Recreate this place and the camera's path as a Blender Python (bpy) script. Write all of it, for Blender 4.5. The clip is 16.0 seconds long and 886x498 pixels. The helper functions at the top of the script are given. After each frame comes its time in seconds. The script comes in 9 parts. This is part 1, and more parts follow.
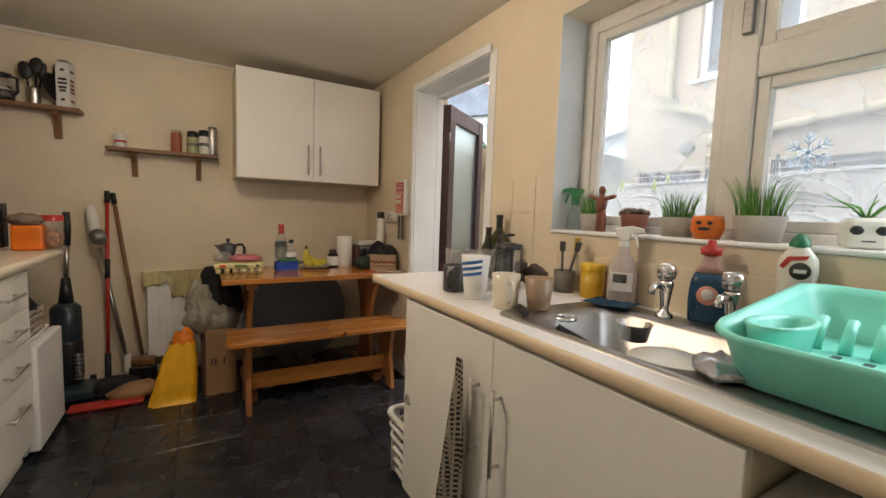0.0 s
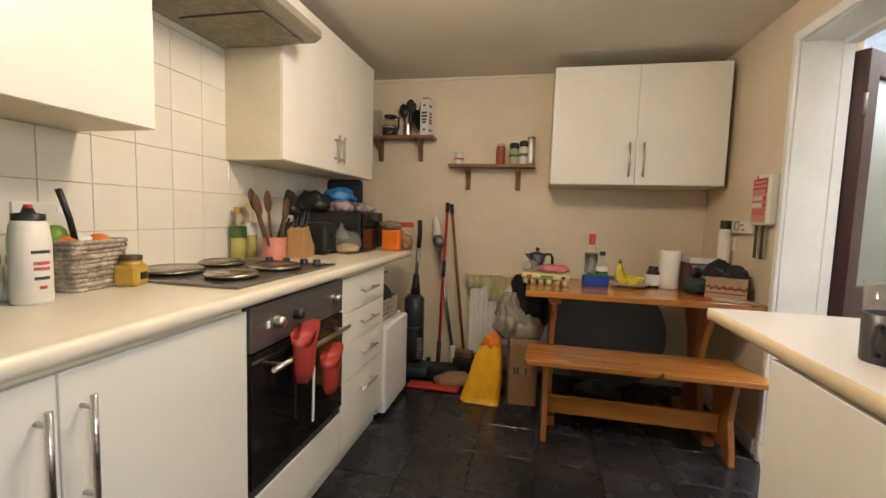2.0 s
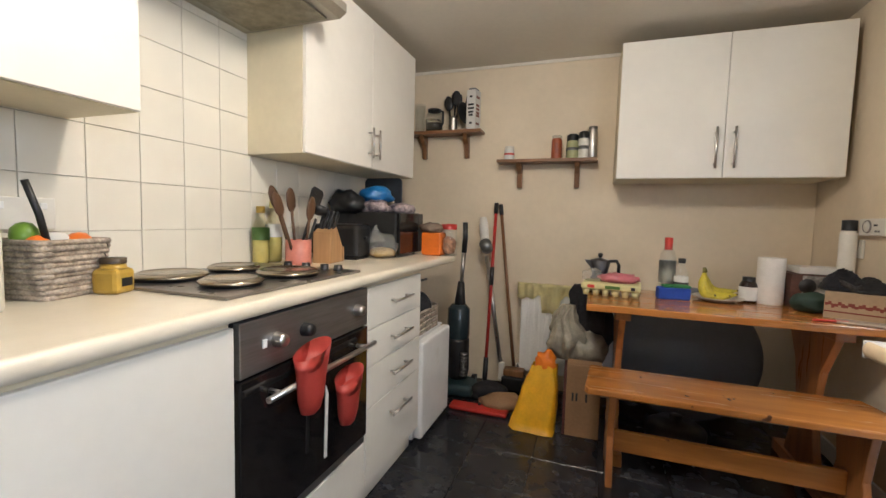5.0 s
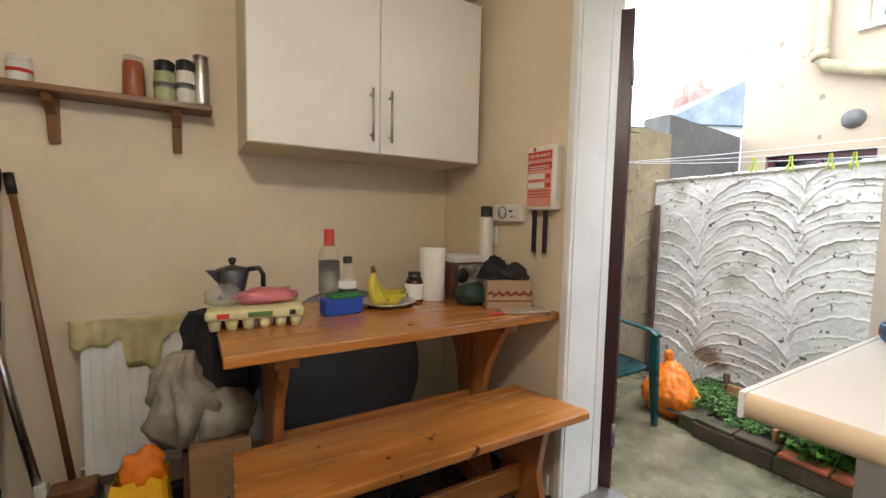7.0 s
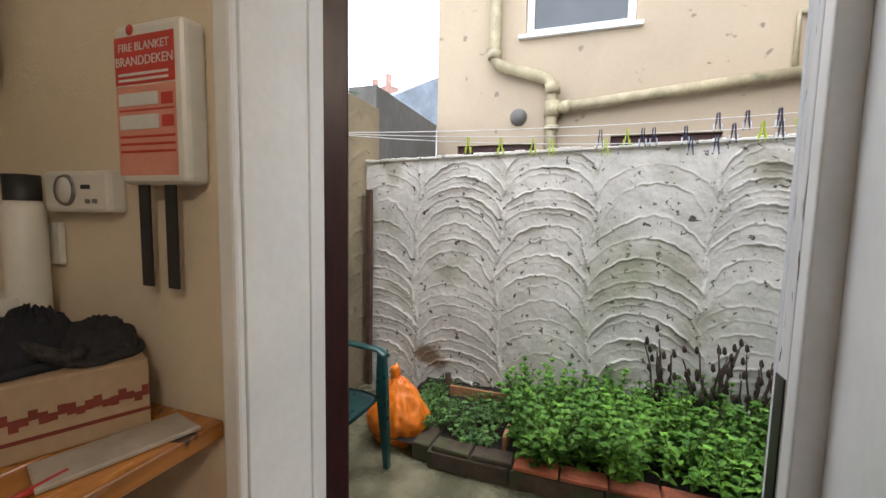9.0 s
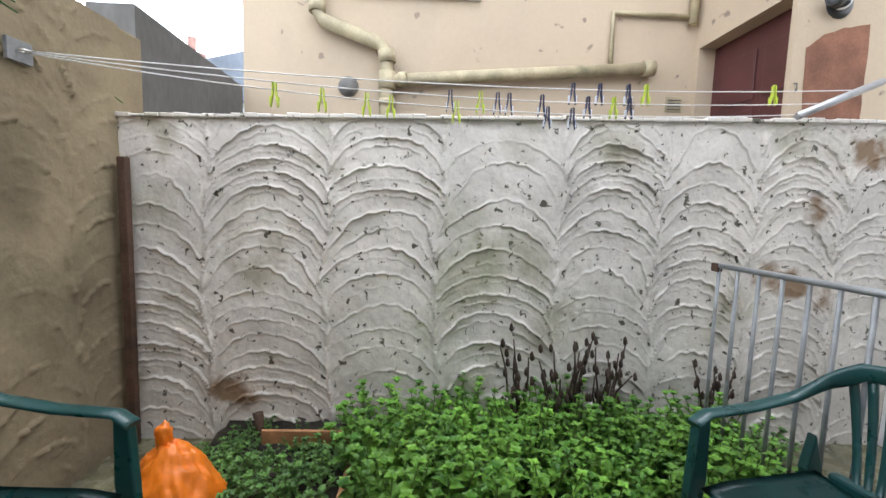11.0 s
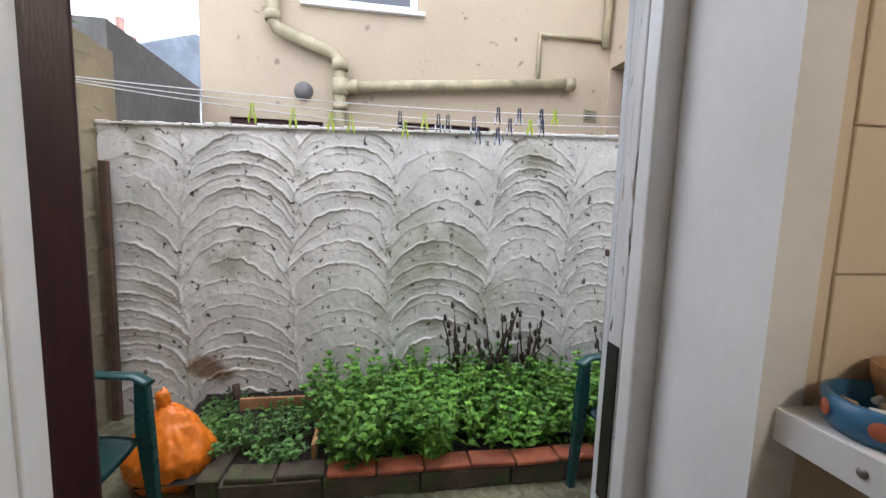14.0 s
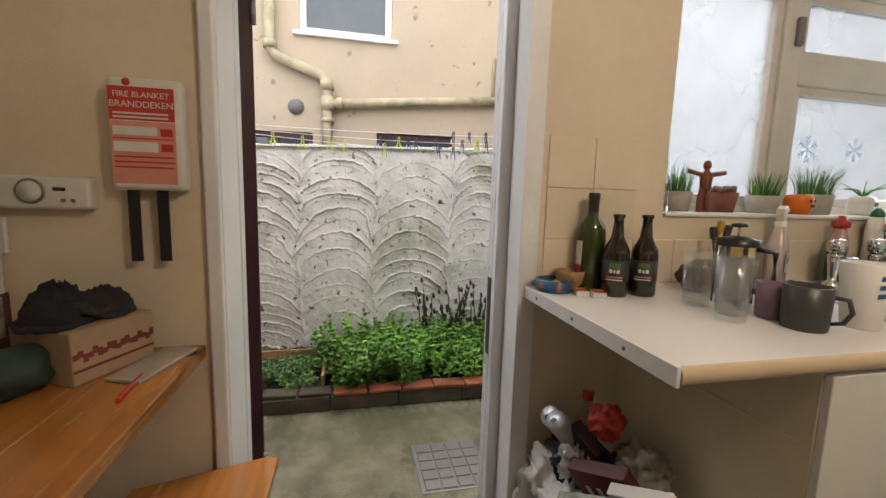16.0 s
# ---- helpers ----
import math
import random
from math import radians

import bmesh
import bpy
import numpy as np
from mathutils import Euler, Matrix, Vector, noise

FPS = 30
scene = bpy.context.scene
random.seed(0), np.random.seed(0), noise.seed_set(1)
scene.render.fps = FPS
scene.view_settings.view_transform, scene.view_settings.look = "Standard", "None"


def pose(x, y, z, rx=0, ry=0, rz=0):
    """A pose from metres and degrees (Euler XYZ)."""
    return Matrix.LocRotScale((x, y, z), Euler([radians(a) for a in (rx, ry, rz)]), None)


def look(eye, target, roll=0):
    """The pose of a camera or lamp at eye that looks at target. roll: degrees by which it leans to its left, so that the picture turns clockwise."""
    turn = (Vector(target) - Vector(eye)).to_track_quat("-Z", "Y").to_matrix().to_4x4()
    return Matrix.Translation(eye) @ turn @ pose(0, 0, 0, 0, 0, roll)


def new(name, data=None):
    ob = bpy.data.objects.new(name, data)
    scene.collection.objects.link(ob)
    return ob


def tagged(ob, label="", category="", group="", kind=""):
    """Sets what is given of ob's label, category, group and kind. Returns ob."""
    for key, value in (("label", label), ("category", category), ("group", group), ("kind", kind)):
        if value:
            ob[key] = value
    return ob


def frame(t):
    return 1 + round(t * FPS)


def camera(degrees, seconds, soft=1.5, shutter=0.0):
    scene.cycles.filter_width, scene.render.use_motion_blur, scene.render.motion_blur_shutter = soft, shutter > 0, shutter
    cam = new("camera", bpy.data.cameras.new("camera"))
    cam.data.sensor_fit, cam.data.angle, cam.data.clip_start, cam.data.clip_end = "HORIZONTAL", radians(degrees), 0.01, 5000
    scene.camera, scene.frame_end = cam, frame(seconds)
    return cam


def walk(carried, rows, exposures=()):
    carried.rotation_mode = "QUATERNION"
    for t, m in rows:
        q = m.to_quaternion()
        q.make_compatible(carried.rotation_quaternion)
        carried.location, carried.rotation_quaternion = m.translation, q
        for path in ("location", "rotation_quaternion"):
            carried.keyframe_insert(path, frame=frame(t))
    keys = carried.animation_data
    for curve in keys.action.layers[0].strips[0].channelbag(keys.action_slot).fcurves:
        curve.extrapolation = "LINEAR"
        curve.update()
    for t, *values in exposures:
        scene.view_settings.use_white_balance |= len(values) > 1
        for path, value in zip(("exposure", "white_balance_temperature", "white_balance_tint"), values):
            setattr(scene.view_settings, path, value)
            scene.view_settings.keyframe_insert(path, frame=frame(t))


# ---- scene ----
cam = camera(93.4, 16.0)
PATH = [
    (0, (-0.03, -0.07, 1.222), (0.981, 1.647, 1.052), 2.0),
    (0.5, (-0.06, 0.144, 1.231), (0.83, 1.926, 1.052), 1.9),
    (1, (0.023, 0.293, 1.223), (0.572, 2.209, 1.058), 1.9),
    (1.5, (0.119, 0.327, 1.209), (0.159, 2.32, 1.043), 1.8),
    (2, (0.105, 0.279, 1.198), (-0.309, 2.229, 1.034), 1.8),
    (2.5, (0.116, 0.277, 1.198), (-0.618, 2.13, 1.037), 1.8),
    (3, (0.13, 0.276, 1.197), (-0.793, 2.043, 1.037), 1.5),
    (3.2, (0.133, 0.276, 1.191), (-0.836, 2.019, 1.036), 1.3),
    (5.3, (0.066, 0.724, 1.16), (-0.416, 2.66, 1.016), 1.6),
    (5.5, (0.036, 0.835, 1.139), (-0.269, 2.807, 0.995), 1.7),
    (6, (0.008, 1.058, 1.129), (0.155, 3.048, 0.991), 1.5),
    (6.5, (-0.019, 1.293, 1.159), (0.596, 3.19, 1.005), 1.4),
    (7, (0.025, 1.466, 1.158), (1.053, 3.175, 1.007), 1.2),
    (7.5, (0.183, 1.648, 1.122), (1.548, 3.103, 0.983), 1.4),
    (8, (0.36, 1.854, 1.144), (1.99, 3.001, 0.984), 1.4),
    (8.5, (0.559, 2.013, 1.18), (2.354, 2.877, 1.008), 1.2),
    (8.7, (0.638, 2.032, 1.175), (2.47, 2.813, 0.997), 1.1),
    (10.8, (1.312, 2.1, 1.101), (3.302, 2.165, 0.909), 2.0),
    (11, (1.34, 2.131, 1.101), (3.329, 2.051, 0.907), 1.8),
    (11.5, (1.358, 2.152, 1.077), (3.293, 1.687, 0.881), 1.7),
    (12, (1.368, 2.151, 1.079), (3.22, 1.421, 0.879), 1.5),
    (12.5, (1.365, 2.157, 1.108), (3.186, 1.356, 0.903), 1.5),
    (13, (1.272, 2.157, 1.129), (3.138, 1.47, 0.918), 1.7),
    (13.5, (1.117, 2.142, 1.128), (3.043, 1.652, 0.91), 1.8),
    (14, (0.914, 2.17, 1.144), (2.875, 1.845, 0.917), 1.9),
    (14.5, (0.712, 2.154, 1.172), (2.685, 1.935, 0.927), 1.8),
    (15, (0.524, 2.16, 1.176), (2.496, 1.948, 0.918), 2.0),
    (15.5, (0.342, 2.2, 1.205), (2.307, 1.93, 0.947), 1.7),
    (16, (0.098, 2.267, 1.207), (2.032, 1.827, 0.946), 1.7),
]
EXPOSURES = [(0, 1.15, 6450, 13), (1.0, 1.29, 6700, 13), (2.5, 1.58, 6450, 12), (3.0, 1.62, 6100, 13), (6.0, 1.74, 5700, 11), (7.0, 1.54, 5950, 11), (8.0, 1.16, 6100, 12), (8.7, 0.90, 6150, 12), (11.0, 0.86, 6050, 12), (13.0, 0.82, 5850, 14), (15.0, 0.82, 6100, 14), (16.0, 0.84, 6500, 14)]
walk(cam, [(t, look(eye, target, roll)) for t, eye, target, roll in PATH], EXPOSURES)

# ---- world and lights ----
world = bpy.data.worlds.new("overcast")
scene.world = world
world.use_nodes = True
wn = world.node_tree.nodes
wl = world.node_tree.links
sky = wn.new("ShaderNodeTexSky")
sky.sky_type, sky.sun_disc = "NISHITA", False
sky.sun_elevation, sky.sun_rotation = radians(48), radians(120)
SKY_STRENGTH = 2.3
mixs = wn.new("ShaderNodeMix")
mixs.data_type = "RGBA"
mixs.inputs[0].default_value = 0.93
gain = wn.new("ShaderNodeVectorMath")
gain.operation = "SCALE"
gain.inputs[3].default_value = 0.12
wl.new(sky.outputs[0], gain.inputs[0])
wl.new(gain.outputs[0], mixs.inputs[6])
mixs.inputs[7].default_value = (0.97, 0.985, 1.0, 1)
wl.new(mixs.outputs[2], wn["Background"].inputs[0])
wn["Background"].inputs[1].default_value = SKY_STRENGTH

sun = new("sun", bpy.data.lights.new("sun", "SUN"))
sun.data.energy, sun.data.angle, sun.data.color = 0.8, radians(25), (1.0, 0.97, 0.92)
sun.matrix_world = look((0, 0, 10), (-3.0, 2.0, 0.0))

LAMP_AT, LAMP_WATTS = (-0.10, 1.48, 2.06), 11.5
bulb = new("bulb_light", bpy.data.lights.new("bulb_light", "POINT"))
bulb.data.energy, bulb.data.color, bulb.data.shadow_soft_size = LAMP_WATTS, (1.0, 0.86, 0.68), 0.08
bulb.location = LAMP_AT

# added fill lamp for sky daylight, in the window opening's unseen far half
wlight = new("window_fill_light", bpy.data.lights.new("window_fill_light", "AREA"))
wlight.data.shape, wlight.data.size, wlight.data.size_y = "RECTANGLE", 0.62, 0.78
wlight.data.energy, wlight.data.color = 7.0, (0.84, 0.92, 1.0)
wlight.matrix_world = look((1.43, -0.19, 1.62), (0.0, -0.19, 1.52))


# ---- materials ----
def mat(name, color, rough=0.5, metal=0.0, var=0.12, scale=6.0, fine=60.0, bump=0.0, bump_scale=80.0, spec=0.5,
        color2=None, stretch=(1, 1, 1), random=0.0, coat=0.0, stain=None, stain_scale=1.5, stain_at=(0.55, 0.75), rough_var=0.0, warp=0.0, specks=None):
    """A procedural surface: base colour varied at two scales, with stains, roughness variation and relief."""
    m = bpy.data.materials.new(name)
    m.use_nodes = True
    n, k = m.node_tree.nodes, m.node_tree.links
    b = n["Principled BSDF"]
    b.inputs["Roughness"].default_value, b.inputs["Metallic"].default_value = rough, metal
    b.inputs["Specular IOR Level"].default_value, b.inputs["Coat Weight"].default_value = spec, coat
    tc = n.new("ShaderNodeTexCoord")
    mp = n.new("ShaderNodeMapping")
    mp.inputs["Scale"].default_value = stretch
    k.new(tc.outputs["Object"], mp.inputs[0])
    src = mp.outputs[0]
    info = n.new("ShaderNodeObjectInfo")
    if random:
        off = n.new("ShaderNodeVectorMath")
        off.operation = "MULTIPLY_ADD"
        k.new(info.outputs["Random"], off.inputs[0])
        off.inputs[1].default_value = (17, 31, 11)
        k.new(src, off.inputs[2])
        src = off.outputs[0]

    def tex(sc, detail=4, dist=0.0):
        t = n.new("ShaderNodeTexNoise")
        t.inputs["Scale"].default_value, t.inputs["Detail"].default_value, t.inputs["Distortion"].default_value = sc, detail, dist
        k.new(src, t.inputs["Vector"])
        return t.outputs["Fac"]

    def ramp(fac, a, c, ca, cc):
        r = n.new("ShaderNodeValToRGB")
        r.color_ramp.elements[0].position, r.color_ramp.elements[1].position = a, c
        r.color_ramp.elements[0].color, r.color_ramp.elements[1].color = (*ca, 1), (*cc, 1)
        k.new(fac, r.inputs[0])
        return r.outputs[0]

    def mix(fac, a, c, kind="MIX"):
        x = n.new("ShaderNodeMix")
        x.data_type, x.blend_type = "RGBA", kind
        for s, v in ((0, fac), (6, a), (7, c)):
            if isinstance(v, (int, float)):
                x.inputs[s].default_value = v
            elif isinstance(v, tuple):
                x.inputs[s].default_value = (*v, 1)
            else:
                k.new(v, x.inputs[s])
        return x.outputs[2]

    lo = tuple(max(0, c * (1 - var)) for c in color)
    hi = tuple(min(1, c * (1 + var)) for c in color) if color2 is None else color2
    col = ramp(tex(scale, 3, warp), 0.34, 0.68, lo, hi)
    if fine:
        g = 1 - var * 0.8
        col = mix(1.0, col, ramp(tex(fine, 3), 0.3, 0.7, (g, g, g), (1, 1, 1)), "MULTIPLY")
    if stain:
        col = mix(ramp(tex(stain_scale, 6), stain_at[0], stain_at[1], (0, 0, 0), (1, 1, 1)), col, stain)
    if specks:
        col = mix(ramp(tex(specks[1], 6, 0.6), specks[2], specks[3], (0, 0, 0), (1, 1, 1)), col, specks[0])
    if random:
        h = n.new("ShaderNodeHueSaturation")
        mr = n.new("ShaderNodeMapRange")
        mr.inputs[3].default_value, mr.inputs[4].default_value = 1 - random, 1 + random
        k.new(info.outputs["Random"], mr.inputs[0])
        k.new(mr.outputs[0], h.inputs["Value"])
        k.new(col, h.inputs["Color"])
        col = h.outputs[0]
    k.new(col, b.inputs["Base Color"])
    if rough_var:
        r = n.new("ShaderNodeMapRange")
        r.inputs[3].default_value, r.inputs[4].default_value = max(0.02, rough - rough_var), min(1, rough + rough_var)
        k.new(tex(scale * 2.3, 5), r.inputs[0])
        k.new(r.outputs[0], b.inputs["Roughness"])
    if bump:
        bp = n.new("ShaderNodeBump")
        bp.inputs["Strength"].default_value, bp.inputs["Distance"].default_value = bump, 0.003
        k.new(tex(bump_scale, 5), bp.inputs["Height"])
        k.new(bp.outputs[0], b.inputs["Normal"])
    return m


def worn(m, color, scale, lo, hi, stretch=(1, 1, 1)):
    """Adds one more layer of patches (bare spots, knots, moss) over the base colour of a material."""
    n, k = m.node_tree.nodes, m.node_tree.links
    b = n["Principled BSDF"]
    src = b.inputs["Base Color"].links[0].from_socket
    tc, mp, t, r, x = (n.new(q) for q in ("ShaderNodeTexCoord", "ShaderNodeMapping", "ShaderNodeTexNoise", "ShaderNodeValToRGB", "ShaderNodeMix"))
    mp.inputs["Scale"].default_value = stretch
    mp.inputs["Location"].default_value = (scale, 3.7, 1.9)
    t.inputs["Scale"].default_value, t.inputs["Detail"].default_value = scale, 5
    r.color_ramp.elements[0].position, r.color_ramp.elements[1].position = lo, hi
    x.data_type = "RGBA"
    k.new(tc.outputs["Object"], mp.inputs[0])
    k.new(mp.outputs[0], t.inputs["Vector"])
    k.new(t.outputs["Fac"], r.inputs[0])
    k.new(r.outputs[0], x.inputs[0])
    k.new(src, x.inputs[6])
    x.inputs[7].default_value = (*color, 1)
    k.new(x.outputs[2], b.inputs["Base Color"])


def wood(name, dark, light, axis=0, rough=0.35, coat=0.2, ring=14.0, random=0.06):
    """Long-grained timber, the grain along the given axis."""
    st = [9.0, 9.0, 9.0]
    st[axis] = 0.8
    return mat(name, tuple((a + b) / 2 for a, b in zip(dark, light)), rough, var=0.16, scale=ring * 0.09, fine=ring * 0.7, color2=light, stretch=tuple(st),
               bump=0.12, bump_scale=ring * 2, coat=coat, random=random, warp=1.2, stain=tuple(c * 0.45 for c in dark), stain_scale=0.9, stain_at=(0.66, 0.78), rough_var=0.12)


def thin_glass(name, tint, gloss=0.10, rough=0.03, milk=0.0):
    """Thin clear glass or film: sees through without bending, with a glossy coat and a little milkiness."""
    m = bpy.data.materials.new(name)
    m.use_nodes = True
    n, k = m.node_tree.nodes, m.node_tree.links
    n.remove(n["Principled BSDF"])
    tr, gl, df, a, c, lw = (n.new(q) for q in ("ShaderNodeBsdfTransparent", "ShaderNodeBsdfGlossy", "ShaderNodeBsdfDiffuse", "ShaderNodeMixShader", "ShaderNodeMixShader", "ShaderNodeLayerWeight"))
    tr.inputs["Color"].default_value = (*tint, 1)
    gl.inputs["Roughness"].default_value = rough
    df.inputs["Color"].default_value = (0.75, 0.75, 0.74, 1)
    lw.inputs["Blend"].default_value = 0.12
    mr = n.new("ShaderNodeMapRange")
    mr.inputs[3].default_value, mr.inputs[4].default_value = gloss * 0.25, gloss * 4
    k.new(lw.outputs["Facing"], mr.inputs[0])
    a.inputs[0].default_value = milk
    k.new(tr.outputs[0], a.inputs[1])
    k.new(df.outputs[0], a.inputs[2])
    k.new(mr.outputs[0], c.inputs[0])
    k.new(a.outputs[0], c.inputs[1])
    k.new(gl.outputs[0], c.inputs[2])
    k.new(c.outputs[0], n["Material Output"].inputs[0])
    return m


def hazy(m, amount):
    """Mixes a patchy, milky translucent film into thin glass that scatters what passes through it."""
    n, k = m.node_tree.nodes, m.node_tree.links
    out = n["Material Output"].inputs[0]
    tl, mx = n.new("ShaderNodeBsdfTranslucent"), n.new("ShaderNodeMixShader")
    tl.inputs["Color"].default_value = (0.80, 0.88, 0.95, 1)
    tc, t, mr = n.new("ShaderNodeTexCoord"), n.new("ShaderNodeTexNoise"), n.new("ShaderNodeMapRange")
    t.inputs["Scale"].default_value, t.inputs["Detail"].default_value = 2.2, 4
    mr.inputs[1].default_value, mr.inputs[2].default_value = 0.3, 0.7
    mr.inputs[3].default_value, mr.inputs[4].default_value = amount * 0.5, amount * 1.5
    src = out.links[0].from_socket
    k.new(tc.outputs["Object"], t.inputs["Vector"])
    k.new(t.outputs["Fac"], mr.inputs[0])
    k.new(mr.outputs[0], mx.inputs[0])
    k.new(src, mx.inputs[1])
    k.new(tl.outputs[0], mx.inputs[2])
    k.new(mx.outputs[0], out)


def glass(name, color=(1, 1, 1), rough=0.02, ior=1.45):
    m = bpy.data.materials.new(name)
    m.use_nodes = True
    b = m.node_tree.nodes["Principled BSDF"]
    b.inputs["Base Color"].default_value = (*color, 1)
    b.inputs["Roughness"].default_value, b.inputs["IOR"].default_value = rough, ior
    b.inputs["Transmission Weight"].default_value = 1.0
    return m


def glow(name, color, strength):
    m = bpy.data.materials.new(name)
    m.use_nodes = True
    b = m.node_tree.nodes["Principled BSDF"]
    b.inputs["Base Color"].default_value = (*color, 1)
    b.inputs["Emission Color"].default_value, b.inputs["Emission Strength"].default_value = (*color, 1), strength
    return m


M_WALL = mat("cream_wall_paint", (0.74, 0.63, 0.47), 0.55, var=0.05, scale=1.6, fine=30, bump=0.25, bump_scale=160, stain=(0.64, 0.52, 0.37), stain_scale=1.2, stain_at=(0.62, 0.85))
M_CEIL = mat("ceiling_paint", (0.72, 0.67, 0.58), 0.75, var=0.05, scale=1.3, fine=40, bump=0.3, bump_scale=120)
M_WHITE = mat("white_gloss_paint", (0.84, 0.835, 0.82), 0.32, var=0.05, scale=4, fine=50, bump=0.15, bump_scale=60, stain=(0.62, 0.58, 0.52), stain_scale=5, stain_at=(0.66, 0.85))
M_PEEL = mat("peeling_white_paint", (0.74, 0.73, 0.72), 0.6, var=0.10, scale=9, fine=70, bump=0.8, bump_scale=45, stretch=(1, 1, 0.13), stain=(0.34, 0.26, 0.21), stain_scale=62, stain_at=(0.615, 0.68), specks=((0.07, 0.06, 0.055), 130.0, 0.66, 0.69))
M_RENDER = mat("white_masonry_paint", (0.74, 0.75, 0.76), 0.8, var=0.06, scale=3, fine=60, bump=0.8, bump_scale=90, stain=(0.55, 0.55, 0.53), stain_scale=2, stain_at=(0.6, 0.85))
M_CUP = mat("white_cupboard_laminate", (0.80, 0.77, 0.70), 0.35, var=0.03, scale=2.5, fine=25, bump=0.05, bump_scale=200, rough_var=0.05)
M_CARC = mat("cupboard_carcass_cream", (0.72, 0.64, 0.46), 0.5, var=0.05, scale=3, fine=40)
M_TOP = mat("cream_worktop_laminate", (0.74, 0.67, 0.54), 0.32, var=0.03, scale=14, fine=260, rough_var=0.08, stain=(0.68, 0.60, 0.47), stain_scale=3, stain_at=(0.66, 0.9))
M_TOPW = mat("white_worktop_laminate", (0.78, 0.755, 0.73), 0.30, var=0.012, scale=3, fine=200)
M_TILE = mat("cream_glazed_tile", (0.78, 0.74, 0.64), 0.14, var=0.03, scale=5, fine=0, bump=0.06, bump_scale=14, random=0.025)
M_TILEP = mat("painted_over_tile", (0.74, 0.63, 0.47), 0.5, var=0.04, scale=1.6, fine=60, bump=0.15, bump_scale=60, random=0.03)
M_GROUT = mat("pale_grout", (0.66, 0.61, 0.52), 0.85, var=0.15, scale=20, fine=120)
M_SLATE = mat("dark_slate_vinyl_tile", (0.022, 0.023, 0.028), 0.26, var=0.35, scale=5, fine=45, bump=0.35, bump_scale=22, random=0.25, rough_var=0.10, stain=(0.024, 0.024, 0.026), stain_scale=3, stain_at=(0.5, 0.8))
M_FGROUT = mat("floor_joint_grey", (0.050, 0.050, 0.052), 0.7, var=0.2, scale=15, fine=90)
M_PINE = wood("varnished_orange_pine", (0.35, 0.128, 0.026), (0.52, 0.205, 0.042), 0, 0.24, 0.45)
worn(M_PINE, (0.07, 0.025, 0.010), 11.0, 0.682, 0.715)
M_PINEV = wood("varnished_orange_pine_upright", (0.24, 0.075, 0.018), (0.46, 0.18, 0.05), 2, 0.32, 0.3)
M_SHELF = wood("dark_stained_shelf_wood", (0.12, 0.050, 0.017), (0.26, 0.120, 0.045), 0, 0.45, 0.1)
M_SHELFV = wood("dark_stained_bracket_wood", (0.12, 0.050, 0.017), (0.25, 0.115, 0.042), 2, 0.45, 0.1)
M_STEEL = mat("brushed_steel", (0.58, 0.55, 0.52), 0.30, 1.0, var=0.06, scale=8, fine=180, stretch=(1, 14, 14), rough_var=0.08)
M_STEELD = mat("dark_brushed_steel", (0.28, 0.27, 0.262), 0.42, 0.9, var=0.10, scale=8, fine=140, stretch=(14, 1, 14), rough_var=0.08)
M_CHROME = mat("chrome", (0.72, 0.71, 0.70), 0.10, 1.0, var=0.04, scale=8, fine=0)
M_BLACK = mat("black_plastic", (0.016, 0.016, 0.017), 0.38, var=0.2, scale=12, fine=90, rough_var=0.1)
M_BGLASS = mat("black_oven_glass", (0.010, 0.009, 0.009), 0.08, var=0.1, scale=8, fine=0, stain=(0.02, 0.018, 0.016), stain_scale=5, rough_var=0.05)
M_MAHOG = mat("mahogany_door_paint", (0.050, 0.016, 0.018), 0.35, var=0.25, scale=7, fine=60, stretch=(8, 8, 1), bump=0.2, bump_scale=40, rough_var=0.1)

# ---- builders ----
def put(bm, verts, m):
    if m is not None:
        bmesh.ops.transform(bm, matrix=m, verts=verts)
    return verts


def box(bm, lo, hi, bevel=0.0, m=None, seg=2):
    c = [(a + b) / 2 for a, b in zip(lo, hi)]
    s = [abs(b - a) for a, b in zip(lo, hi)]
    tmp = bmesh.new()
    bmesh.ops.create_cube(tmp, size=1.0, matrix=Matrix.LocRotScale(c, None, s))
    if bevel:
        bmesh.ops.bevel(tmp, geom=list(tmp.edges), offset=min(bevel, min(s) * 0.45), segments=seg, profile=0.5, affect="EDGES")
    return absorb(bm, tmp, m)


def absorb(bm, tmp, m=None):
    if m is not None:
        bmesh.ops.transform(tmp, matrix=m, verts=list(tmp.verts))
    me = bpy.data.meshes.new("tmp")
    tmp.to_mesh(me)
    tmp.free()
    bm.from_mesh(me)
    bpy.data.meshes.remove(me)
    return bm


def lathe(bm, profile, at=(0, 0, 0), seg=24, m=None):
    """Turns a profile of (radius, height) about the z axis."""
    tmp = bmesh.new()
    rings = []
    for r, z in profile:
        if r < 1e-5:
            rings.append([tmp.verts.new((0, 0, z))])
        else:
            rings.append([tmp.verts.new((r * math.cos(2 * math.pi * i / seg), r * math.sin(2 * math.pi * i / seg), z)) for i in range(seg)])
    for a, b in zip(rings, rings[1:]):
        for i in range(seg):
            j = (i + 1) % seg
            f = [a[i % len(a)], a[j % len(a)], b[j % len(b)], b[i % len(b)]]
            f = list(dict.fromkeys(f))
            if len(f) > 2:
                tmp.faces.new(f)
    bmesh.ops.recalc_face_normals(tmp, faces=list(tmp.faces))
    bmesh.ops.translate(tmp, vec=at, verts=list(tmp.verts))
    for f in tmp.faces:
        f.smooth = True
    return absorb(bm, tmp, m)


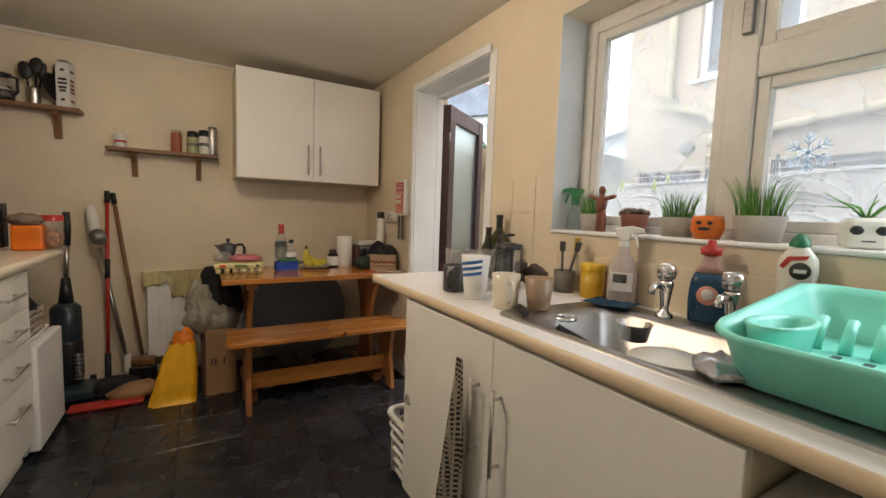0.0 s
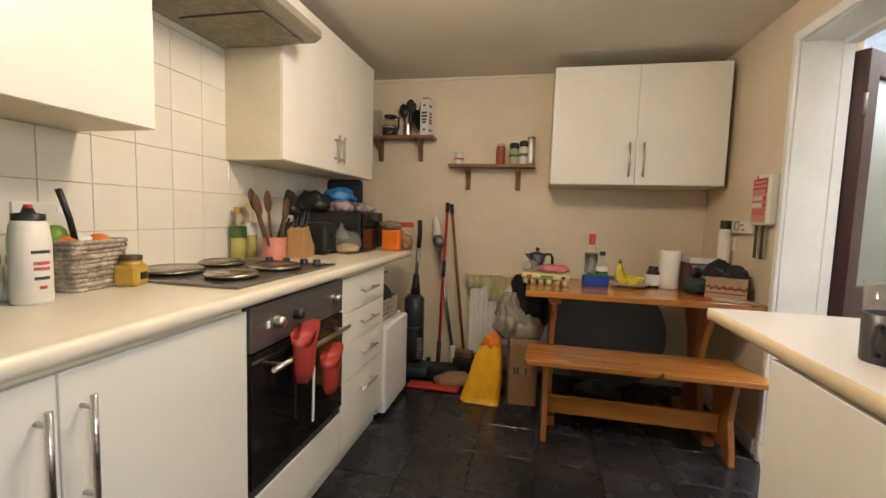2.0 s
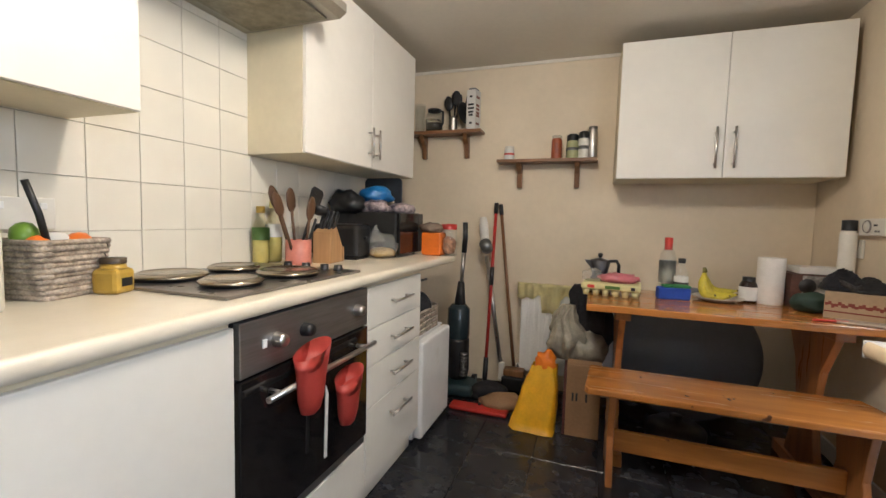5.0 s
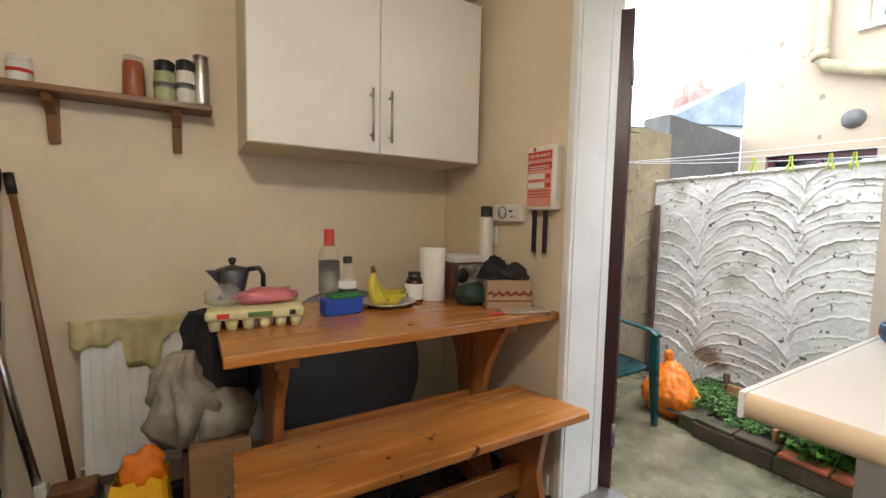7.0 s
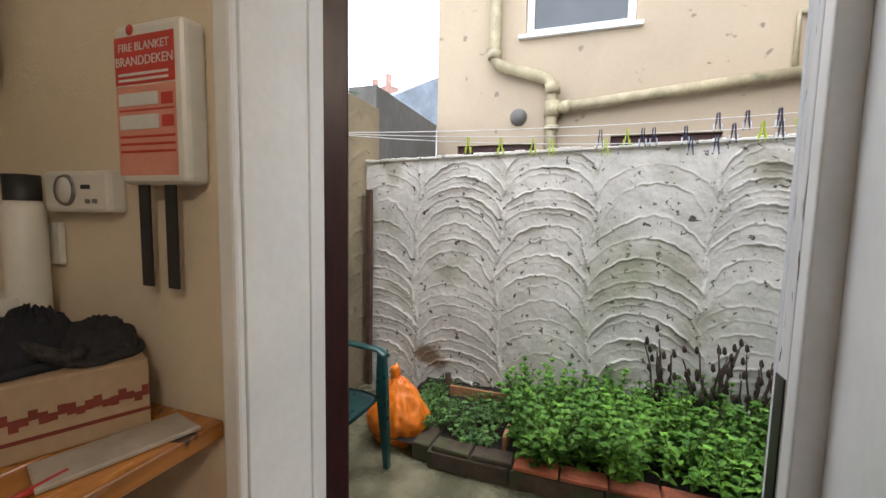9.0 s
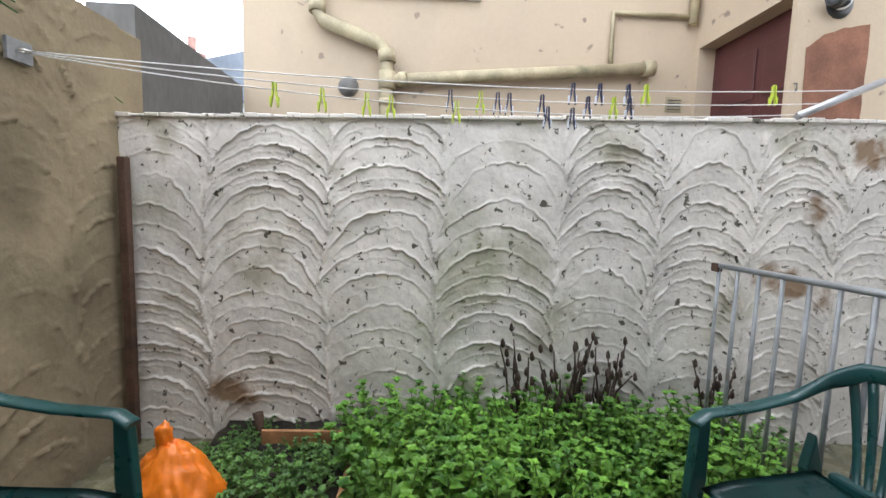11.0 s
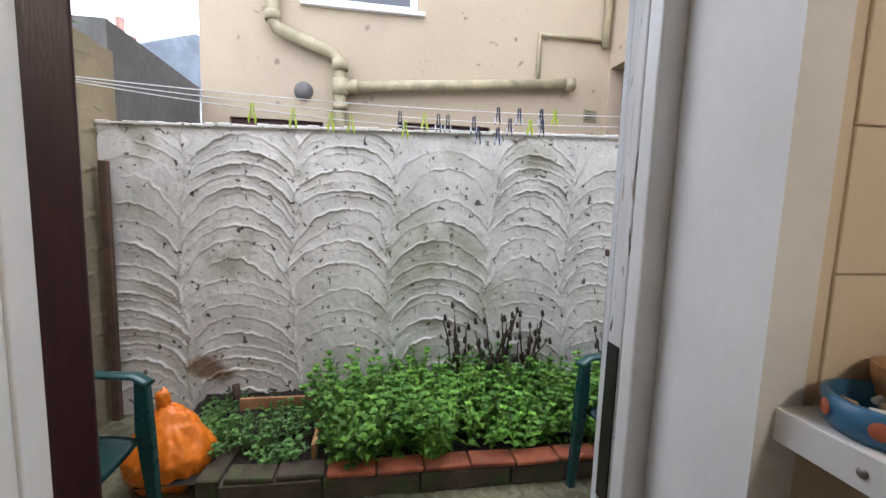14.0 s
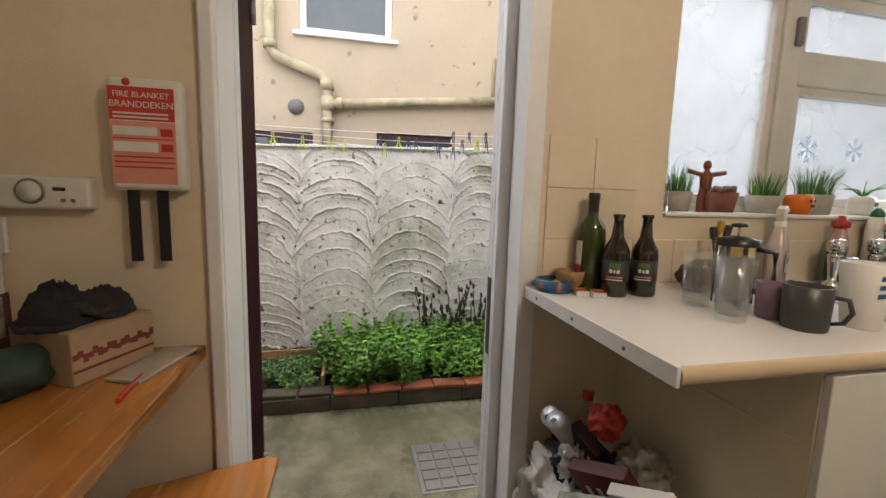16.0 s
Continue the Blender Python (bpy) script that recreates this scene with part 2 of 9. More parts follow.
def tube(bm, pts, r, seg=10, m=None, caps=True, r_end=None):
    """A round rod along points."""
    tmp = bmesh.new()
    pts = [Vector(p) for p in pts]
    rings = []
    ref = Vector((0, 0, 1))
    for i, p in enumerate(pts):
        d = (pts[min(i + 1, len(pts) - 1)] - pts[max(i - 1, 0)]).normalized()
        if abs(d.dot(ref)) > 0.95:
            ref = Vector((1, 0, 0)) if abs(d.x) < 0.9 else Vector((0, 1, 0))
        u = d.cross(ref).normalized()
        v = d.cross(u)
        rr = r if r_end is None else r + (r_end - r) * i / (len(pts) - 1)
        rings.append([tmp.verts.new(p + rr * (u * math.cos(2 * math.pi * k / seg) + v * math.sin(2 * math.pi * k / seg))) for k in range(seg)])
    for a, b in zip(rings, rings[1:]):
        for k in range(seg):
            f = tmp.faces.new((a[k], a[(k + 1) % seg], b[(k + 1) % seg], b[k]))
            f.smooth = True
    if caps:
        tmp.faces.new(rings[0])
        tmp.faces.new(rings[-1])
    bmesh.ops.recalc_face_normals(tmp, faces=list(tmp.faces))
    return absorb(bm, tmp, m)


def prism(bm, poly, lo, hi, axis=2, bevel=0.0, m=None):
    """A flat outline pushed from lo to hi along an axis (poly in the two other axes, in order)."""
    tmp = bmesh.new()

    def at(u, v, w):
        return {0: (w, u, v), 1: (u, w, v), 2: (u, v, w)}[axis]
    a = [tmp.verts.new(at(u, v, lo)) for u, v in poly]
    b = [tmp.verts.new(at(u, v, hi)) for u, v in poly]
    tmp.faces.new(a)
    tmp.faces.new(list(reversed(b)))
    for i in range(len(a)):
        j = (i + 1) % len(a)
        tmp.faces.new((a[i], b[i], b[j], a[j]))
    bmesh.ops.recalc_face_normals(tmp, faces=list(tmp.faces))
    if bevel:
        rim = [e for e in tmp.edges if (e.verts[0] in a) == (e.verts[1] in a)]
        bmesh.ops.bevel(tmp, geom=rim, offset=bevel, segments=2, profile=0.5, affect="EDGES")
    return absorb(bm, tmp, m)


def lump(bm, at, size, rough=0.25, freq=6.0, sub=3, m=None, seed=0.0, flat=0.0):
    """A crumpled, rounded mass; flat: how far its underside is cut level."""
    tmp = bmesh.new()
    bmesh.ops.create_icosphere(tmp, subdivisions=sub, radius=1.0)
    for v in tmp.verts:
        d = v.co.normalized()
        n1 = noise.noise(d * freq * 0.35 + Vector((seed, seed * 1.7, 3.1)))
        n2 = abs(noise.noise(d * freq + Vector((seed * 2.3, 1.0, seed))))
        v.co = d * (1 + rough * n1 + rough * 0.8 * (n2 - 0.25))
        v.co = Vector((v.co.x * size[0], v.co.y * size[1], max(v.co.z, -1 + flat) * size[2]))
    for f in tmp.faces:
        f.smooth = True
    bmesh.ops.translate(tmp, vec=at, verts=list(tmp.verts))
    return absorb(bm, tmp, m)


def mesh_of(name, bm, material, smooth=False):
    me = bpy.data.meshes.new(name)
    bm.to_mesh(me)
    bm.free()
    for x in (material if isinstance(material, (list, tuple)) else [material]):
        me.materials.append(x)
    if smooth:
        for p in me.polygons:
            p.use_smooth = True
    return me


def part(name, bm, material, parent, label=""):
    ob = new(name, mesh_of(name, bm, material))
    ob.parent = parent
    return tagged(ob, label) if label else ob


def thing(name, label, category, at=(0, 0, 0), turn=0.0, group="", kind="", tilt=(0, 0)):
    ob = new(name)
    ob.empty_display_size = 0.05
    ob.matrix_world = pose(*at, tilt[0], tilt[1], turn)
    return tagged(ob, label, category, group, kind)


def solo(name, bm, material, label, category, at=(0, 0, 0), turn=0.0, group="", kind="", tilt=(0, 0)):
    ob = new(name, mesh_of(name, bm, material))
    ob.matrix_world = pose(*at, tilt[0], tilt[1], turn)
    return tagged(ob, label, category, group, kind)


def bms():
    return bmesh.new()


def shape(fn, *a, **k):
    bm = bmesh.new()
    fn(bm, *a, **k)
    return bm


# ---- the room ----
XW, XE, XO, YN, YS, ZC = -1.33, 1.29, 1.54, 3.55, -1.5, 2.26
DY0, DY1, DZ = 1.699, 2.60, 2.07
DYL = 1.694   # masonry behind the splayed lining beside the sink
WY0, WY1, WZ0, WZ1 = -0.55, 1.255, 1.155, 2.06
GZ = -0.16


def setting(name, bm, material, label, category, kind="structure"):
    return tagged(new(name, mesh_of(name, bm, material)), label, category, kind=kind)


bm = bms()
box(bm, (XW - 0.2, YS - 0.2, -0.10), (XO - 0.01, YN + 0.2, -0.012))
floor = setting("floor", bm, M_FGROUT, "dark grey slate-look tiled kitchen floor", "floor")
bm = bms()
box(bm, (XW - 0.2, YS - 0.2, ZC), (XO, YN + 0.2, ZC + 0.12))
setting("ceiling", bm, M_CEIL, "plain off-white painted kitchen ceiling", "ceiling")
bm = bms()
box(bm, (XW - 0.2, YS - 0.2, -0.1), (XW, YN + 0.2, ZC - 0.002))
wall_west = setting("wall_west", bm, M_GROUT, "tiled kitchen wall behind the cooker", "wall")
bm = bms()
box(bm, (XW + 0.001, YN, -0.1), (XE - 0.001, YN + 0.2, ZC - 0.002))
setting("wall_north", bm, M_WALL, "cream painted wall behind the dining table", "wall")
bm = bms()
box(bm, (XW + 0.001, YS - 0.2, -0.1), (XE - 0.001, YS, ZC - 0.002))
setting("wall_south", bm, M_WALL, "plain cream painted end wall", "wall")
bm = bms()
for lo, hi in (((XE, YS - 0.2, -0.3), (XO, WY0, 2.75)), ((XE, WY0, -0.3), (XO, WY1, WZ0)), ((XE, WY0, WZ1), (XO, WY1, 2.75)), ((XE, WY1, -0.3), (1.515, DYL, 2.75)), ((1.515, WY1, -0.3), (XO, DY0, 2.75)),
               ((XE, DYL, DZ), (1.515, DY0, 2.75)), ((XE, DY0, DZ), (XO, DY1, 2.75)), ((XE, DYL, -0.3), (1.515, DY0, -0.014)), ((XE, DY0, -0.3), (XO, DY1, -0.014)), ((XE, DY1, -0.3), (XO, YN + 0.2, 2.75))):
    box(bm, lo, hi)
bm.normal_update()
for f in bm.faces:
    f.material_index = 1 if f.normal.x > 0.5 or (abs(f.normal.y) > 0.5 and f.calc_center_median().y < DY0 + 0.01) or f.normal.z > 0.5 else 0
wall_east = setting("wall_east", bm, [M_WALL, M_RENDER], "cream painted wall with back door and window", "wall")
PIER = 1.621
part("pier", shape(box, (XO + 0.001, 1.44, -0.3), (1.5985, DY0, 2.75), 0.002), M_RENDER, wall_east, "rough white rendered pier beside the door")
part("pier_edge", shape(box, (1.599, 1.44, -0.3), (PIER, 1.742, 2.75), 0.004), M_RENDER, wall_east)
# slab out of view, added to stop sky light leaking in over the walls
bm = bms()
box(bm, (XW - 0.3, YS - 0.3, 2.76), (XO + 0.12, YN + 0.3, 2.86))
setting("roof", bm, M_PEEL, "unseen slab added over the kitchen to keep sky light out", "roof")

# plain strip where the north wall meets the ceiling
bm = bms()
box(bm, (XW + 0.002, YN - 0.012, ZC - 0.022), (XE - 0.002, YN - 0.001, ZC - 0.001), 0.004)
setting("trim", bm, M_CEIL, "thin painted edging strip under the ceiling", "trim")
bm = bms()
box(bm, (XE - 0.013, DY1 + 0.062, 0.0), (XE - 0.001, YN - 0.001, 0.09), 0.004)
setting("baseboard", bm, M_WHITE, "white painted skirting board", "skirting")

# ---- back door: lining, frame, architrave, open leaf ----
dframe = thing("door_frame", "white painted timber door frame with peeling outer edge", "door frame", (0, 0, 0), kind="structure")
part("lining", shape(prism, [(XE - 0.003, DYL + 0.001), (1.5165, DYL + 0.001), (1.5165, 1.704), (XE - 0.003, 1.753)], 0.0, DZ - 0.002, 2, 0.002), M_WHITE, dframe, "splayed white door lining")
part("lining", shape(box, (XE - 0.003, DY1 - 0.014, 0.0), (1.452, DY1, DZ - 0.002), 0.002), M_WHITE, dframe)
part("architrave", shape(box, (XE - 0.022, DY1 - 0.012, 0.0), (XE - 0.004, DY1 + 0.025, DZ + 0.03), 0.006), M_WHITE, dframe)
part("head_architrave", shape(box, (XE - 0.020, 1.735, DZ - 0.016), (XE - 0.004, DY1 + 0.03, DZ + 0.031), 0.006), M_WHITE, dframe)
part("head_lining", shape(box, (XE - 0.003, DYL + 0.008, DZ - 0.02), (1.452, DY1 - 0.018, DZ - 0.001), 0.002), M_WHITE, dframe)
part("jamb", shape(box, (1.5175, DY0 + 0.001, -0.01), (1.5525, 1.746, DZ - 0.002), 0.004), M_WHITE, dframe)
part("jamb_bead", shape(box, (1.5535, DY0 + 0.001, -0.01), (1.5560, 1.738, DZ - 0.002), 0.001), M_PEEL, dframe, "flaking painted bead")
part("jamb_edge", shape(box, (1.5570, DY0 + 0.001, -0.01), (1.5980, 1.744, DZ - 0.002), 0.003), M_PEEL, dframe, "outer jamb with flaking white paint")
part("jamb", shape(box, (1.452, DY1 - 0.018, -0.01), (1.498, DY1, DZ - 0.002), 0.003), M_WHITE, dframe)
part("door_head", shape(box, (1.452, 1.752, DZ - 0.04), (1.512, DY1 - 0.018, DZ - 0.002), 0.004), M_WHITE, dframe)
part("threshold", shape(box, (1.30, 1.758, -0.012), (1.56, DY1 - 0.018, 0.012), 0.008), M_STEELD, dframe, "worn dark metal threshold")
part("strike_plate", shape(box, (1.5600, 1.7442, 0.60), (1.5950, 1.7470, 0.90), 0.001), M_BLACK, dframe, "rusty dark strike plate")

door = thing("door", "mahogany brown back door with frosted glass, wide open", "door", (1.505, DY1 + 0.002, 0.0), 35)
LW, LT, LH = 0.70, -0.062, 2.0
stile = 0.095
for x0, x1 in ((0.0, stile), (LW - stile, LW)):
    part("stile", shape(box, (x0, LT, 0.01), (x1, 0, LH), 0.004), M_MAHOG, door)
for z0, z1 in ((0.01, 0.22), (0.80, 0.92), (LH - 0.11, LH)):
    part("rail", shape(box, (stile, LT + 0.003, z0), (LW - stile, -0.003, z1), 0.003), M_MAHOG, door)
part("lower_panel", shape(box, (stile, -0.04, 0.22), (LW - stile, -0.02, 0.80), 0.003), M_MAHOG, door)
M_FROST = glass("frosted_glass", (0.80, 0.92, 0.93), 0.35)
pane = part("glass_pane", shape(box, (stile, -0.036, 0.92), (LW - stile, -0.028, LH - 0.11)), M_FROST, door, "frosted glass pane")
for z in (0.25, 1.75):
    part("hinge", shape(tube, [(-0.004, LT, z - 0.05), (-0.004, LT, z + 0.05)], 0.008), M_STEELD, door)
part("door_handle", shape(tube, [(LW - 0.05, 0.0, 1.0), (LW - 0.05, 0.045, 1.0), (LW - 0.16, 0.045, 1.0)], 0.009), M_STEEL, door)

# ---- kitchen window ----
M_FRAME = mat("white_window_frame", (0.70, 0.66, 0.60), 0.4, var=0.06, scale=6, fine=60, stain=(0.5, 0.42, 0.33), stain_scale=6, stain_at=(0.66, 0.85))
M_PANE = thin_glass("window_glass", (0.97, 0.985, 1.0), 0.012, 0.0)
hazy(M_PANE, 0.22)
window = thing("window_1", "white framed kitchen window with top light over the sink", "window", (0, 0, 0), kind="structure")
fx0, fx1 = 1.440, 1.500
for name, lo, hi in (("frame_side", (fx0, WY1 - 0.055, WZ0), (fx1, WY1 - 0.002, WZ1)), ("frame_side", (fx0, WY0 + 0.002, WZ0), (fx1, WY0 + 0.055, WZ1)),
                     ("frame_head", (fx0, WY0 + 0.055, WZ1 - 0.055), (fx1, WY1 - 0.055, WZ1)), ("frame_foot", (fx0, WY0 + 0.055, WZ0), (fx1, WY1 - 0.055, WZ0 + 0.045)),
                     ("mullion", (fx0 - 0.004, 0.585, WZ0 + 0.045), (fx1, 0.672, WZ1 - 0.055)), ("transom", (fx0 - 0.003, WY0 + 0.055, 1.665), (fx1, 0.585, 1.76))):
    part(name, shape(box, lo, hi, 0.006), M_FRAME, window)
for y0, y1, z0, z1 in ((0.672, WY1 - 0.055, WZ0 + 0.045, WZ1 - 0.055), (WY0 + 0.055, 0.585, WZ0 + 0.045, 1.665), (WY0 + 0.055, 0.585, 1.76, WZ1 - 0.055)):
    sash = part("sash", bms(), M_FRAME, window)
    b2 = bms()
    for lo, hi in (((fx0 + 0.01, y0, z0), (fx1 - 0.008, y0 + 0.035, z1)), ((fx0 + 0.01, y1 - 0.035, z0), (fx1 - 0.008, y1, z1)),
                   ((fx0 + 0.012, y0 + 0.035, z0), (fx1 - 0.01, y1 - 0.035, z0 + 0.035)), ((fx0 + 0.012, y0 + 0.035, z1 - 0.035), (fx1 - 0.01, y1 - 0.035, z1))):
        box(b2, lo, hi, 0.004)
    b2.to_mesh(sash.data)
    b2.free()
    p = part("pane", shape(box, (1.470, y0 + 0.03, z0 + 0.03), (1.475, y1 - 0.03, z1 - 0.03)), M_PANE, window)
    p.visible_shadow = False
part("catch", shape(box, (fx0 - 0.022, 0.60, 1.80), (fx0 - 0.004, 0.63, 1.90), 0.004), M_STEELD, window, "dark metal window catch")
bm = bms()
box(bm, (XE - 0.012, WY0 + 0.003, WZ0 + 0.001), (fx0 - 0.001, WY1 - 0.003, WZ0 + 0.016), 0.006)
sill = setting("window_sill", bm, M_WHITE, "white painted inner window sill with pots", "window sill")
WSZ = WZ0 + 0.016

# ceiling lamp, overhead and behind the walker
lamp = thing("ceiling_lamp", "round opal glass ceiling lamp, lit", "ceiling lamp", (LAMP_AT[0], LAMP_AT[1], ZC))
part("base_plate", shape(lathe, [(0, 0), (0.09, 0), (0.09, -0.025), (0, -0.025)]), M_WHITE, lamp)
opal = part("globe", shape(lathe, [(0.07, -0.025), (0.125, -0.045), (0.14, -0.07), (0.10, -0.098), (0, -0.105)]), glow("lit_opal_glass", (1.0, 0.82, 0.6), 6.0), lamp)

# ---- fitted furniture, west side ----
WL, WR = 0.955, 0.930          # worktop heights, cooker side and sink side
M_GREYBACK = mat("grey_unpainted_board", (0.20, 0.20, 0.21), 0.7, var=0.1, scale=4, fine=50)


def bar_handle(parent, a, b, off, r=0.006):
    """A round bar on two stubs; off is the way out of the door."""
    a, b, off = Vector(a), Vector(b), Vector(off)
    h = part("handle", shape(tube, [a + off, b + off], r, 10), M_STEEL, parent, "brushed steel bar handle")
    d = (b - a).normalized() * 0.025
    for p in (a + d, b - d):
        part("handle_stub", shape(tube, [p, p + off], r * 0.8, 8), M_STEEL, h)
    return h


def cabinet(name, label, lo, hi, face, doors, material=M_CUP, hollow=0.0, category="cupboard", gap=0.003, thick=0.018, handle=None, horizontal=False, wide=0.16):
    """A carcass box with slab doors on the side 'face' (+x, -x or -y). doors: list of (u0, u1, z0, z1, handle place)."""
    c = thing(name, label, category)
    part("body", shape(box, lo, (hi[0], hi[1], hi[2] - hollow), 0.001), M_CARC, c)
    if hollow:
        for ya, yb in ((lo[1], lo[1] + 0.018), (hi[1] - 0.018, hi[1])):
            part("side_panel", shape(box, (lo[0], ya, hi[2] - hollow + 0.0005), (hi[0], yb, hi[2]), 0.001), M_CARC, c)
        part("front_rail", shape(box, (lo[0], lo[1] + 0.019, hi[2] - hollow + 0.0005), (lo[0] + 0.018, hi[1] - 0.019, hi[2]), 0.001), M_CARC, c)
    for u0, u1, z0, z1, hp in doors:
        if face == "+x":
            d = part("door", shape(box, (hi[0] + 0.001, u0 + gap / 2, z0 + gap / 2), (hi[0] + thick, u1 - gap / 2, z1 - gap / 2), 0.0025), material, c)
            fx, off = hi[0] + thick, Vector((0.030, 0, 0))
            mk = lambda u, z: (fx, u, z)
        elif face == "-x":
            d = part("door", shape(box, (lo[0] - thick, u0 + gap / 2, z0 + gap / 2), (lo[0] - 0.001, u1 - gap / 2, z1 - gap / 2), 0.0025), material, c)
            fx, off = lo[0] - thick, Vector((-0.030, 0, 0))
            mk = lambda u, z: (fx, u, z)
        else:
            d = part("door", shape(box, (u0 + gap / 2, lo[1] - thick, z0 + gap / 2), (u1 - gap / 2, lo[1] - 0.001, z1 - gap / 2), 0.0025), material, c)
            fx, off = lo[1] - thick, Vector((0, -0.030, 0))
            mk = lambda u, z: (u, fx, z)
        if hp:
            u, za, zb = hp
            if horizontal:
                bar_handle(d, mk(u - wide / 2, za), mk(u + wide / 2, za), off)
            else:
                bar_handle(d, mk(u, za), mk(u, zb), off)
    return c


FX = -0.715   # carcass front, cooker side
for y0 in (0.335, -0.665):
    cabinet("base_cabinet", "white double base cupboard with steel bar handles", (XW + 0.004, y0, 0.10), (FX, y0 + 0.998, WL - 0.042), "+x",
            [(y0, y0 + 0.499, 0.11, WL - 0.055, (y0 + 0.463, 0.63, 0.85)), (y0 + 0.499, y0 + 0.998, 0.11, WL - 0.055, (y0 + 0.537, 0.63, 0.85))])
cabinet("drawer_unit", "white four-drawer base unit with steel handles", (XW + 0.004, 1.962, 0.10), (FX, 2.485, WL - 0.042), "+x",
        [(1.962, 2.485, 0.735, WL - 0.055, (2.235, 0.82, 0)), (1.962, 2.485, 0.585, 0.735, (2.235, 0.665, 0)), (1.962, 2.485, 0.42, 0.585, (2.235, 0.51, 0)), (1.962, 2.485, 0.11, 0.42, (2.235, 0.33, 0))], horizontal=True, wide=0.19)
bm = bms()
box(bm, (XW + 0.004, -0.665, 0.001), (FX - 0.03, 2.485, 0.098), 0.001)
setting("plinth", bm, M_CUP, "white kitchen plinth board", "plinth")

wtl = thing("worktop", "cream laminate worktop with rounded front, cooker side", "worktop")
part("surface", shape(box, (XW + 0.003, -1.48, WL - 0.04), (-0.7105, 2.965, WL)), M_TOP, wtl)
bull = [(-0.690 + 0.015 * math.cos(q), WL - 0.020 + 0.020 * math.sin(q)) for q in np.linspace(-math.pi / 2, math.pi / 2, 19)]
part("front_edge", shape(prism, [(-0.71, WL - 0.04)] + bull + [(-0.71, WL)], -1.48, 2.965, axis=1), M_TOP, wtl, "rounded front edge")

# oven
oven = thing("oven", "built-in oven with black glass door and steel panel", "oven", (0, 0, 0))
OY0, OY1 = 1.342, 1.955
part("body", shape(box, (XW + 0.02, OY0, 0.30), (FX, OY1, WL - 0.043), 0.002), M_BLACK, oven)
part("control_panel", shape(box, (FX + 0.001, OY0 + 0.002, 0.765), (FX + 0.022, OY1 - 0.002, WL - 0.05), 0.003), M_STEELD, oven, "dark steel control panel")
part("glass_door", shape(box, (FX + 0.001, OY0 + 0.002, 0.335), (FX + 0.024, OY1 - 0.002, 0.758), 0.003), M_BGLASS, oven, "black glass oven door")
part("lower_grille", shape(box, (FX + 0.001, OY0 + 0.002, 0.300), (FX + 0.014, OY1 - 0.002, 0.330), 0.002), M_STEELD, oven)
for y, mt, lb in ((1.47, M_STEEL, "steel control knob"), (1.585, M_BLACK, "black control knob"), (1.875, M_STEEL, "steel control knob")):
    k = part("knob", shape(lathe, [(0, 0.03), (0.016, 0.03), (0.019, 0.02), (0.021, 0.0)], m=pose(FX + 0.022, y, 0.835, 0, 90, 0)), mt, oven, lb)
part("switch", shape(box, (FX + 0.022, 1.415, 0.825), (FX + 0.028, 1.430, 0.848), 0.002), M_WHITE, oven)
hr = part("oven_handle", shape(tube, [(FX + 0.065, OY0 + 0.05, 0.705), (FX + 0.065, OY1 - 0.02, 0.705)], 0.009, 12), M_STEEL, oven, "steel bar handle")
for y in (OY0 + 0.10, OY1 - 0.08):
    part("handle_post", shape(tube, [(FX + 0.02, y, 0.705), (FX + 0.066, y, 0.705)], 0.007), M_STEEL, hr)
part("under_oven_panel", shape(box, (FX + 0.001, OY0 + 0.003, 0.11), (FX + 0.018, OY1 - 0.003, 0.296), 0.002), M_CUP, oven, "white filler panel")

# hob
hob = thing("hob", "dark steel electric hob with four solid plates", "hob", (0, 0, WL))
M_HOBST = mat("worn_hob_steel", (0.34, 0.32, 0.30), 0.30, 0.95, var=0.12, scale=9, fine=120, rough_var=0.10)
part("plate", shape(box, (-1.262, 1.352, 0.0005), (-0.742, 1.985, 0.010), 0.004), M_HOBST, hob)
M_IRON = mat("cast_iron_plate", (0.028, 0.026, 0.025), 0.42, 0.4, var=0.25, scale=18, fine=120, rough_var=0.1)
M_COVER = mat("steel_plate_cover", (0.42, 0.36, 0.28), 0.22, 1.0, var=0.15, scale=12, fine=60, rough_var=0.1)
for x, y, rr in ((-1.12, 1.50, 0.092), (-1.12, 1.74, 0.078), (-0.88, 1.50, 0.078), (-0.88, 1.74, 0.092)):
    hp = part("hotplate", shape(lathe, [(0, 0.018), (rr * 0.94, 0.018), (rr, 0.015), (rr * 1.06, 0.010)], (x, y, 0), 28), M_IRON, hob, "black solid hotplate")
    part("hotplate_cover", shape(lathe, [(rr * 1.10, 0.0185), (rr * 1.13, 0.021), (rr * 1.10, 0.026), (rr * 0.92, 0.033), (rr * 0.86, 0.030), (rr * 0.4, 0.029), (0, 0.031)], (x, y, 0), 36), M_COVER, hp, "domed steel hotplate cover")
for y in (1.86, 1.895, 1.93, 1.955):
    part("hob_knob", shape(lathe, [(0, 0.034), (0.015, 0.034), (0.018, 0.012)], (-1.02 + (y - 1.86) * 2.4, 1.905, 0), 14), M_BLACK, hob, "black hob knob")
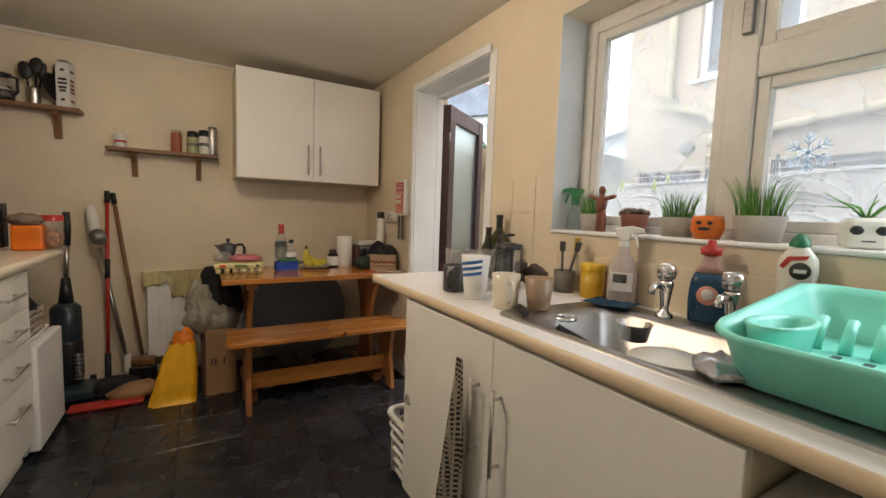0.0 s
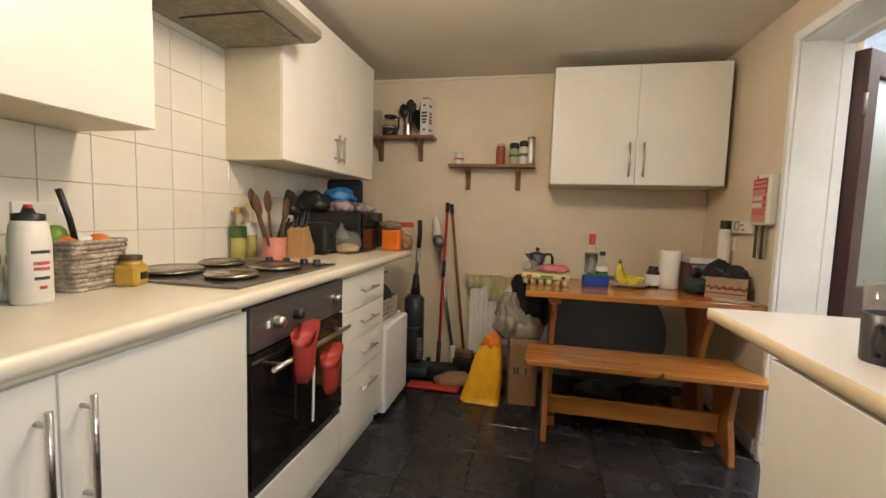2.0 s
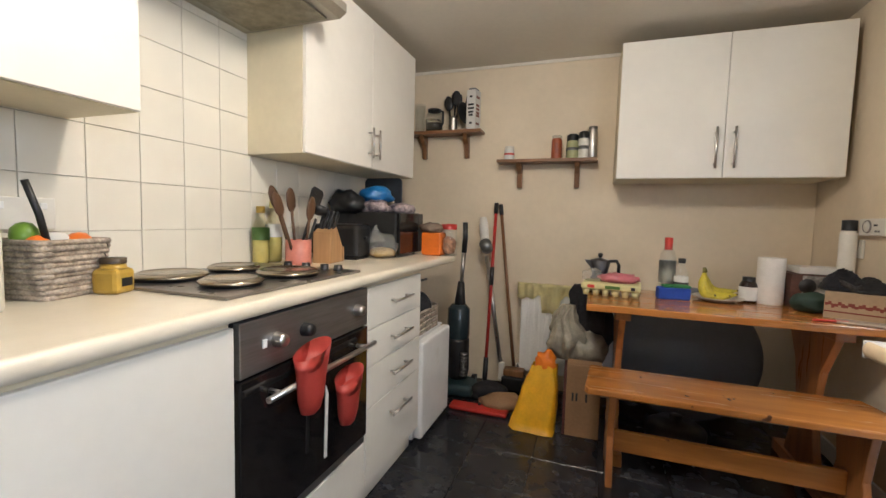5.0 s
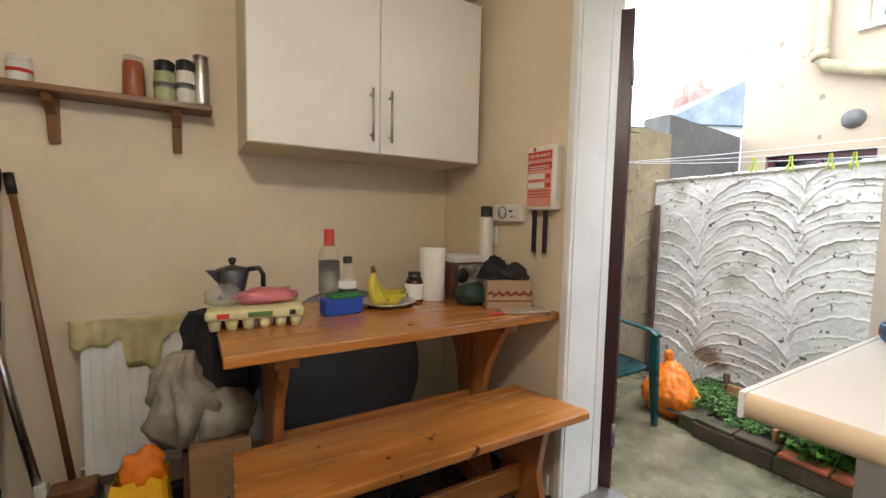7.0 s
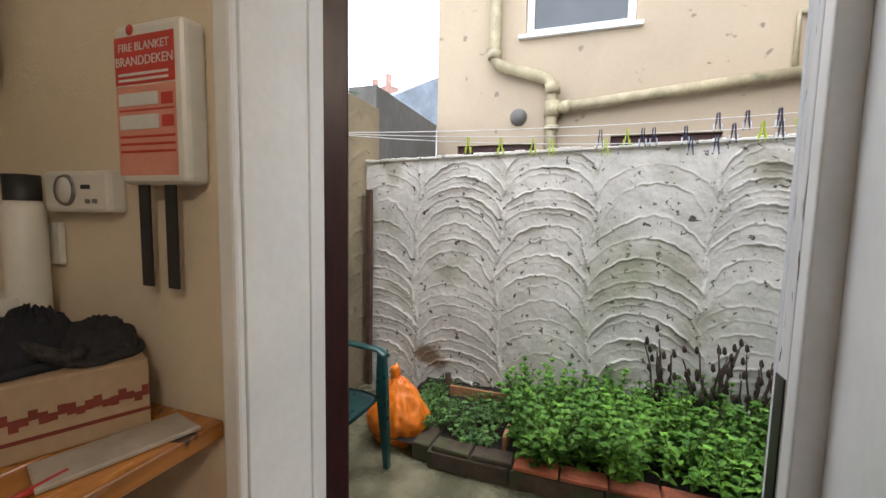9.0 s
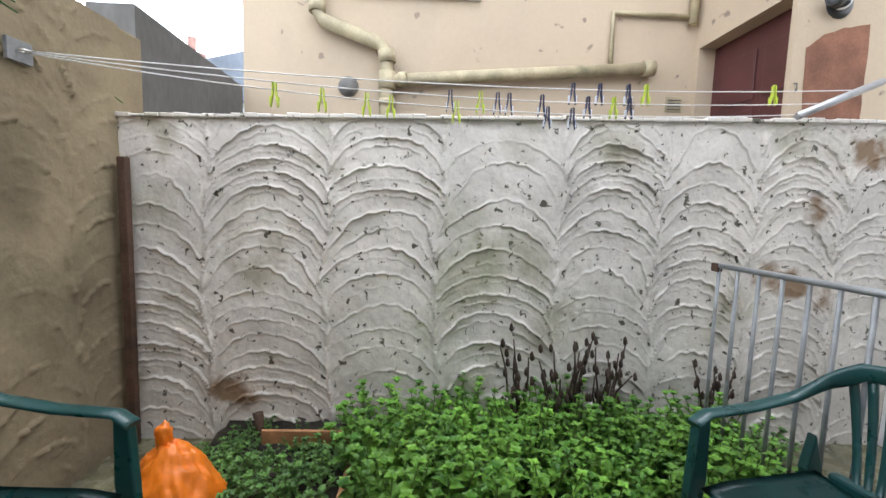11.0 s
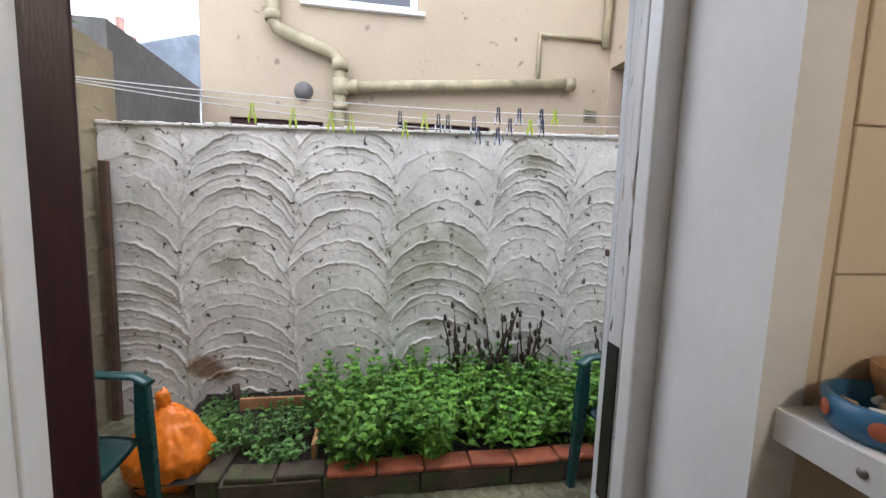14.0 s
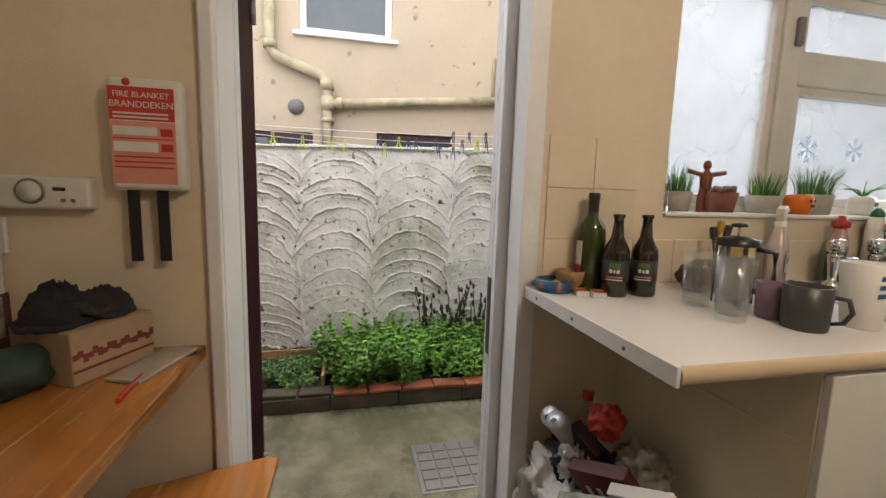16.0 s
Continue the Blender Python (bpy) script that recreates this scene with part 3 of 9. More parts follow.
# wall cupboards, west side
CB, CT = 1.425, 2.185
for y0, ln in ((0.355, 1.0), (-0.66, 1.0)):
    cabinet("wall_cabinet", "white double wall cupboard with steel bar handles", (XW + 0.003, y0, CB), (-1.040, y0 + ln, CT), "+x",
            [(y0, y0 + ln / 2, CB, CT, (y0 + ln / 2 - 0.035, 1.475, 1.69)), (y0 + ln / 2, y0 + ln, CB, CT, (y0 + ln / 2 + 0.035, 1.475, 1.69))])
cabinet("wall_cabinet", "white double wall cupboard beside the hood", (XW + 0.003, 2.012, CB), (-1.040, 3.10, CT), "+x",
        [(2.012, 2.556, CB, CT, (2.52, 1.475, 1.63)), (2.556, 3.10, CB, CT, (2.592, 1.475, 1.63))])
M_HOOD = mat("grey_cooker_hood_metal", (0.34, 0.31, 0.25), 0.4, 0.5, var=0.08, scale=6, fine=80)
M_MESH = mat("hood_filter_mesh", (0.30, 0.27, 0.20), 0.55, 0.5, var=0.2, scale=30, fine=300, bump=0.6, bump_scale=300)
hood = thing("cooker_hood", "slim grey metal cooker hood with mesh filters", "cooker hood")
part("body", shape(prism, [(XW + 0.003, 1.925), (-0.86, 1.925), (-0.83, 1.945), (-0.83, 1.975), (-0.86, 1.99), (XW + 0.003, 2.06)], 1.372, 2.009, 1, 0.006), M_HOOD, hood)
for y0, y1 in ((1.40, 1.68), (1.70, 1.98)):
    part("filter", shape(box, (XW + 0.06, y0, 1.918), (-0.90, y1, 1.924), 0.002), M_MESH, hood, "grey mesh grease filter")
part("duct_cover", shape(box, (XW + 0.003, 1.45, 2.06), (-1.05, 1.93, ZC - 0.003), 0.003), M_CUP, hood)

# small fridge under the worktop end
fr = thing("mini_fridge", "small white under-counter fridge", "fridge", (0, 0, 0))
part("body", shape(box, (-1.20, 2.505, 0.012), (-0.735, 2.925, 0.535), 0.012), M_WHITE, fr)
part("door", shape(box, (-0.733, 2.505, 0.03), (-0.685, 2.930, 0.538), 0.012), M_WHITE, fr)
part("top", shape(box, (-1.20, 2.503, 0.5355), (-0.735, 2.928, 0.548), 0.004), M_WHITE, fr)
for x in (-1.15, -0.78):
    for y in (2.54, 2.89):
        part("foot", shape(lathe, [(0, 0), (0.015, 0), (0.015, 0.014), (0, 0.014)], (x, y, 0)), M_BLACK, fr)
# ---- wall cupboard over the table ----
cabinet("wall_cabinet", "white double wall cupboard over the dining table", (0.205, 3.200, 1.425), (1.250, YN - 0.003, 2.18), "-y",
        [(0.205, 0.728, 1.425, 2.18, (0.685, 1.475, 1.69)), (0.728, 1.250, 1.425, 2.18, (0.770, 1.475, 1.69))])

# ---- fitted furniture, sink side ----
CX = 0.683
cabinet("base_cabinet", "white sink base cupboard with long steel handles", (CX, 0.205, 0.11), (XE - 0.004, 1.375, WR - 0.036), "-x",
        [(0.82, 1.375, 0.12, WR - 0.042, (0.878, 0.52, 0.76)), (0.205, 0.82, 0.12, WR - 0.042, (0.775, 0.52, 0.76))], hollow=0.165)
bm = bms()
YE = 1.725
box(bm, (0.668, 0.905, WR - 0.035), (XE - 0.003, YE - 0.003, WR))
wtr = solo("worktop", bm, M_TOPW, "off-white laminate worktop beside the sink", "worktop")
for nm, lo, hi in (("front_strip", (0.668, -1.48, WR - 0.035), (0.745, 0.905, WR)), ("back_strip", (1.225, -1.48, WR - 0.035), (XE - 0.003, 0.905, WR)), ("end_board", (0.745, -1.48, WR - 0.035), (1.225, -0.13, WR))):
    part(nm, shape(box, lo, hi), M_TOPW, wtr)
nose = [(0.668 + 0.012 * math.cos(q), WR - 0.0175 + 0.0175 * math.sin(q)) for q in np.linspace(math.pi / 2, 1.5 * math.pi, 17)]
part("front_edge", shape(prism, nose, -1.48, YE - 0.003, 1), mat("tan_laminate_edge", (0.64, 0.50, 0.33), 0.4, var=0.06, scale=9, fine=120), wtr, "tan rounded front edge")
bm = bms()
box(bm, (CX + 0.04, 0.205, 0.001), (CX + 0.058, 1.37, 0.108), 0.001)
setting("plinth", bm, M_CUP, "white kitchen plinth board under the sink", "plinth")
edge = part("end_strip", shape(box, (0.660, YE - 0.002, WR - 0.036), (XE - 0.004, YE + 0.006, WR + 0.001), 0.001), M_WHITE, wtr, "white metal edging strip")
for x in (0.80, 1.0, 1.2):
    part("screw", shape(lathe, [(0, 0.002), (0.004, 0.002), (0.005, 0.0)], m=pose(x, YE + 0.006, WR - 0.018, -90, 0, 0)), M_STEELD, edge)

# sink: steel rim sheet with bowl and ribbed drainer
sink = thing("sink", "stainless steel sink with one bowl and drainer", "sink", (0, 0, 0))
bm = bms()
sx0, sx1, sy0, sy1 = 0.728, 1.228, -0.14, 0.915
bx0, bx1, by0, by1 = 0.775, 1.12, 0.36, 0.79
nseg = 48


def rrect(x0, x1, y0, y1, r, n=nseg):
    pts = []
    for i in range(n):
        a = 2 * math.pi * (i + 0.5) / n
        cx = x1 - r if math.cos(a) > 0 else x0 + r
        cy = y1 - r if math.sin(a) > 0 else y0 + r
        pts.append((cx + r * math.cos(a), cy + r * math.sin(a)))
    return pts


rings = []
for pts, z in ((rrect(sx0, sx1, sy0, sy1, 0.05), WR - 0.004), (rrect(sx0 + 0.004, sx1 - 0.004, sy0 + 0.004, sy1 - 0.004, 0.05), WR + 0.005), (rrect(bx0 - 0.015, bx1 + 0.015, by0 - 0.015, by1 + 0.015, 0.09), WR + 0.004),
               (rrect(bx0, bx1, by0, by1, 0.08), WR - 0.006), (rrect(bx0 + 0.015, bx1 - 0.015, by0 + 0.015, by1 - 0.015, 0.07), WR - 0.13), (rrect(bx0 + 0.05, bx1 - 0.05, by0 + 0.05, by1 - 0.05, 0.05), WR - 0.155)):
    rings.append([bm.verts.new((x, y, z)) for x, y in pts])
for a, b in zip(rings, rings[1:]):
    for i in range(nseg):
        j = (i + 1) % nseg
        bm.faces.new((a[i], a[j], b[j], b[i])).smooth = True
bm.faces.new(rings[-1])
bmesh.ops.recalc_face_normals(bm, faces=list(bm.faces))
part("basin", bm, mat("scuffed_sink_steel", (0.40, 0.385, 0.37), 0.38, 1.0, var=0.08, scale=7, fine=140, rough_var=0.10), sink)
for i in range(9):
    x = 0.83 + i * 0.036
    part("drainer_rib", shape(tube, [(x, -0.09, WR + 0.004), (x, 0.28, WR + 0.004)], 0.005, 8), M_STEEL, sink)
part("waste", shape(lathe, [(0, 0.004), (0.03, 0.004), (0.04, 0.0)], (0.965, 0.57, WR - 0.155)), M_STEELD, sink, "dark plug hole")
part("overflow", shape(lathe, [(0, 0.003), (0.016, 0.003), (0.022, 0.0)], m=pose(1.112, 0.50, WR - 0.07, 0, -90, 0)), M_STEELD, sink, "dark round overflow")
for y in (0.655, 0.475):
    tp = thing("tap", "chrome pillar tap with round head", "tap", (1.175, y, WR + 0.005), 180, group="sink taps")
    part("pillar", shape(lathe, [(0.026, 0), (0.025, 0.010), (0.013, 0.018), (0.0125, 0.035), (0.018, 0.075), (0.022, 0.100), (0.021, 0.108), (0.016, 0.112), (0, 0.112)], seg=24), M_CHROME, tp)
    part("tap_head", shape(lathe, [(0.017, 0.1125), (0.025, 0.118), (0.028, 0.132), (0.027, 0.150), (0.020, 0.160), (0, 0.164)], seg=24), M_CHROME, tp)
    part("spout", shape(tube, [(0.012, 0, 0.090), (0.040, 0, 0.098), (0.060, 0, 0.096), (0.070, 0, 0.086), (0.072, 0, 0.074)], 0.0095, 12), M_CHROME, tp)

# ---- dining table and bench ----
TZ = 0.789


def board(bm, lo, hi, bevel=0.006):
    box(bm, lo, hi, bevel, seg=3)


tab = thing("dining_table", "varnished orange pine trestle dining table", "table", (0, 0, 0))
tx0, tx1, ty0, ty1 = 0.085, 1.284, 2.64, 3.25
for i in range(4):
    w = (ty1 - ty0) / 4
    part("plank", shape(board, (tx0, ty0 + i * w, TZ - 0.032), (tx1, ty0 + (i + 1) * w - 0.0006, TZ), 0.004), M_PINE, tab)
for x in (0.25, 1.08):
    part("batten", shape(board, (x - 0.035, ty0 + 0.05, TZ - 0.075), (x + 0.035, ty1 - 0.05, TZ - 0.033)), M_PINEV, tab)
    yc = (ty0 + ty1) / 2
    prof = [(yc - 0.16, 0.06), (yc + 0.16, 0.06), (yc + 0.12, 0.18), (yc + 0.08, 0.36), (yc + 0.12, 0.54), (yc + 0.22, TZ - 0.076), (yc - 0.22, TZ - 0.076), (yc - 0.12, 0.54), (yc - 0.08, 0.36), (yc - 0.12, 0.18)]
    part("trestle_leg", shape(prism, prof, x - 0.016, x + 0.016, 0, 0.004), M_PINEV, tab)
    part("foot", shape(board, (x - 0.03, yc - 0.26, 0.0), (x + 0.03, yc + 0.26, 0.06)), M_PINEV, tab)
part("stretcher", shape(board, (0.267, (ty0 + ty1) / 2 - 0.014, 0.30), (1.063, (ty0 + ty1) / 2 + 0.014, 0.40)), M_PINE, tab)

bench = thing("bench", "varnished orange pine bench with shaped legs", "bench", (0, 0, 0))
bz = 0.450
ex = [(0.095, 2.50), (0.115, 2.80), (1.20, 2.80), (1.285, 2.49), (1.272, 2.462), (0.11, 2.475)]
part("seat", shape(prism, ex, bz - 0.03, bz, 2, 0.006), M_PINE, bench)
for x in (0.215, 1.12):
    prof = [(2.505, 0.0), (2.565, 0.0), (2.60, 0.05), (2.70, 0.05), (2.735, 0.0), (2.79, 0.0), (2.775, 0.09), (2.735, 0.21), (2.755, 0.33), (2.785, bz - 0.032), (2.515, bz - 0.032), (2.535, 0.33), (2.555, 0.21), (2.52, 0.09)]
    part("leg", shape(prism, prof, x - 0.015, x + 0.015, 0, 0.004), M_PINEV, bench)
part("stretcher", shape(board, (0.231, 2.635, 0.105), (1.104, 2.662, 0.205)), M_PINE, bench)

# ---- radiator ----
rad = thing("radiator", "white panel radiator under yellow cloths", "radiator", (0, 0, 0))
part("front_panel", shape(box, (-0.345, 3.455, 0.13), (0.75, 3.475, 0.735), 0.006), M_WHITE, rad)
for i in range(27):
    x = -0.315 + i * 0.039
    part("flute", shape(box, (x, 3.4525, 0.16), (x + 0.022, 3.456, 0.705), 0.0015, None, 1), M_WHITE, rad)
part("top_grille", shape(box, (-0.345, 3.476, 0.70), (0.75, 3.535, 0.737), 0.004), M_WHITE, rad)
part("pipe", shape(tube, [(-0.36, 3.50, 0.0), (-0.36, 3.50, 0.16), (-0.34, 3.48, 0.17)], 0.009), M_WHITE, rad)
M_YCLOTH = mat("yellow_cotton_cloth", (0.92, 0.83, 0.46), 0.9, var=0.08, scale=14, fine=160, bump=0.12, bump_scale=120)

# ---- shelves on the north wall ----


def wall_shelf(name, label, x0, x1, z, brackets, y0=YN - 0.135):
    s = thing(name, label, "shelf")
    part("board", shape(box, (x0, y0, z - 0.022), (x1, YN - 0.002, z), 0.003), M_SHELF, s)
    for x in brackets:
        prof = [(YN - 0.002, z - 0.0225), (y0 + 0.03, z - 0.0225), (y0 + 0.04, z - 0.05), (YN - 0.045, z - 0.09), (YN - 0.03, z - 0.185), (YN - 0.002, z - 0.185)]
        part("bracket", shape(prism, prof, x - 0.016, x + 0.016, 0, 0.003), M_SHELFV, s)
    return s


SAZ, SBZ = 1.80, 1.585
wall_shelf("wall_shelf", "dark stained wooden shelf holding coffee pot and tools", -1.26, -0.665, SAZ, (-1.12, -0.79))
wall_shelf("wall_shelf", "dark stained wooden shelf holding jars and shakers", -0.545, 0.105, SBZ, (-0.40, -0.02))

# ---- the yard ----
M_CONC = mat("wet_mossy_concrete", (0.185, 0.172, 0.105), 0.27, var=0.40, scale=5.5, fine=70, bump=0.5, bump_scale=50, stain=(0.105, 0.100, 0.056), stain_scale=2.4, stain_at=(0.48, 0.66), rough_var=0.2)
M_GRASSF = mat("distant_ground", (0.10, 0.11, 0.07), 0.9, var=0.2, scale=0.3, fine=3)
M_PLASTER = mat("grey_trowelled_plaster", (0.77, 0.725, 0.665), 0.72, var=0.15, scale=2.2, fine=55, bump=0.6, bump_scale=60, stain=(0.30, 0.28, 0.19), stain_scale=2.2, stain_at=(0.55, 0.74), specks=((0.10, 0.09, 0.065), 24.0, 0.622, 0.668))
M_BROWNP = mat("brown_trowelled_plaster", (0.30, 0.24, 0.15), 0.85, var=0.15, scale=2, fine=50, bump=0.8, bump_scale=60, stain=(0.13, 0.10, 0.06), stain_scale=2.5, stain_at=(0.5, 0.8))
M_DARKP = mat("weathered_grey_render", (0.17, 0.165, 0.155), 0.9, var=0.25, scale=1.6, fine=30, bump=0.8, bump_scale=40, stain=(0.08, 0.08, 0.075), stain_scale=1.5, stain_at=(0.5, 0.75), stretch=(1, 1, 0.4))
worn(M_PLASTER, (0.27, 0.185, 0.115), 1.7, 0.655, 0.70)
worn(M_PLASTER, (0.30, 0.31, 0.17), 1.1, 0.60, 0.74, (1, 1, 0.6))
M_CREAM = mat("cream_masonry_paint", (0.46, 0.37, 0.265), 0.8, var=0.05, scale=0.9, fine=25, bump=0.6, bump_scale=60, stain=(0.41, 0.34, 0.25), stain_scale=1.3, stain_at=(0.64, 0.80), specks=((0.26, 0.21, 0.16), 7.0, 0.70, 0.73))
worn(M_CREAM, (0.24, 0.19, 0.15), 6.0, 0.675, 0.70)
worn(M_CREAM, (0.36, 0.30, 0.23), 0.8, 0.60, 0.78, (1, 1, 0.4))
GX = 3.50


def ground_sheet():
    bm = bms()
    bmesh.ops.create_grid(bm, x_segments=2, y_segments=2, size=600, matrix=Matrix.Translation((0, 0, GZ - 0.03)))
    return bm


setting("ground", ground_sheet(), M_GRASSF, "bare ground reaching the distance", "ground")
bm = bms()
box(bm, (XO + 0.001, -0.55, GZ - 0.02), (GX + 0.02, 3.66, GZ))
setting("pavement", bm, M_CONC, "damp mossy concrete yard floor", "yard")


def trowelled(y0, y1, top0, top1, cols, step=0.0065, amp=0.0235, seed=0.0):
    """Height field of fan-shaped trowel ridges; cols are the seams between the fans. Returns y, z grids and relief."""
    ny, nz = int((y1 - y0) / step), int((max(top0, top1) - GZ) / step)
    ys, ts = np.linspace(y0, y1, ny), np.linspace(0, 1, nz)
    Y, T = np.meshgrid(ys, ts)
    top = top0 + (top1 - top0) * (Y - y0) / (y1 - y0)
    Z = GZ + (top - GZ) * T
    H = np.zeros_like(Y)
    rng = np.random.RandomState(int(seed * 10) + 3)
    wob = 0.020 * np.sin(Z * 5.1 + 1.3 + seed) + 0.012 * np.sin(Z * 13 + Y * 3)
    c = sorted(cols)
    for a, b in zip(c, c[1:]):
        mid, half = (a + b) / 2, (b - a) / 2
        u = (Y + wob - mid) / half
        inside = np.abs(u) <= 1
        pitch = (0.080 + 0.055 * rng.rand()) * (0.75 + half)
        drop = 0.30 * (1 - np.sqrt(np.clip(1 - (0.93 * u) ** 2, 0, 1)))
        warp = 0.030 * np.sin(Z * 6.3 + rng.rand() * 6) + 0.016 * np.sin(Z * 17 + rng.rand() * 6)
        ph = (Z + drop + warp + 0.010 * np.sin(3.1 * u + rng.rand() * 6 + Z * 2) + 0.004 * np.sin(u * 23 + Z * 9)) / pitch + rng.rand()
        k = np.floor(ph)
        f = ph - k
        vary = 0.5 + 0.5 * np.sin(k * 12.9898 + mid * 7.1)
        width = 0.0032 / pitch
        ridge = np.exp(-((f - 0.86) / width) ** 2) + 0.07 * np.clip(f / 0.86, 0, 1) ** 3 * (f < 0.9) + 0.42 * vary * np.exp(-((f - 0.45 - 0.1 * np.sin(k * 3.3 + u)) / (width * 0.8)) ** 2)
        gap = np.clip(np.sin(u * 4.0 + k * 2.7) * 1.3 + 0.55 + 0.5 * np.sin(u * 11 + k * 5.1), 0.38, 1.0)
        H += np.where(inside, ridge * (0.35 + vary * 0.75) * gap, 0)
        H += np.where(inside, 0.45 * np.exp(-((np.abs(u) - 1) / 0.04) ** 2) * (0.5 + 0.5 * np.sin(Z * 43 + mid)), 0)
    return Y, Z, H * amp


def relief_mesh(name, Y, Z, H, axis, base, sign, depth, material):
    nz, ny = Y.shape
    rough = np.zeros_like(H)
    for j in range(nz):
        for i in range(ny):
            rough[j, i] = noise.noise((Y[j, i] * 9, Z[j, i] * 9, base)) * 0.006 + noise.noise((Y[j, i] * 31, Z[j, i] * 31, base)) * 0.0016 - 0.006 * max(0.0, noise.noise((Y[j, i] * 22, Z[j, i] * 22, base + 7)) - 0.36)
    H = H + rough
    P = base + sign * H
    co = np.stack([P, Y, Z] if axis == 0 else [Y, P, Z], axis=-1).reshape(-1, 3)
    idx = np.arange(ny * nz).reshape(nz, ny)
    quads = np.stack([idx[:-1, :-1], idx[:-1, 1:], idx[1:, 1:], idx[1:, :-1]], axis=-1).reshape(-1, 4)
    if sign * (1 if axis == 0 else -1) < 0:
        quads = quads[:, ::-1]
    me = bpy.data.meshes.new(name)
    me.from_pydata(co.tolist(), [], quads.tolist())
    for p in me.polygons:
        p.use_smooth = True
    me.materials.append(material)
    return me


SEAMS = (4.4, 3.78, 3.25, 2.642, 2.062, 1.434, 0.91, 0.403, -0.09, -0.54, -1.0)
Y, Z, H = trowelled(-0.46, 3.66, 1.622, 1.50, SEAMS)
gw = thing("garden_wall", "grey yard wall in fan-trowelled plaster", "garden wall", kind="structure")
wf = new("plaster_face", relief_mesh("plaster_face", Y, Z, H, 0, GX, -1, 0.1, M_PLASTER))
wf.parent = gw
bm = bms()
prism(bm, [(-0.46, GZ - 0.05), (3.66, GZ - 0.05), (3.66, 1.498), (-0.46, 1.620)], GX + 0.004, GX + 0.20, 0)
part("wall_core", bm, M_PLASTER, gw)
bm = bms()
n = 60
for i in range(n):
    ya, yb = -0.46 + 4.12 * i / n, -0.46 + 4.12 * (i + 1) / n
    za = 1.622 - 0.122 * i / n
    box(bm, (GX - 0.018 - 0.008 * random.random(), ya, za - 0.004), (GX + 0.21, yb, za + 0.010 + 0.012 * random.random()), 0.004, None, 1)
part("coping", bm, M_PLASTER, gw, "uneven mortar coping")

Y2, Z2, H2 = trowelled(XO + 0.02, GX + 0.02, 1.92, 1.94, (1.0, 1.62, 2.2, 2.75, 3.2, 3.7), step=0.012, seed=2.0)
gl = thing("garden_wall", "brown yard wall in trowelled plaster", "garden wall", kind="structure")
wf2 = new("plaster_face", relief_mesh("plaster_face", Y2, Z2, H2, 1, 3.66, -1, 0.1, M_BROWNP))
wf2.parent = gl
part("wall_core", shape(box, (XO + 0.02, 3.664, GZ - 0.05), (GX + 0.2, 3.88, 1.935), 0.01), M_BROWNP, gl)
M_RUST = mat("rusty_brown_iron", (0.10, 0.055, 0.035), 0.8, var=0.3, scale=10, fine=80, bump=0.5, bump_scale=80)
solo("iron_post", shape(box, (GX - 0.075, 3.585, GZ), (GX - 0.035, 3.625, 1.30), 0.004), M_RUST, "rusty brown iron post in the wall corner", "post")

# neighbour's wall running on behind, with sloping top
bm = bms()
prism(bm, [(GX + 0.21, -0.5), (5.0, -0.5), (5.0, 2.06), (GX + 0.21, 2.12)], 3.70, 3.95, 1)
setting("wall_behind", bm, M_DARKP, "weathered dark grey wall behind the yard", "wall")
# white house wall closing the yard at the far end
bm = bms()
box(bm, (XO + 0.001, -0.80, GZ - 0.3), (GX + 0.002, -0.465, 5.5))
setting("wall_extension", bm, M_RENDER, "tall white rendered house wall", "wall")

# ---- neighbouring house ----
HX = 4.98
house = thing("house", "cream rendered neighbouring house with soil pipes", "house", (0, 0, 0))
# main face with openings: upper window, two dark windows low down
WIN = ((1.80, 2.78, 2.86, 4.05), (1.07, 1.96, 1.25, 1.875), (2.65, 3.45, 1.25, 1.83))
ycuts = sorted({-0.12, 3.68, *[w[0] for w in WIN], *[w[1] for w in WIN]})
zcuts = sorted({GZ - 0.1, 6.2, *[w[2] for w in WIN], *[w[3] for w in WIN]})
for ya, yb in zip(ycuts, ycuts[1:]):
    for za, zb in zip(zcuts, zcuts[1:]):
        if not any(w[0] <= ya and yb <= w[1] and w[2] <= za and zb <= w[3] for w in WIN):
            part("wall", shape(box, (HX, ya, za), (HX + 0.25, yb, zb)), M_CREAM, house)
PX, PY = 3.97, -0.12     # projecting wing
for lo, hi in (((PX + 0.04, PY - 0.25, 2.505), (4.92, PY, 6.2)), ((4.92, PY - 0.25, GZ - 0.1), (HX + 0.25, PY, 6.2)), ((PX, -3.0, GZ - 0.1), (PX + 0.04, PY, 6.2))):
    part("wing_wall", shape(box, lo, hi), M_CREAM, house)
bm = bms()
box(bm, (HX + 0.25, -0.2, GZ - 0.1), (HX + 4.0, 3.68, 6.2))
part("house_body", bm, M_CREAM, house)
bm = bms()
box(bm, (HX - 0.25, -3.1, 6.2), (HX + 4.2, 3.95, 6.45), 0.02)
part("roof", bm, M_DARKP, house)
M_MAROON = mat("maroon_painted_wood", (0.085, 0.024, 0.024), 0.45, var=0.2, scale=5, fine=60)
M_DKGLASS = mat("dark_window_glass", (0.035, 0.045, 0.055), 0.06, var=0.2, scale=2, fine=0, spec=0.8)
M_UPVC = mat("white_upvc", (0.80, 0.82, 0.84), 0.35, var=0.03, scale=4, fine=0)
w = part("window", bms(), M_UPVC, house, "white plastic framed upper window")
part("pane", shape(box, (HX + 0.10, 1.83, 2.90), (HX + 0.11, 2.75, 4.02)), M_DKGLASS, w)
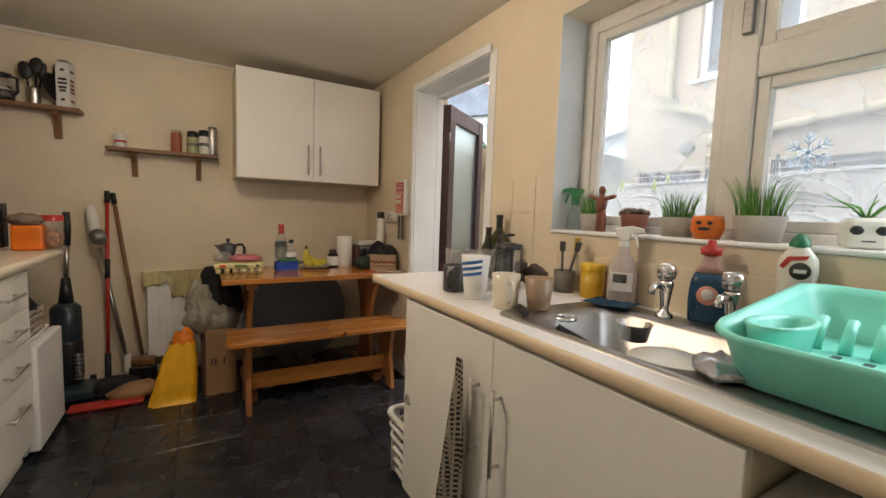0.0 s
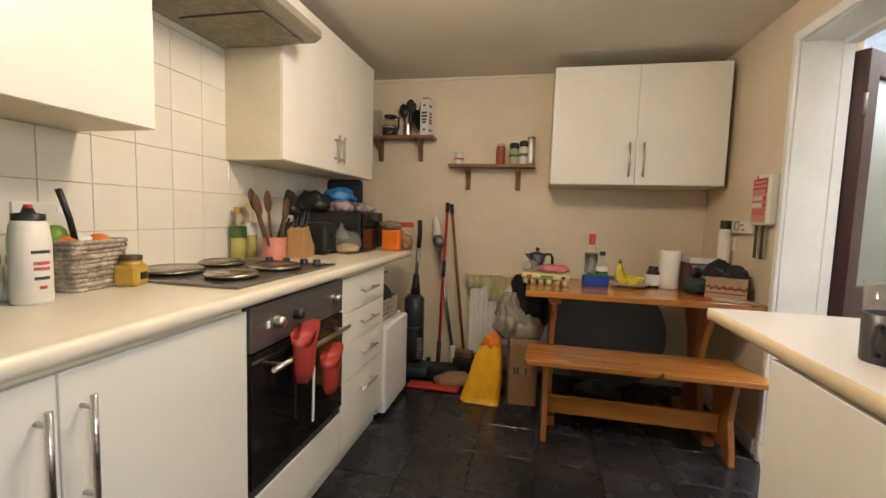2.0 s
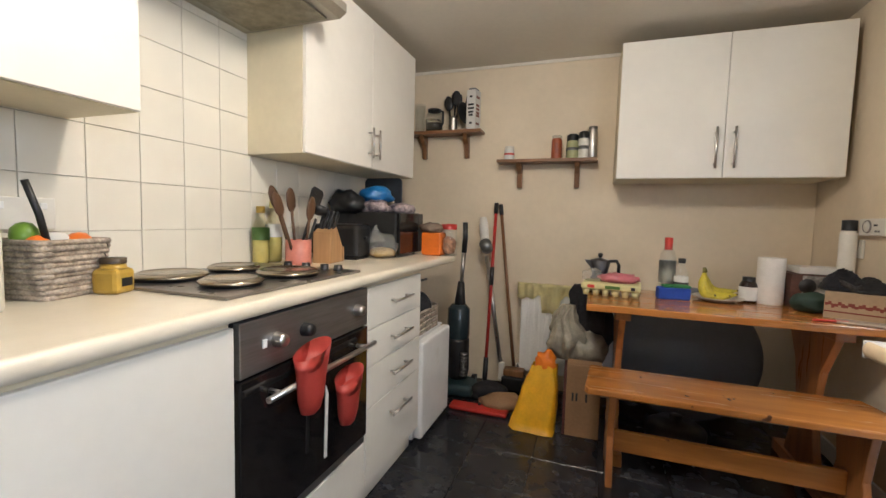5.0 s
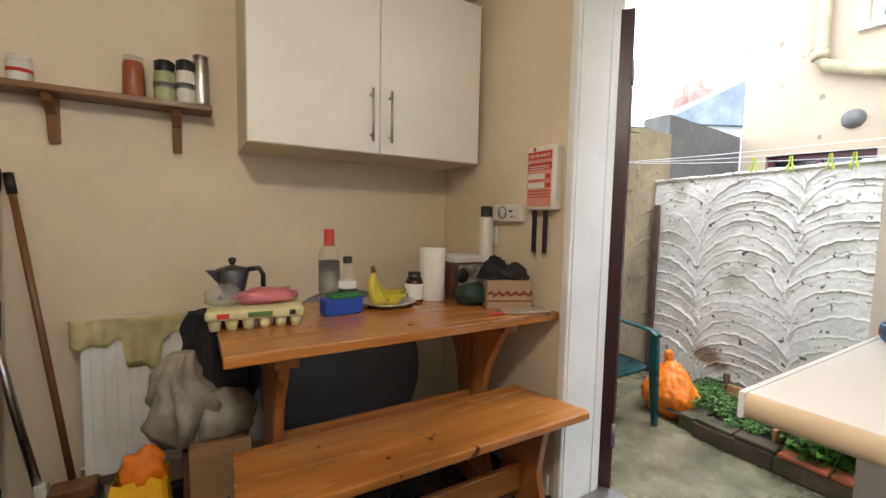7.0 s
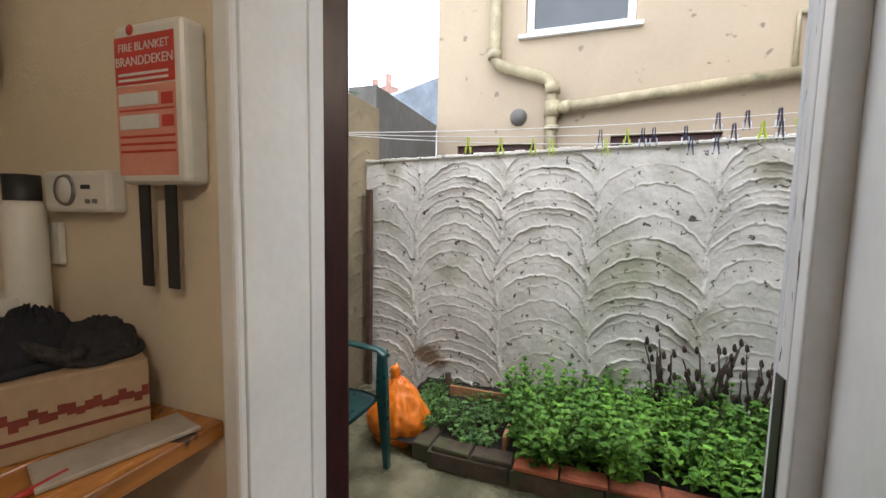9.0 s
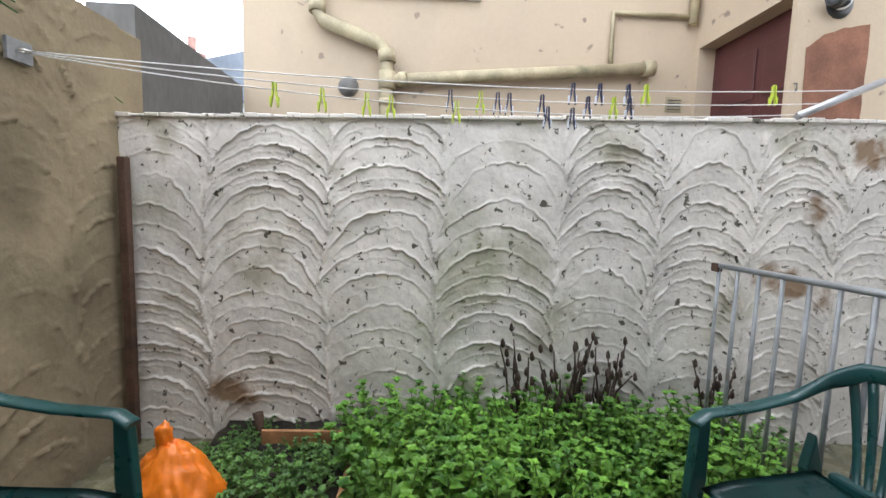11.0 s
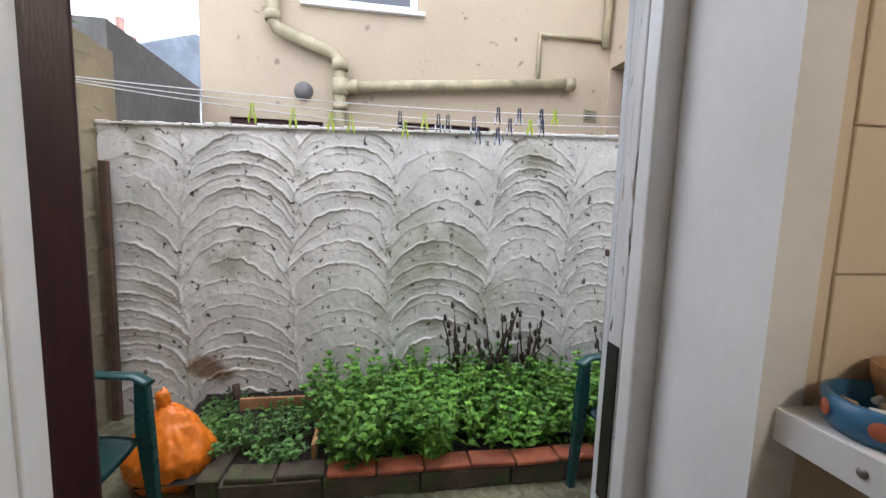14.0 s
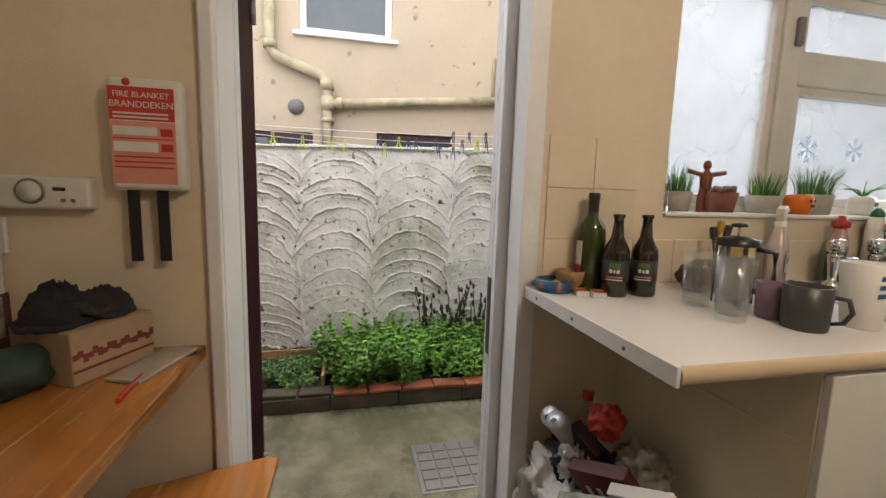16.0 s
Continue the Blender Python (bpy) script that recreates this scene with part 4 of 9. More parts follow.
for lo, hi in (((HX + 0.06, 1.80, 2.86), (HX + 0.13, 1.87, 4.05)), ((HX + 0.06, 2.71, 2.86), (HX + 0.13, 2.78, 4.05)), ((HX + 0.06, 1.87, 2.86), (HX + 0.13, 2.71, 2.93)), ((HX + 0.06, 1.87, 3.98), (HX + 0.13, 2.71, 4.05))):
    part("frame", shape(box, lo, hi, 0.006), M_UPVC, w)
part("sill", shape(box, (HX - 0.05, 1.74, 2.82), (HX + 0.10, 2.84, 2.858), 0.006), M_UPVC, w)
for y0, y1, z0, z1 in WIN[1:]:
    w = part("window", bms(), M_MAROON, house, "small dark maroon framed window")
    part("pane", shape(box, (HX + 0.10, y0, z0), (HX + 0.11, y1, z1)), M_DKGLASS, w)
    for lo, hi in (((HX + 0.05, y0, z1 - 0.06), (HX + 0.14, y1, z1)), ((HX + 0.05, y0, z0), (HX + 0.14, y0 + 0.05, z1 - 0.06)), ((HX + 0.05, y1 - 0.05, z0), (HX + 0.14, y1, z1 - 0.06)), ((HX + 0.06, (y0 + y1) / 2 - 0.02, z0), (HX + 0.13, (y0 + y1) / 2 + 0.02, z1 - 0.06))):
        part("frame", shape(box, lo, hi, 0.004), M_MAROON, w)
w = part("side_door", shape(box, (PX + 0.04, PY - 0.18, GZ), (4.92, PY - 0.14, 2.505), 0.004), M_MAROON, house, "maroon door in the recessed wall")
for x in (4.02, 4.44):
    for z in (1.55, 1.98):
        part("door_panel", shape(box, (x, PY - 0.139, z), (x + 0.34, PY - 0.128, z + 0.36), 0.006), M_MAROON, w)
M_PIPE = mat("cream_painted_iron_pipe", (0.42, 0.36, 0.23), 0.6, var=0.2, scale=6, fine=50, bump=0.3, bump_scale=60, stain=(0.16, 0.17, 0.10), stain_scale=4, stain_at=(0.58, 0.78))
px = HX - 0.075
part("soil_pipe", shape(tube, [(px, 3.06, 6.1), (px, 3.06, 2.66), (px, 3.02, 2.58), (px, 2.56, 2.42), (px, 2.50, 2.34), (px, 2.49, GZ)], 0.055, 16), M_PIPE, house, "cream painted soil pipe")
part("branch_pipe", shape(tube, [(px, 2.49, 2.13), (px, 1.6, 2.21), (px, 0.30, 2.32)], 0.050, 16), M_PIPE, house, "cream painted branch pipe")
for p, q, r in (((px, 2.50, 2.37), (px, 2.49, 2.27), 0.068), ((px, 2.49, 2.20), (px, 2.49, 2.06), 0.070), ((px, 2.40, 2.14), (px, 2.33, 2.147), 0.062), ((px, 0.36, 2.315), (px, 0.27, 2.323), 0.064), ((px, 3.06, 2.72), (px, 3.06, 2.64), 0.066), ((px, 2.49, 1.98), (px, 2.49, 1.93), 0.066)):
    part("pipe_collar", shape(tube, [p, q], r, 16), M_PIPE, house)
part("waste_pipe", shape(tube, [(HX - 0.03, 0.62, 2.33), (HX - 0.03, 0.62, 2.77), (HX - 0.03, -0.04, 2.77)], 0.022, 10), M_PIPE, house)
part("gutter_pipe", shape(tube, [(HX - 0.05, -0.05, 2.70), (HX - 0.06, -0.06, 3.3), (HX - 0.06, -0.06, 6.1)], 0.035, 10), M_PIPE, house)
part("vent_cap", shape(lathe, [(0, 0.07), (0.06, 0.06), (0.085, 0.0)], m=pose(HX, 2.82, 2.09, 0, -90, 0)), M_DARKP, house, "grey round vent cap")
# bare patch with a ragged outline where something was taken off the wall
rng = random.Random(23)
corners = [(-0.205, 2.165), (-0.30, 2.25), (-0.43, 2.295), (-0.598, 2.325), (-0.602, 2.10), (-0.597, 1.90), (-0.60, 1.72), (-0.40, 1.70), (-0.215, 1.71), (-0.21, 1.95)]
outline = []
for (ya, za), (yb, zb) in zip(corners, corners[1:] + corners[:1]):
    for k in range(4):
        outline.append((ya + (yb - ya) * k / 4 + rng.uniform(-0.004, 0.004), za + (zb - za) * k / 4 + rng.uniform(-0.004, 0.004)))
part("brown_patch", shape(prism, outline, PX - 0.006, PX - 0.001, 0), mat("bare_brown_render", (0.22, 0.10, 0.06), 0.9, var=0.25, scale=6, fine=60, bump=0.4, bump_scale=90), house, "bare brown patch")
wlp = part("wall_lamp", shape(lathe, [(0, 0.022), (0.055, 0.022), (0.078, 0.014), (0.088, 0)], m=pose(PX, -0.385, 2.435, 0, -90, 0)), M_BLACK, house, "black round wall lamp with a tilted head")
part("collar", shape(lathe, [(0.040, 0), (0.046, 0.004), (0.046, 0.022), (0.040, 0.026)], m=pose(PX - 0.030, -0.372, 2.432, 0, -90, -36)), M_UPVC, wlp)
part("lamp_head", shape(lathe, [(0.040, -0.03), (0.040, 0.05), (0.034, 0.06), (0.034, 0.066), (0.044, 0.074), (0.044, 0.15), (0.038, 0.155), (0.036, 0.13), (0, 0.13)], m=pose(PX - 0.020, -0.380, 2.434, 0, -94, -58)), M_BLACK, wlp)
air = part("wall_vent", shape(box, (HX - 0.008, -0.042, 1.99), (HX + 0.002, 0.105, 2.12), 0.004), M_PIPE, house, "small square wall vent")
for k in range(4):
    part("louvre", shape(box, (HX - 0.016, -0.025, 2.008 + 0.026 * k), (HX - 0.007, 0.088, 2.016 + 0.026 * k), 0.001), M_DARKP, air)
part("eye_hook", shape(tube, [(PX + 0.002, -0.150, 1.95), (PX - 0.02, -0.150, 1.945), (PX - 0.024, -0.150, 1.915), (PX - 0.012, -0.150, 1.895)], 0.006, 6), M_DARKP, house)
# black waste pipe by the back door
M_BPIPE = mat("black_downpipe_plastic", (0.012, 0.012, 0.013), 0.3, var=0.2, scale=8, fine=40)
dpipe = thing("downpipe", "black plastic downpipe beside the back door", "pipe")
part("pipe", shape(tube, [(1.662, 1.672, GZ), (1.662, 1.672, 3.2)], 0.034, 20), M_BPIPE, dpipe)
for z in (0.05, 1.95):
    part("collar", shape(lathe, [(0.0342, z), (0.039, z + 0.004), (0.039, z + 0.05), (0.0342, z + 0.054)], m=pose(1.662, 1.672, 0)), M_BPIPE, dpipe)
    part("bracket", shape(box, (PIER, 1.664, z + 0.01), (1.630, 1.680, z + 0.044), 0.002), M_BPIPE, dpipe)

# ---- small materials ----
def plain(name, c, rough=0.5, metal=0.0, var=0.1, scale=15, fine=80, **k):
    return mat(name, c, rough, metal, var=var, scale=scale, fine=fine, **k)


M_TIN = plain("galvanised_tin", (0.26, 0.27, 0.27), 0.42, 0.85, rough_var=0.1)
M_GREEN = plain("lime_green_plastic", (0.16, 0.30, 0.03), 0.4)
M_BLUEP = plain("blue_plastic_board", (0.06, 0.17, 0.34), 0.4)
M_CREAMP = plain("white_plastic", (0.74, 0.71, 0.64), 0.35, var=0.04)
M_REDP = plain("red_plastic", (0.45, 0.028, 0.02), 0.35)
M_REDPB = plain("brick_red_silicone", (0.40, 0.042, 0.030), 0.5)
M_WICKER = mat("grey_brown_wicker", (0.46, 0.38, 0.30), 0.8, var=0.4, scale=40, fine=160, bump=1.0, bump_scale=90)
M_HONEY = plain("yellow_jar_label", (0.50, 0.32, 0.05), 0.3)
M_OILB = thin_glass("oil_bottle_glass", (0.97, 0.95, 0.84))
M_OIL = plain("pale_cooking_oil", (0.62, 0.56, 0.22), 0.15)
M_CLEAR = thin_glass("clear_glass", (0.975, 0.985, 0.98), 0.14, 0.02, 0.03)
M_BROWNG = plain("dark_brown_beer_glass", (0.022, 0.014, 0.006), 0.05, spec=0.8)
M_GREENG = plain("dark_green_wine_glass", (0.040, 0.058, 0.010), 0.05, spec=0.8)
M_PINKC = plain("salmon_pink_ceramic", (0.56, 0.20, 0.15), 0.35)
M_SPOON = wood("brown_wooden_spoon", (0.055, 0.024, 0.010), (0.13, 0.062, 0.025), 2, 0.6, 0.0)
M_BLOCK = wood("pale_knife_block_wood", (0.36, 0.19, 0.075), (0.55, 0.32, 0.14), 2, 0.5, 0.05)
M_ORANGE = plain("orange_plastic", (0.75, 0.17, 0.012), 0.35)
M_ORBAG = plain("orange_carrier_bag", (0.80, 0.20, 0.010), 0.38, bump=0.6, bump_scale=35)
M_YBAG = plain("yellow_carrier_bag", (0.80, 0.42, 0.006), 0.42, bump=0.6, bump_scale=30)
M_CARD = mat("brown_cardboard", (0.32, 0.185, 0.09), 0.85, var=0.15, scale=4, fine=90, bump=0.3, bump_scale=120)
M_CARDP = mat("printed_brown_cardboard", (0.42, 0.29, 0.17), 0.75, var=0.15, scale=4, fine=60)
M_GREYBAG = plain("grey_beige_plastic_bag", (0.29, 0.26, 0.20), 0.5, var=0.2, bump=0.9, bump_scale=25)
M_BLACKBAG = plain("black_plastic_sack", (0.012, 0.012, 0.013), 0.32, bump=1.0, bump_scale=25)
M_DKCLOTH = plain("dark_charcoal_fabric", (0.018, 0.018, 0.022), 0.95, var=0.3, bump=0.8, bump_scale=180)
M_BLUEFILM = plain("blue_plastic_wrapper", (0.02, 0.16, 0.42), 0.3, bump=0.8, bump_scale=30)
M_PURPLE = plain("patterned_wrapper", (0.30, 0.26, 0.36), 0.35, var=0.7, scale=22, bump=0.8, bump_scale=40, color2=(0.62, 0.50, 0.50))
M_BREAD = plain("pale_bread", (0.60, 0.43, 0.20), 0.7, var=0.25)
M_FILM = thin_glass("clear_plastic_film", (0.93, 0.93, 0.91), 0.10, 0.15, 0.16)
M_TEAL = plain("teal_plastic", (0.020, 0.042, 0.048), 0.35)
M_YELLOW = plain("banana_yellow", (0.56, 0.46, 0.03), 0.5, var=0.18, stain=(0.30, 0.28, 0.04), stain_scale=18, stain_at=(0.62, 0.8))
M_PAPER = mat("white_paper_towel", (0.80, 0.77, 0.72), 0.95, var=0.04, scale=30, fine=160, bump=0.6, bump_scale=160)
M_PULP = mat("pale_yellow_egg_box", (0.62, 0.58, 0.30), 0.9, var=0.12, scale=30, fine=150, bump=0.5, bump_scale=180)
M_MINT = plain("mint_green_plastic", (0.23, 0.70, 0.57), 0.35, var=0.05, rough_var=0.1)
M_BLUECLOTH = plain("blue_dishcloth", (0.045, 0.13, 0.24), 0.95, var=0.2, bump=0.9, bump_scale=200)
M_MUGG = plain("dark_grey_stoneware", (0.045, 0.042, 0.040), 0.4)
M_MUGW = plain("cream_stoneware", (0.66, 0.58, 0.45), 0.3, var=0.06)
M_MUGB = plain("tan_stoneware", (0.36, 0.24, 0.15), 0.3, var=0.15)
M_STRIPE = plain("blue_print", (0.03, 0.12, 0.30), 0.4)
M_TERRA = plain("brown_plastic_pot", (0.20, 0.065, 0.040), 0.6)
M_GREYPOT = plain("grey_concrete_pot", (0.42, 0.38, 0.33), 0.8, var=0.1)
M_BLADE = plain("bright_green_grass_blade", (0.10, 0.27, 0.035), 0.5, var=0.35, random=0.1)
M_SUCC = plain("dull_purple_succulent", (0.20, 0.14, 0.10), 0.6, var=0.3)
M_SOIL = mat("dark_wet_soil", (0.022, 0.017, 0.012), 0.95, var=0.4, scale=30, fine=160, bump=1.0, bump_scale=70)
M_TEXTB = plain("printed_black", (0.02, 0.02, 0.02), 0.5)
M_LABEL = plain("white_paper_label", (0.72, 0.70, 0.66), 0.55, var=0.05)
M_GREENL = plain("green_label", (0.08, 0.16, 0.03), 0.5)
M_PRINTR = plain("printed_red", (0.55, 0.045, 0.030), 0.5, var=0.06)
M_PRINTP = plain("faded_red_print", (0.70, 0.30, 0.22), 0.5, var=0.06)
M_PINKGLASS = plain("purple_tinted_cup", (0.20, 0.12, 0.17), 0.2)


def pot_profile(r0, r1, h, wall=0.006):
    return [(0, 0), (r0, 0), (r1, h), (r1 - wall, h), (r0 - wall, wall + 0.002), (0, wall + 0.002)]


def bottle_profile(r, h, neck=0.014, shoulder=0.62, lip=0.003):
    return [(0, 0), (r * 0.94, 0), (r, 0.006), (r, h * shoulder), (r * 0.92, h * (shoulder + 0.06)), (neck * 1.3, h * (shoulder + 0.2)), (neck, h * 0.88), (neck, h * 0.955), (neck + lip, h * 0.96), (neck + lip, h), (0, h)]


def band(r, z0, z1):
    return [(r + 0.0008, z0), (r + 0.0008, z1), (r - 0.002, z1), (r - 0.002, z0), (r + 0.0008, z0)]


def bottle(name, label, at, r, h, glassm, neck=0.014, shoulder=0.62, cap=None, capm=None, bands=(), turn=0):
    b = thing(name, label, "bottle", at, turn)
    part("body", shape(lathe, bottle_profile(r, h, neck, shoulder)), glassm, b)
    if cap:
        part("cap", shape(lathe, [(neck + 0.005, h - cap), (neck + 0.006, h + 0.003), (0, h + 0.004)], seg=18), capm, b)
    for z0, z1, m in bands:
        part("label", shape(lathe, band(r, z0, z1), seg=28), m, b, "printed label band")
    return b


def mug(name, label, at, r, h, m, turn=0, taper=0.9, handle=True, category="mug"):
    b = thing(name, label, category, at, turn)
    part("cup", shape(lathe, [(0, 0), (r * taper * 0.96, 0), (r * taper, 0.004), (r, h), (r - 0.004, h + 0.001), (r * taper - 0.005, 0.008), (0, 0.008)], seg=28), m, b)
    if handle:
        part("handle", shape(tube, [(r * 0.95, 0, h * 0.8), (r + 0.022, 0, h * 0.78), (r + 0.03, 0, h * 0.5), (r + 0.018, 0, h * 0.25), (r * 0.92, 0, h * 0.2)], 0.005, 8), m, b)
    return b


def writing(text, size, m, parent, mtx, name="lettering"):
    cu = bpy.data.curves.new("text", "FONT")
    cu.body, cu.size, cu.extrude, cu.align_x, cu.align_y = text, size, 0.0004, "CENTER", "CENTER"
    tmp = new("tmp_text", cu)
    me = bpy.data.meshes.new_from_object(tmp.evaluated_get(bpy.context.evaluated_depsgraph_get()))
    bpy.data.objects.remove(tmp)
    me.transform(mtx)
    me.materials.append(m)
    ob = new(name, me)
    ob.parent = parent
    return ob


# ---- cooker-side worktop, south to north ----
for x, y, r, h in ((-1.225, 0.735, 0.078, 0.125), (-1.20, 0.56, 0.074, 0.115)):
    t = thing("storage_tin", "grey galvanised storage tin with lid", "tin", (x, y, WL), group="storage tins")
    part("can", shape(lathe, [(0, 0), (r, 0), (r + 0.002, 0.004), (r, 0.008), (r, h - 0.006), (r + 0.002, h)], seg=32), M_TIN, t)
    part("lid", shape(lathe, [(r + 0.004, h - 0.012), (r + 0.004, h + 0.012), (r * 0.75, h + 0.026), (0, h + 0.030)], seg=32), M_TIN, t)
    part("lid_handle", shape(tube, [(0.03 * math.cos(a), 0, h + 0.026 + 0.030 * math.sin(a)) for a in np.linspace(0, math.pi, 9)], 0.006, 8, pose(0, 0, 0, 0, 0, 40)), M_TIN, t)
lean = pose(XW + 0.012, 0, WL + 0.001, 0, 3.0, 0)
bm = bms()
ol = rrect(0.79, 1.062, 0.0, 0.362, 0.03, 24)
prism(bm, ol, 0.0, 0.012, 0, 0.003, lean)
cb = solo("chopping_board", bm, M_GREEN, "lime green plastic chopping board leaning on tiles", "chopping board")
part("hand_slot", shape(prism, rrect(0.865, 0.985, 0.312, 0.332, 0.009, 16), 0.0121, 0.0135, 0, 0, lean), M_LABEL, cb, "pale cut-out hand slot")
bm = bms()
prism(bm, rrect(0.80, 0.94, 0.0, 0.265, 0.015, 24), 0.016, 0.024, 0, 0.002, lean)
solo("chopping_board", bm, M_BLUEP, "blue plastic chopping board leaning behind coffee machine", "chopping board")
cm = thing("coffee_machine", "black compact coffee machine with front panel", "coffee machine", (-1.130, 0.892, WL), -4)
cm.scale = (0.72, 0.64, 1.0)
part("body", shape(box, (-0.10, -0.075, 0.0), (0.06, 0.075, 0.20), 0.008), M_BLACK, cm)
part("front_panel", shape(box, (0.061, -0.077, 0.0), (0.11, 0.077, 0.207), 0.010), M_BLACK, cm)
part("door_flap", shape(box, (0.1105, -0.062, 0.01), (0.114, 0.062, 0.115), 0.003), plain("satin_black_panel", (0.03, 0.03, 0.032), 0.25), cm)
part("bean_hopper", shape(box, (-0.095, -0.06, 0.201), (0.05, 0.06, 0.255), 0.008), M_BLACK, cm)
part("hopper_window", shape(box, (0.0505, -0.05, 0.208), (0.053, 0.05, 0.25), 0.002), plain("blue_grey_plastic", (0.08, 0.11, 0.15), 0.2), cm)
part("hopper_cap", shape(lathe, [(0, 0.026), (0.033, 0.024), (0.035, 0)], (-0.05, 0.0, 0.2555)), M_BLACK, cm)
part("badge", shape(prism, rrect(-0.03, 0.03, 0.178, 0.192, 0.006, 16), 0.1105, 0.1125, 0, 0), M_LABEL, cm, "plain silver badge")
for z in (0.125, 0.14, 0.155):
    for y in (-0.02, 0.0, 0.02):
        part("button", shape(lathe, [(0, 0.002), (0.004, 0.002), (0.005, 0)], m=pose(0.1105, y, z, 0, 90, 0), seg=10), M_STEELD, cm)
for y in (1.015, 1.045):
    j = thing("glass_shaker", "clear glass shaker with chrome top", "shaker", (-1.145 + (y - 1.015), y, WL), group="glass shakers")
    part("jar", shape(lathe, [(0, 0), (0.022, 0), (0.024, 0.005), (0.022, 0.085), (0.016, 0.095)], seg=18), M_CLEAR, j)
    part("inner_bag", shape(lathe, [(0, 0.004), (0.019, 0.004), (0.019, 0.045), (0, 0.045)], seg=14), M_LABEL, j)
    part("cap", shape(lathe, [(0.018, 0.093), (0.018, 0.112), (0.010, 0.122), (0, 0.123)], seg=18), M_CHROME, j)
sb = thing("squeeze_bottle", "white sauce bottle with dark cap and red print", "bottle", (-1.070, 1.047, WL), 20)
part("body", shape(lathe, [(0, 0), (0.037, 0), (0.040, 0.006), (0.040, 0.15), (0.036, 0.185), (0.030, 0.200), (0, 0.2)], seg=28), M_CREAMP, sb)
part("cap", shape(lathe, [(0.031, 0.198), (0.031, 0.214), (0.014, 0.217), (0.010, 0.228), (0, 0.229)], seg=20), M_BLACK, sb)
part("cap_tip", shape(lathe, [(0.010, 0.2285), (0.008, 0.236), (0, 0.237)], seg=14), M_REDP, sb)
for z, w, m in ((0.125, 0.5, M_TEXTB), (0.098, 0.42, M_PRINTR), (0.085, 0.42, M_PRINTR), (0.062, 0.4, M_TEXTB), (0.040, 0.2, M_PRINTR)):
    bm = bms()
    for i in range(10):
        a0, a1 = -0.4 + w * 2 * (i / 10 - 0.5), -0.4 + w * 2 * ((i + 0.8) / 10 - 0.5)
        q = [bm.verts.new((0.0406 * math.cos(a), 0.0406 * math.sin(a), zz)) for a, zz in ((a0, z - 0.004), (a1, z - 0.004), (a1, z + 0.004), (a0, z + 0.004))]
        bm.faces.new(q)
    part("print_bar", bm, m, sb)
bk = thing("wicker_basket", "grey wicker basket of vegetables and utensils", "basket", (-1.160, 1.224, WL), 12)
bk.scale = (1.12, 1.12, 1.10)
bm = bms()
for k in range(11):
    s = k / 10
    hw, hd, z = 0.062 + 0.016 * s, 0.055 + 0.014 * s, 0.006 + 0.118 * s
    pts = rrect(-hd, hd, -hw, hw, 0.02, 32)
    tube(bm, [(x + 0.003 * math.sin(i * 2.4 + k * 3.1), y, z) for i, (x, y) in enumerate(pts)] + [(pts[0][0], pts[0][1], z)], 0.0068, 6, caps=False)
part("weave", bm, M_WICKER, bk)
part("bottom", shape(box, (-0.055, -0.06, 0.0), (0.055, 0.06, 0.01), 0.002), M_WICKER, bk)
for nm, p, s, m, lb in (("pepper", (0.0, -0.035, 0.115), (0.035, 0.03, 0.03), M_ORANGE, "orange pepper"), ("lime", (-0.02, -0.045, 0.14), (0.03, 0.028, 0.035), M_GREEN, "green vegetable"), ("tomato", (0.01, 0.05, 0.125), (0.028, 0.028, 0.024), M_ORANGE, "orange tomato"), ("onion", (-0.01, 0.01, 0.12), (0.035, 0.035, 0.03), M_LABEL, "pale onion")):
    solo(nm, shape(lump, (0, 0, 0), s, 0.12, 3, 2), m, lb + " lying in the wicker basket", nm, (-1.160 + p[0], 1.224 + p[1], WL + p[2] + 0.008))
bm = bms()
tube(bm, [(0, 0, 0), (0.0, -0.02, 0.10), (0.0, -0.045, 0.18)], 0.008, 8)
box(bm, (-0.004, -0.01, -0.05), (0.004, 0.03, 0.02), 0.003)
solo("slotted_spoon", bm, M_BLACK, "black handled utensil standing in basket", "utensil", (-1.145, 1.212, WL + 0.10))
hj = thing("honey_jar", "small yellow mustard jar with dark lid", "jar", (-1.075, 1.308, WL), 20)
part("jar", shape(box, (-0.034, -0.034, 0), (0.034, 0.034, 0.066), 0.012), M_HONEY, hj)
part("neck", shape(lathe, [(0.03, 0.066), (0.026, 0.078), (0, 0.078)]), M_HONEY, hj)
part("lid", shape(lathe, [(0.029, 0.0785), (0.029, 0.092), (0, 0.093)]), plain("dark_brown_lid", (0.06, 0.04, 0.02), 0.4), hj)
part("label", shape(box, (0.0342, -0.018, 0.02), (0.0352, 0.018, 0.042)), M_TEXTB, hj)
# socket behind the basket
so = thing("wall_socket", "white double wall socket on the tiles", "socket", (XW + 0.008, 1.24, 1.155))
part("plate", shape(box, (0, -0.073, -0.043), (0.010, 0.073, 0.043), 0.003), M_CREAMP, so)
for y in (-0.045, 0.045):
    part("switch", shape(box, (0.0102, y - 0.008, 0.012), (0.014, y + 0.008, 0.030), 0.002), M_WHITE, so)
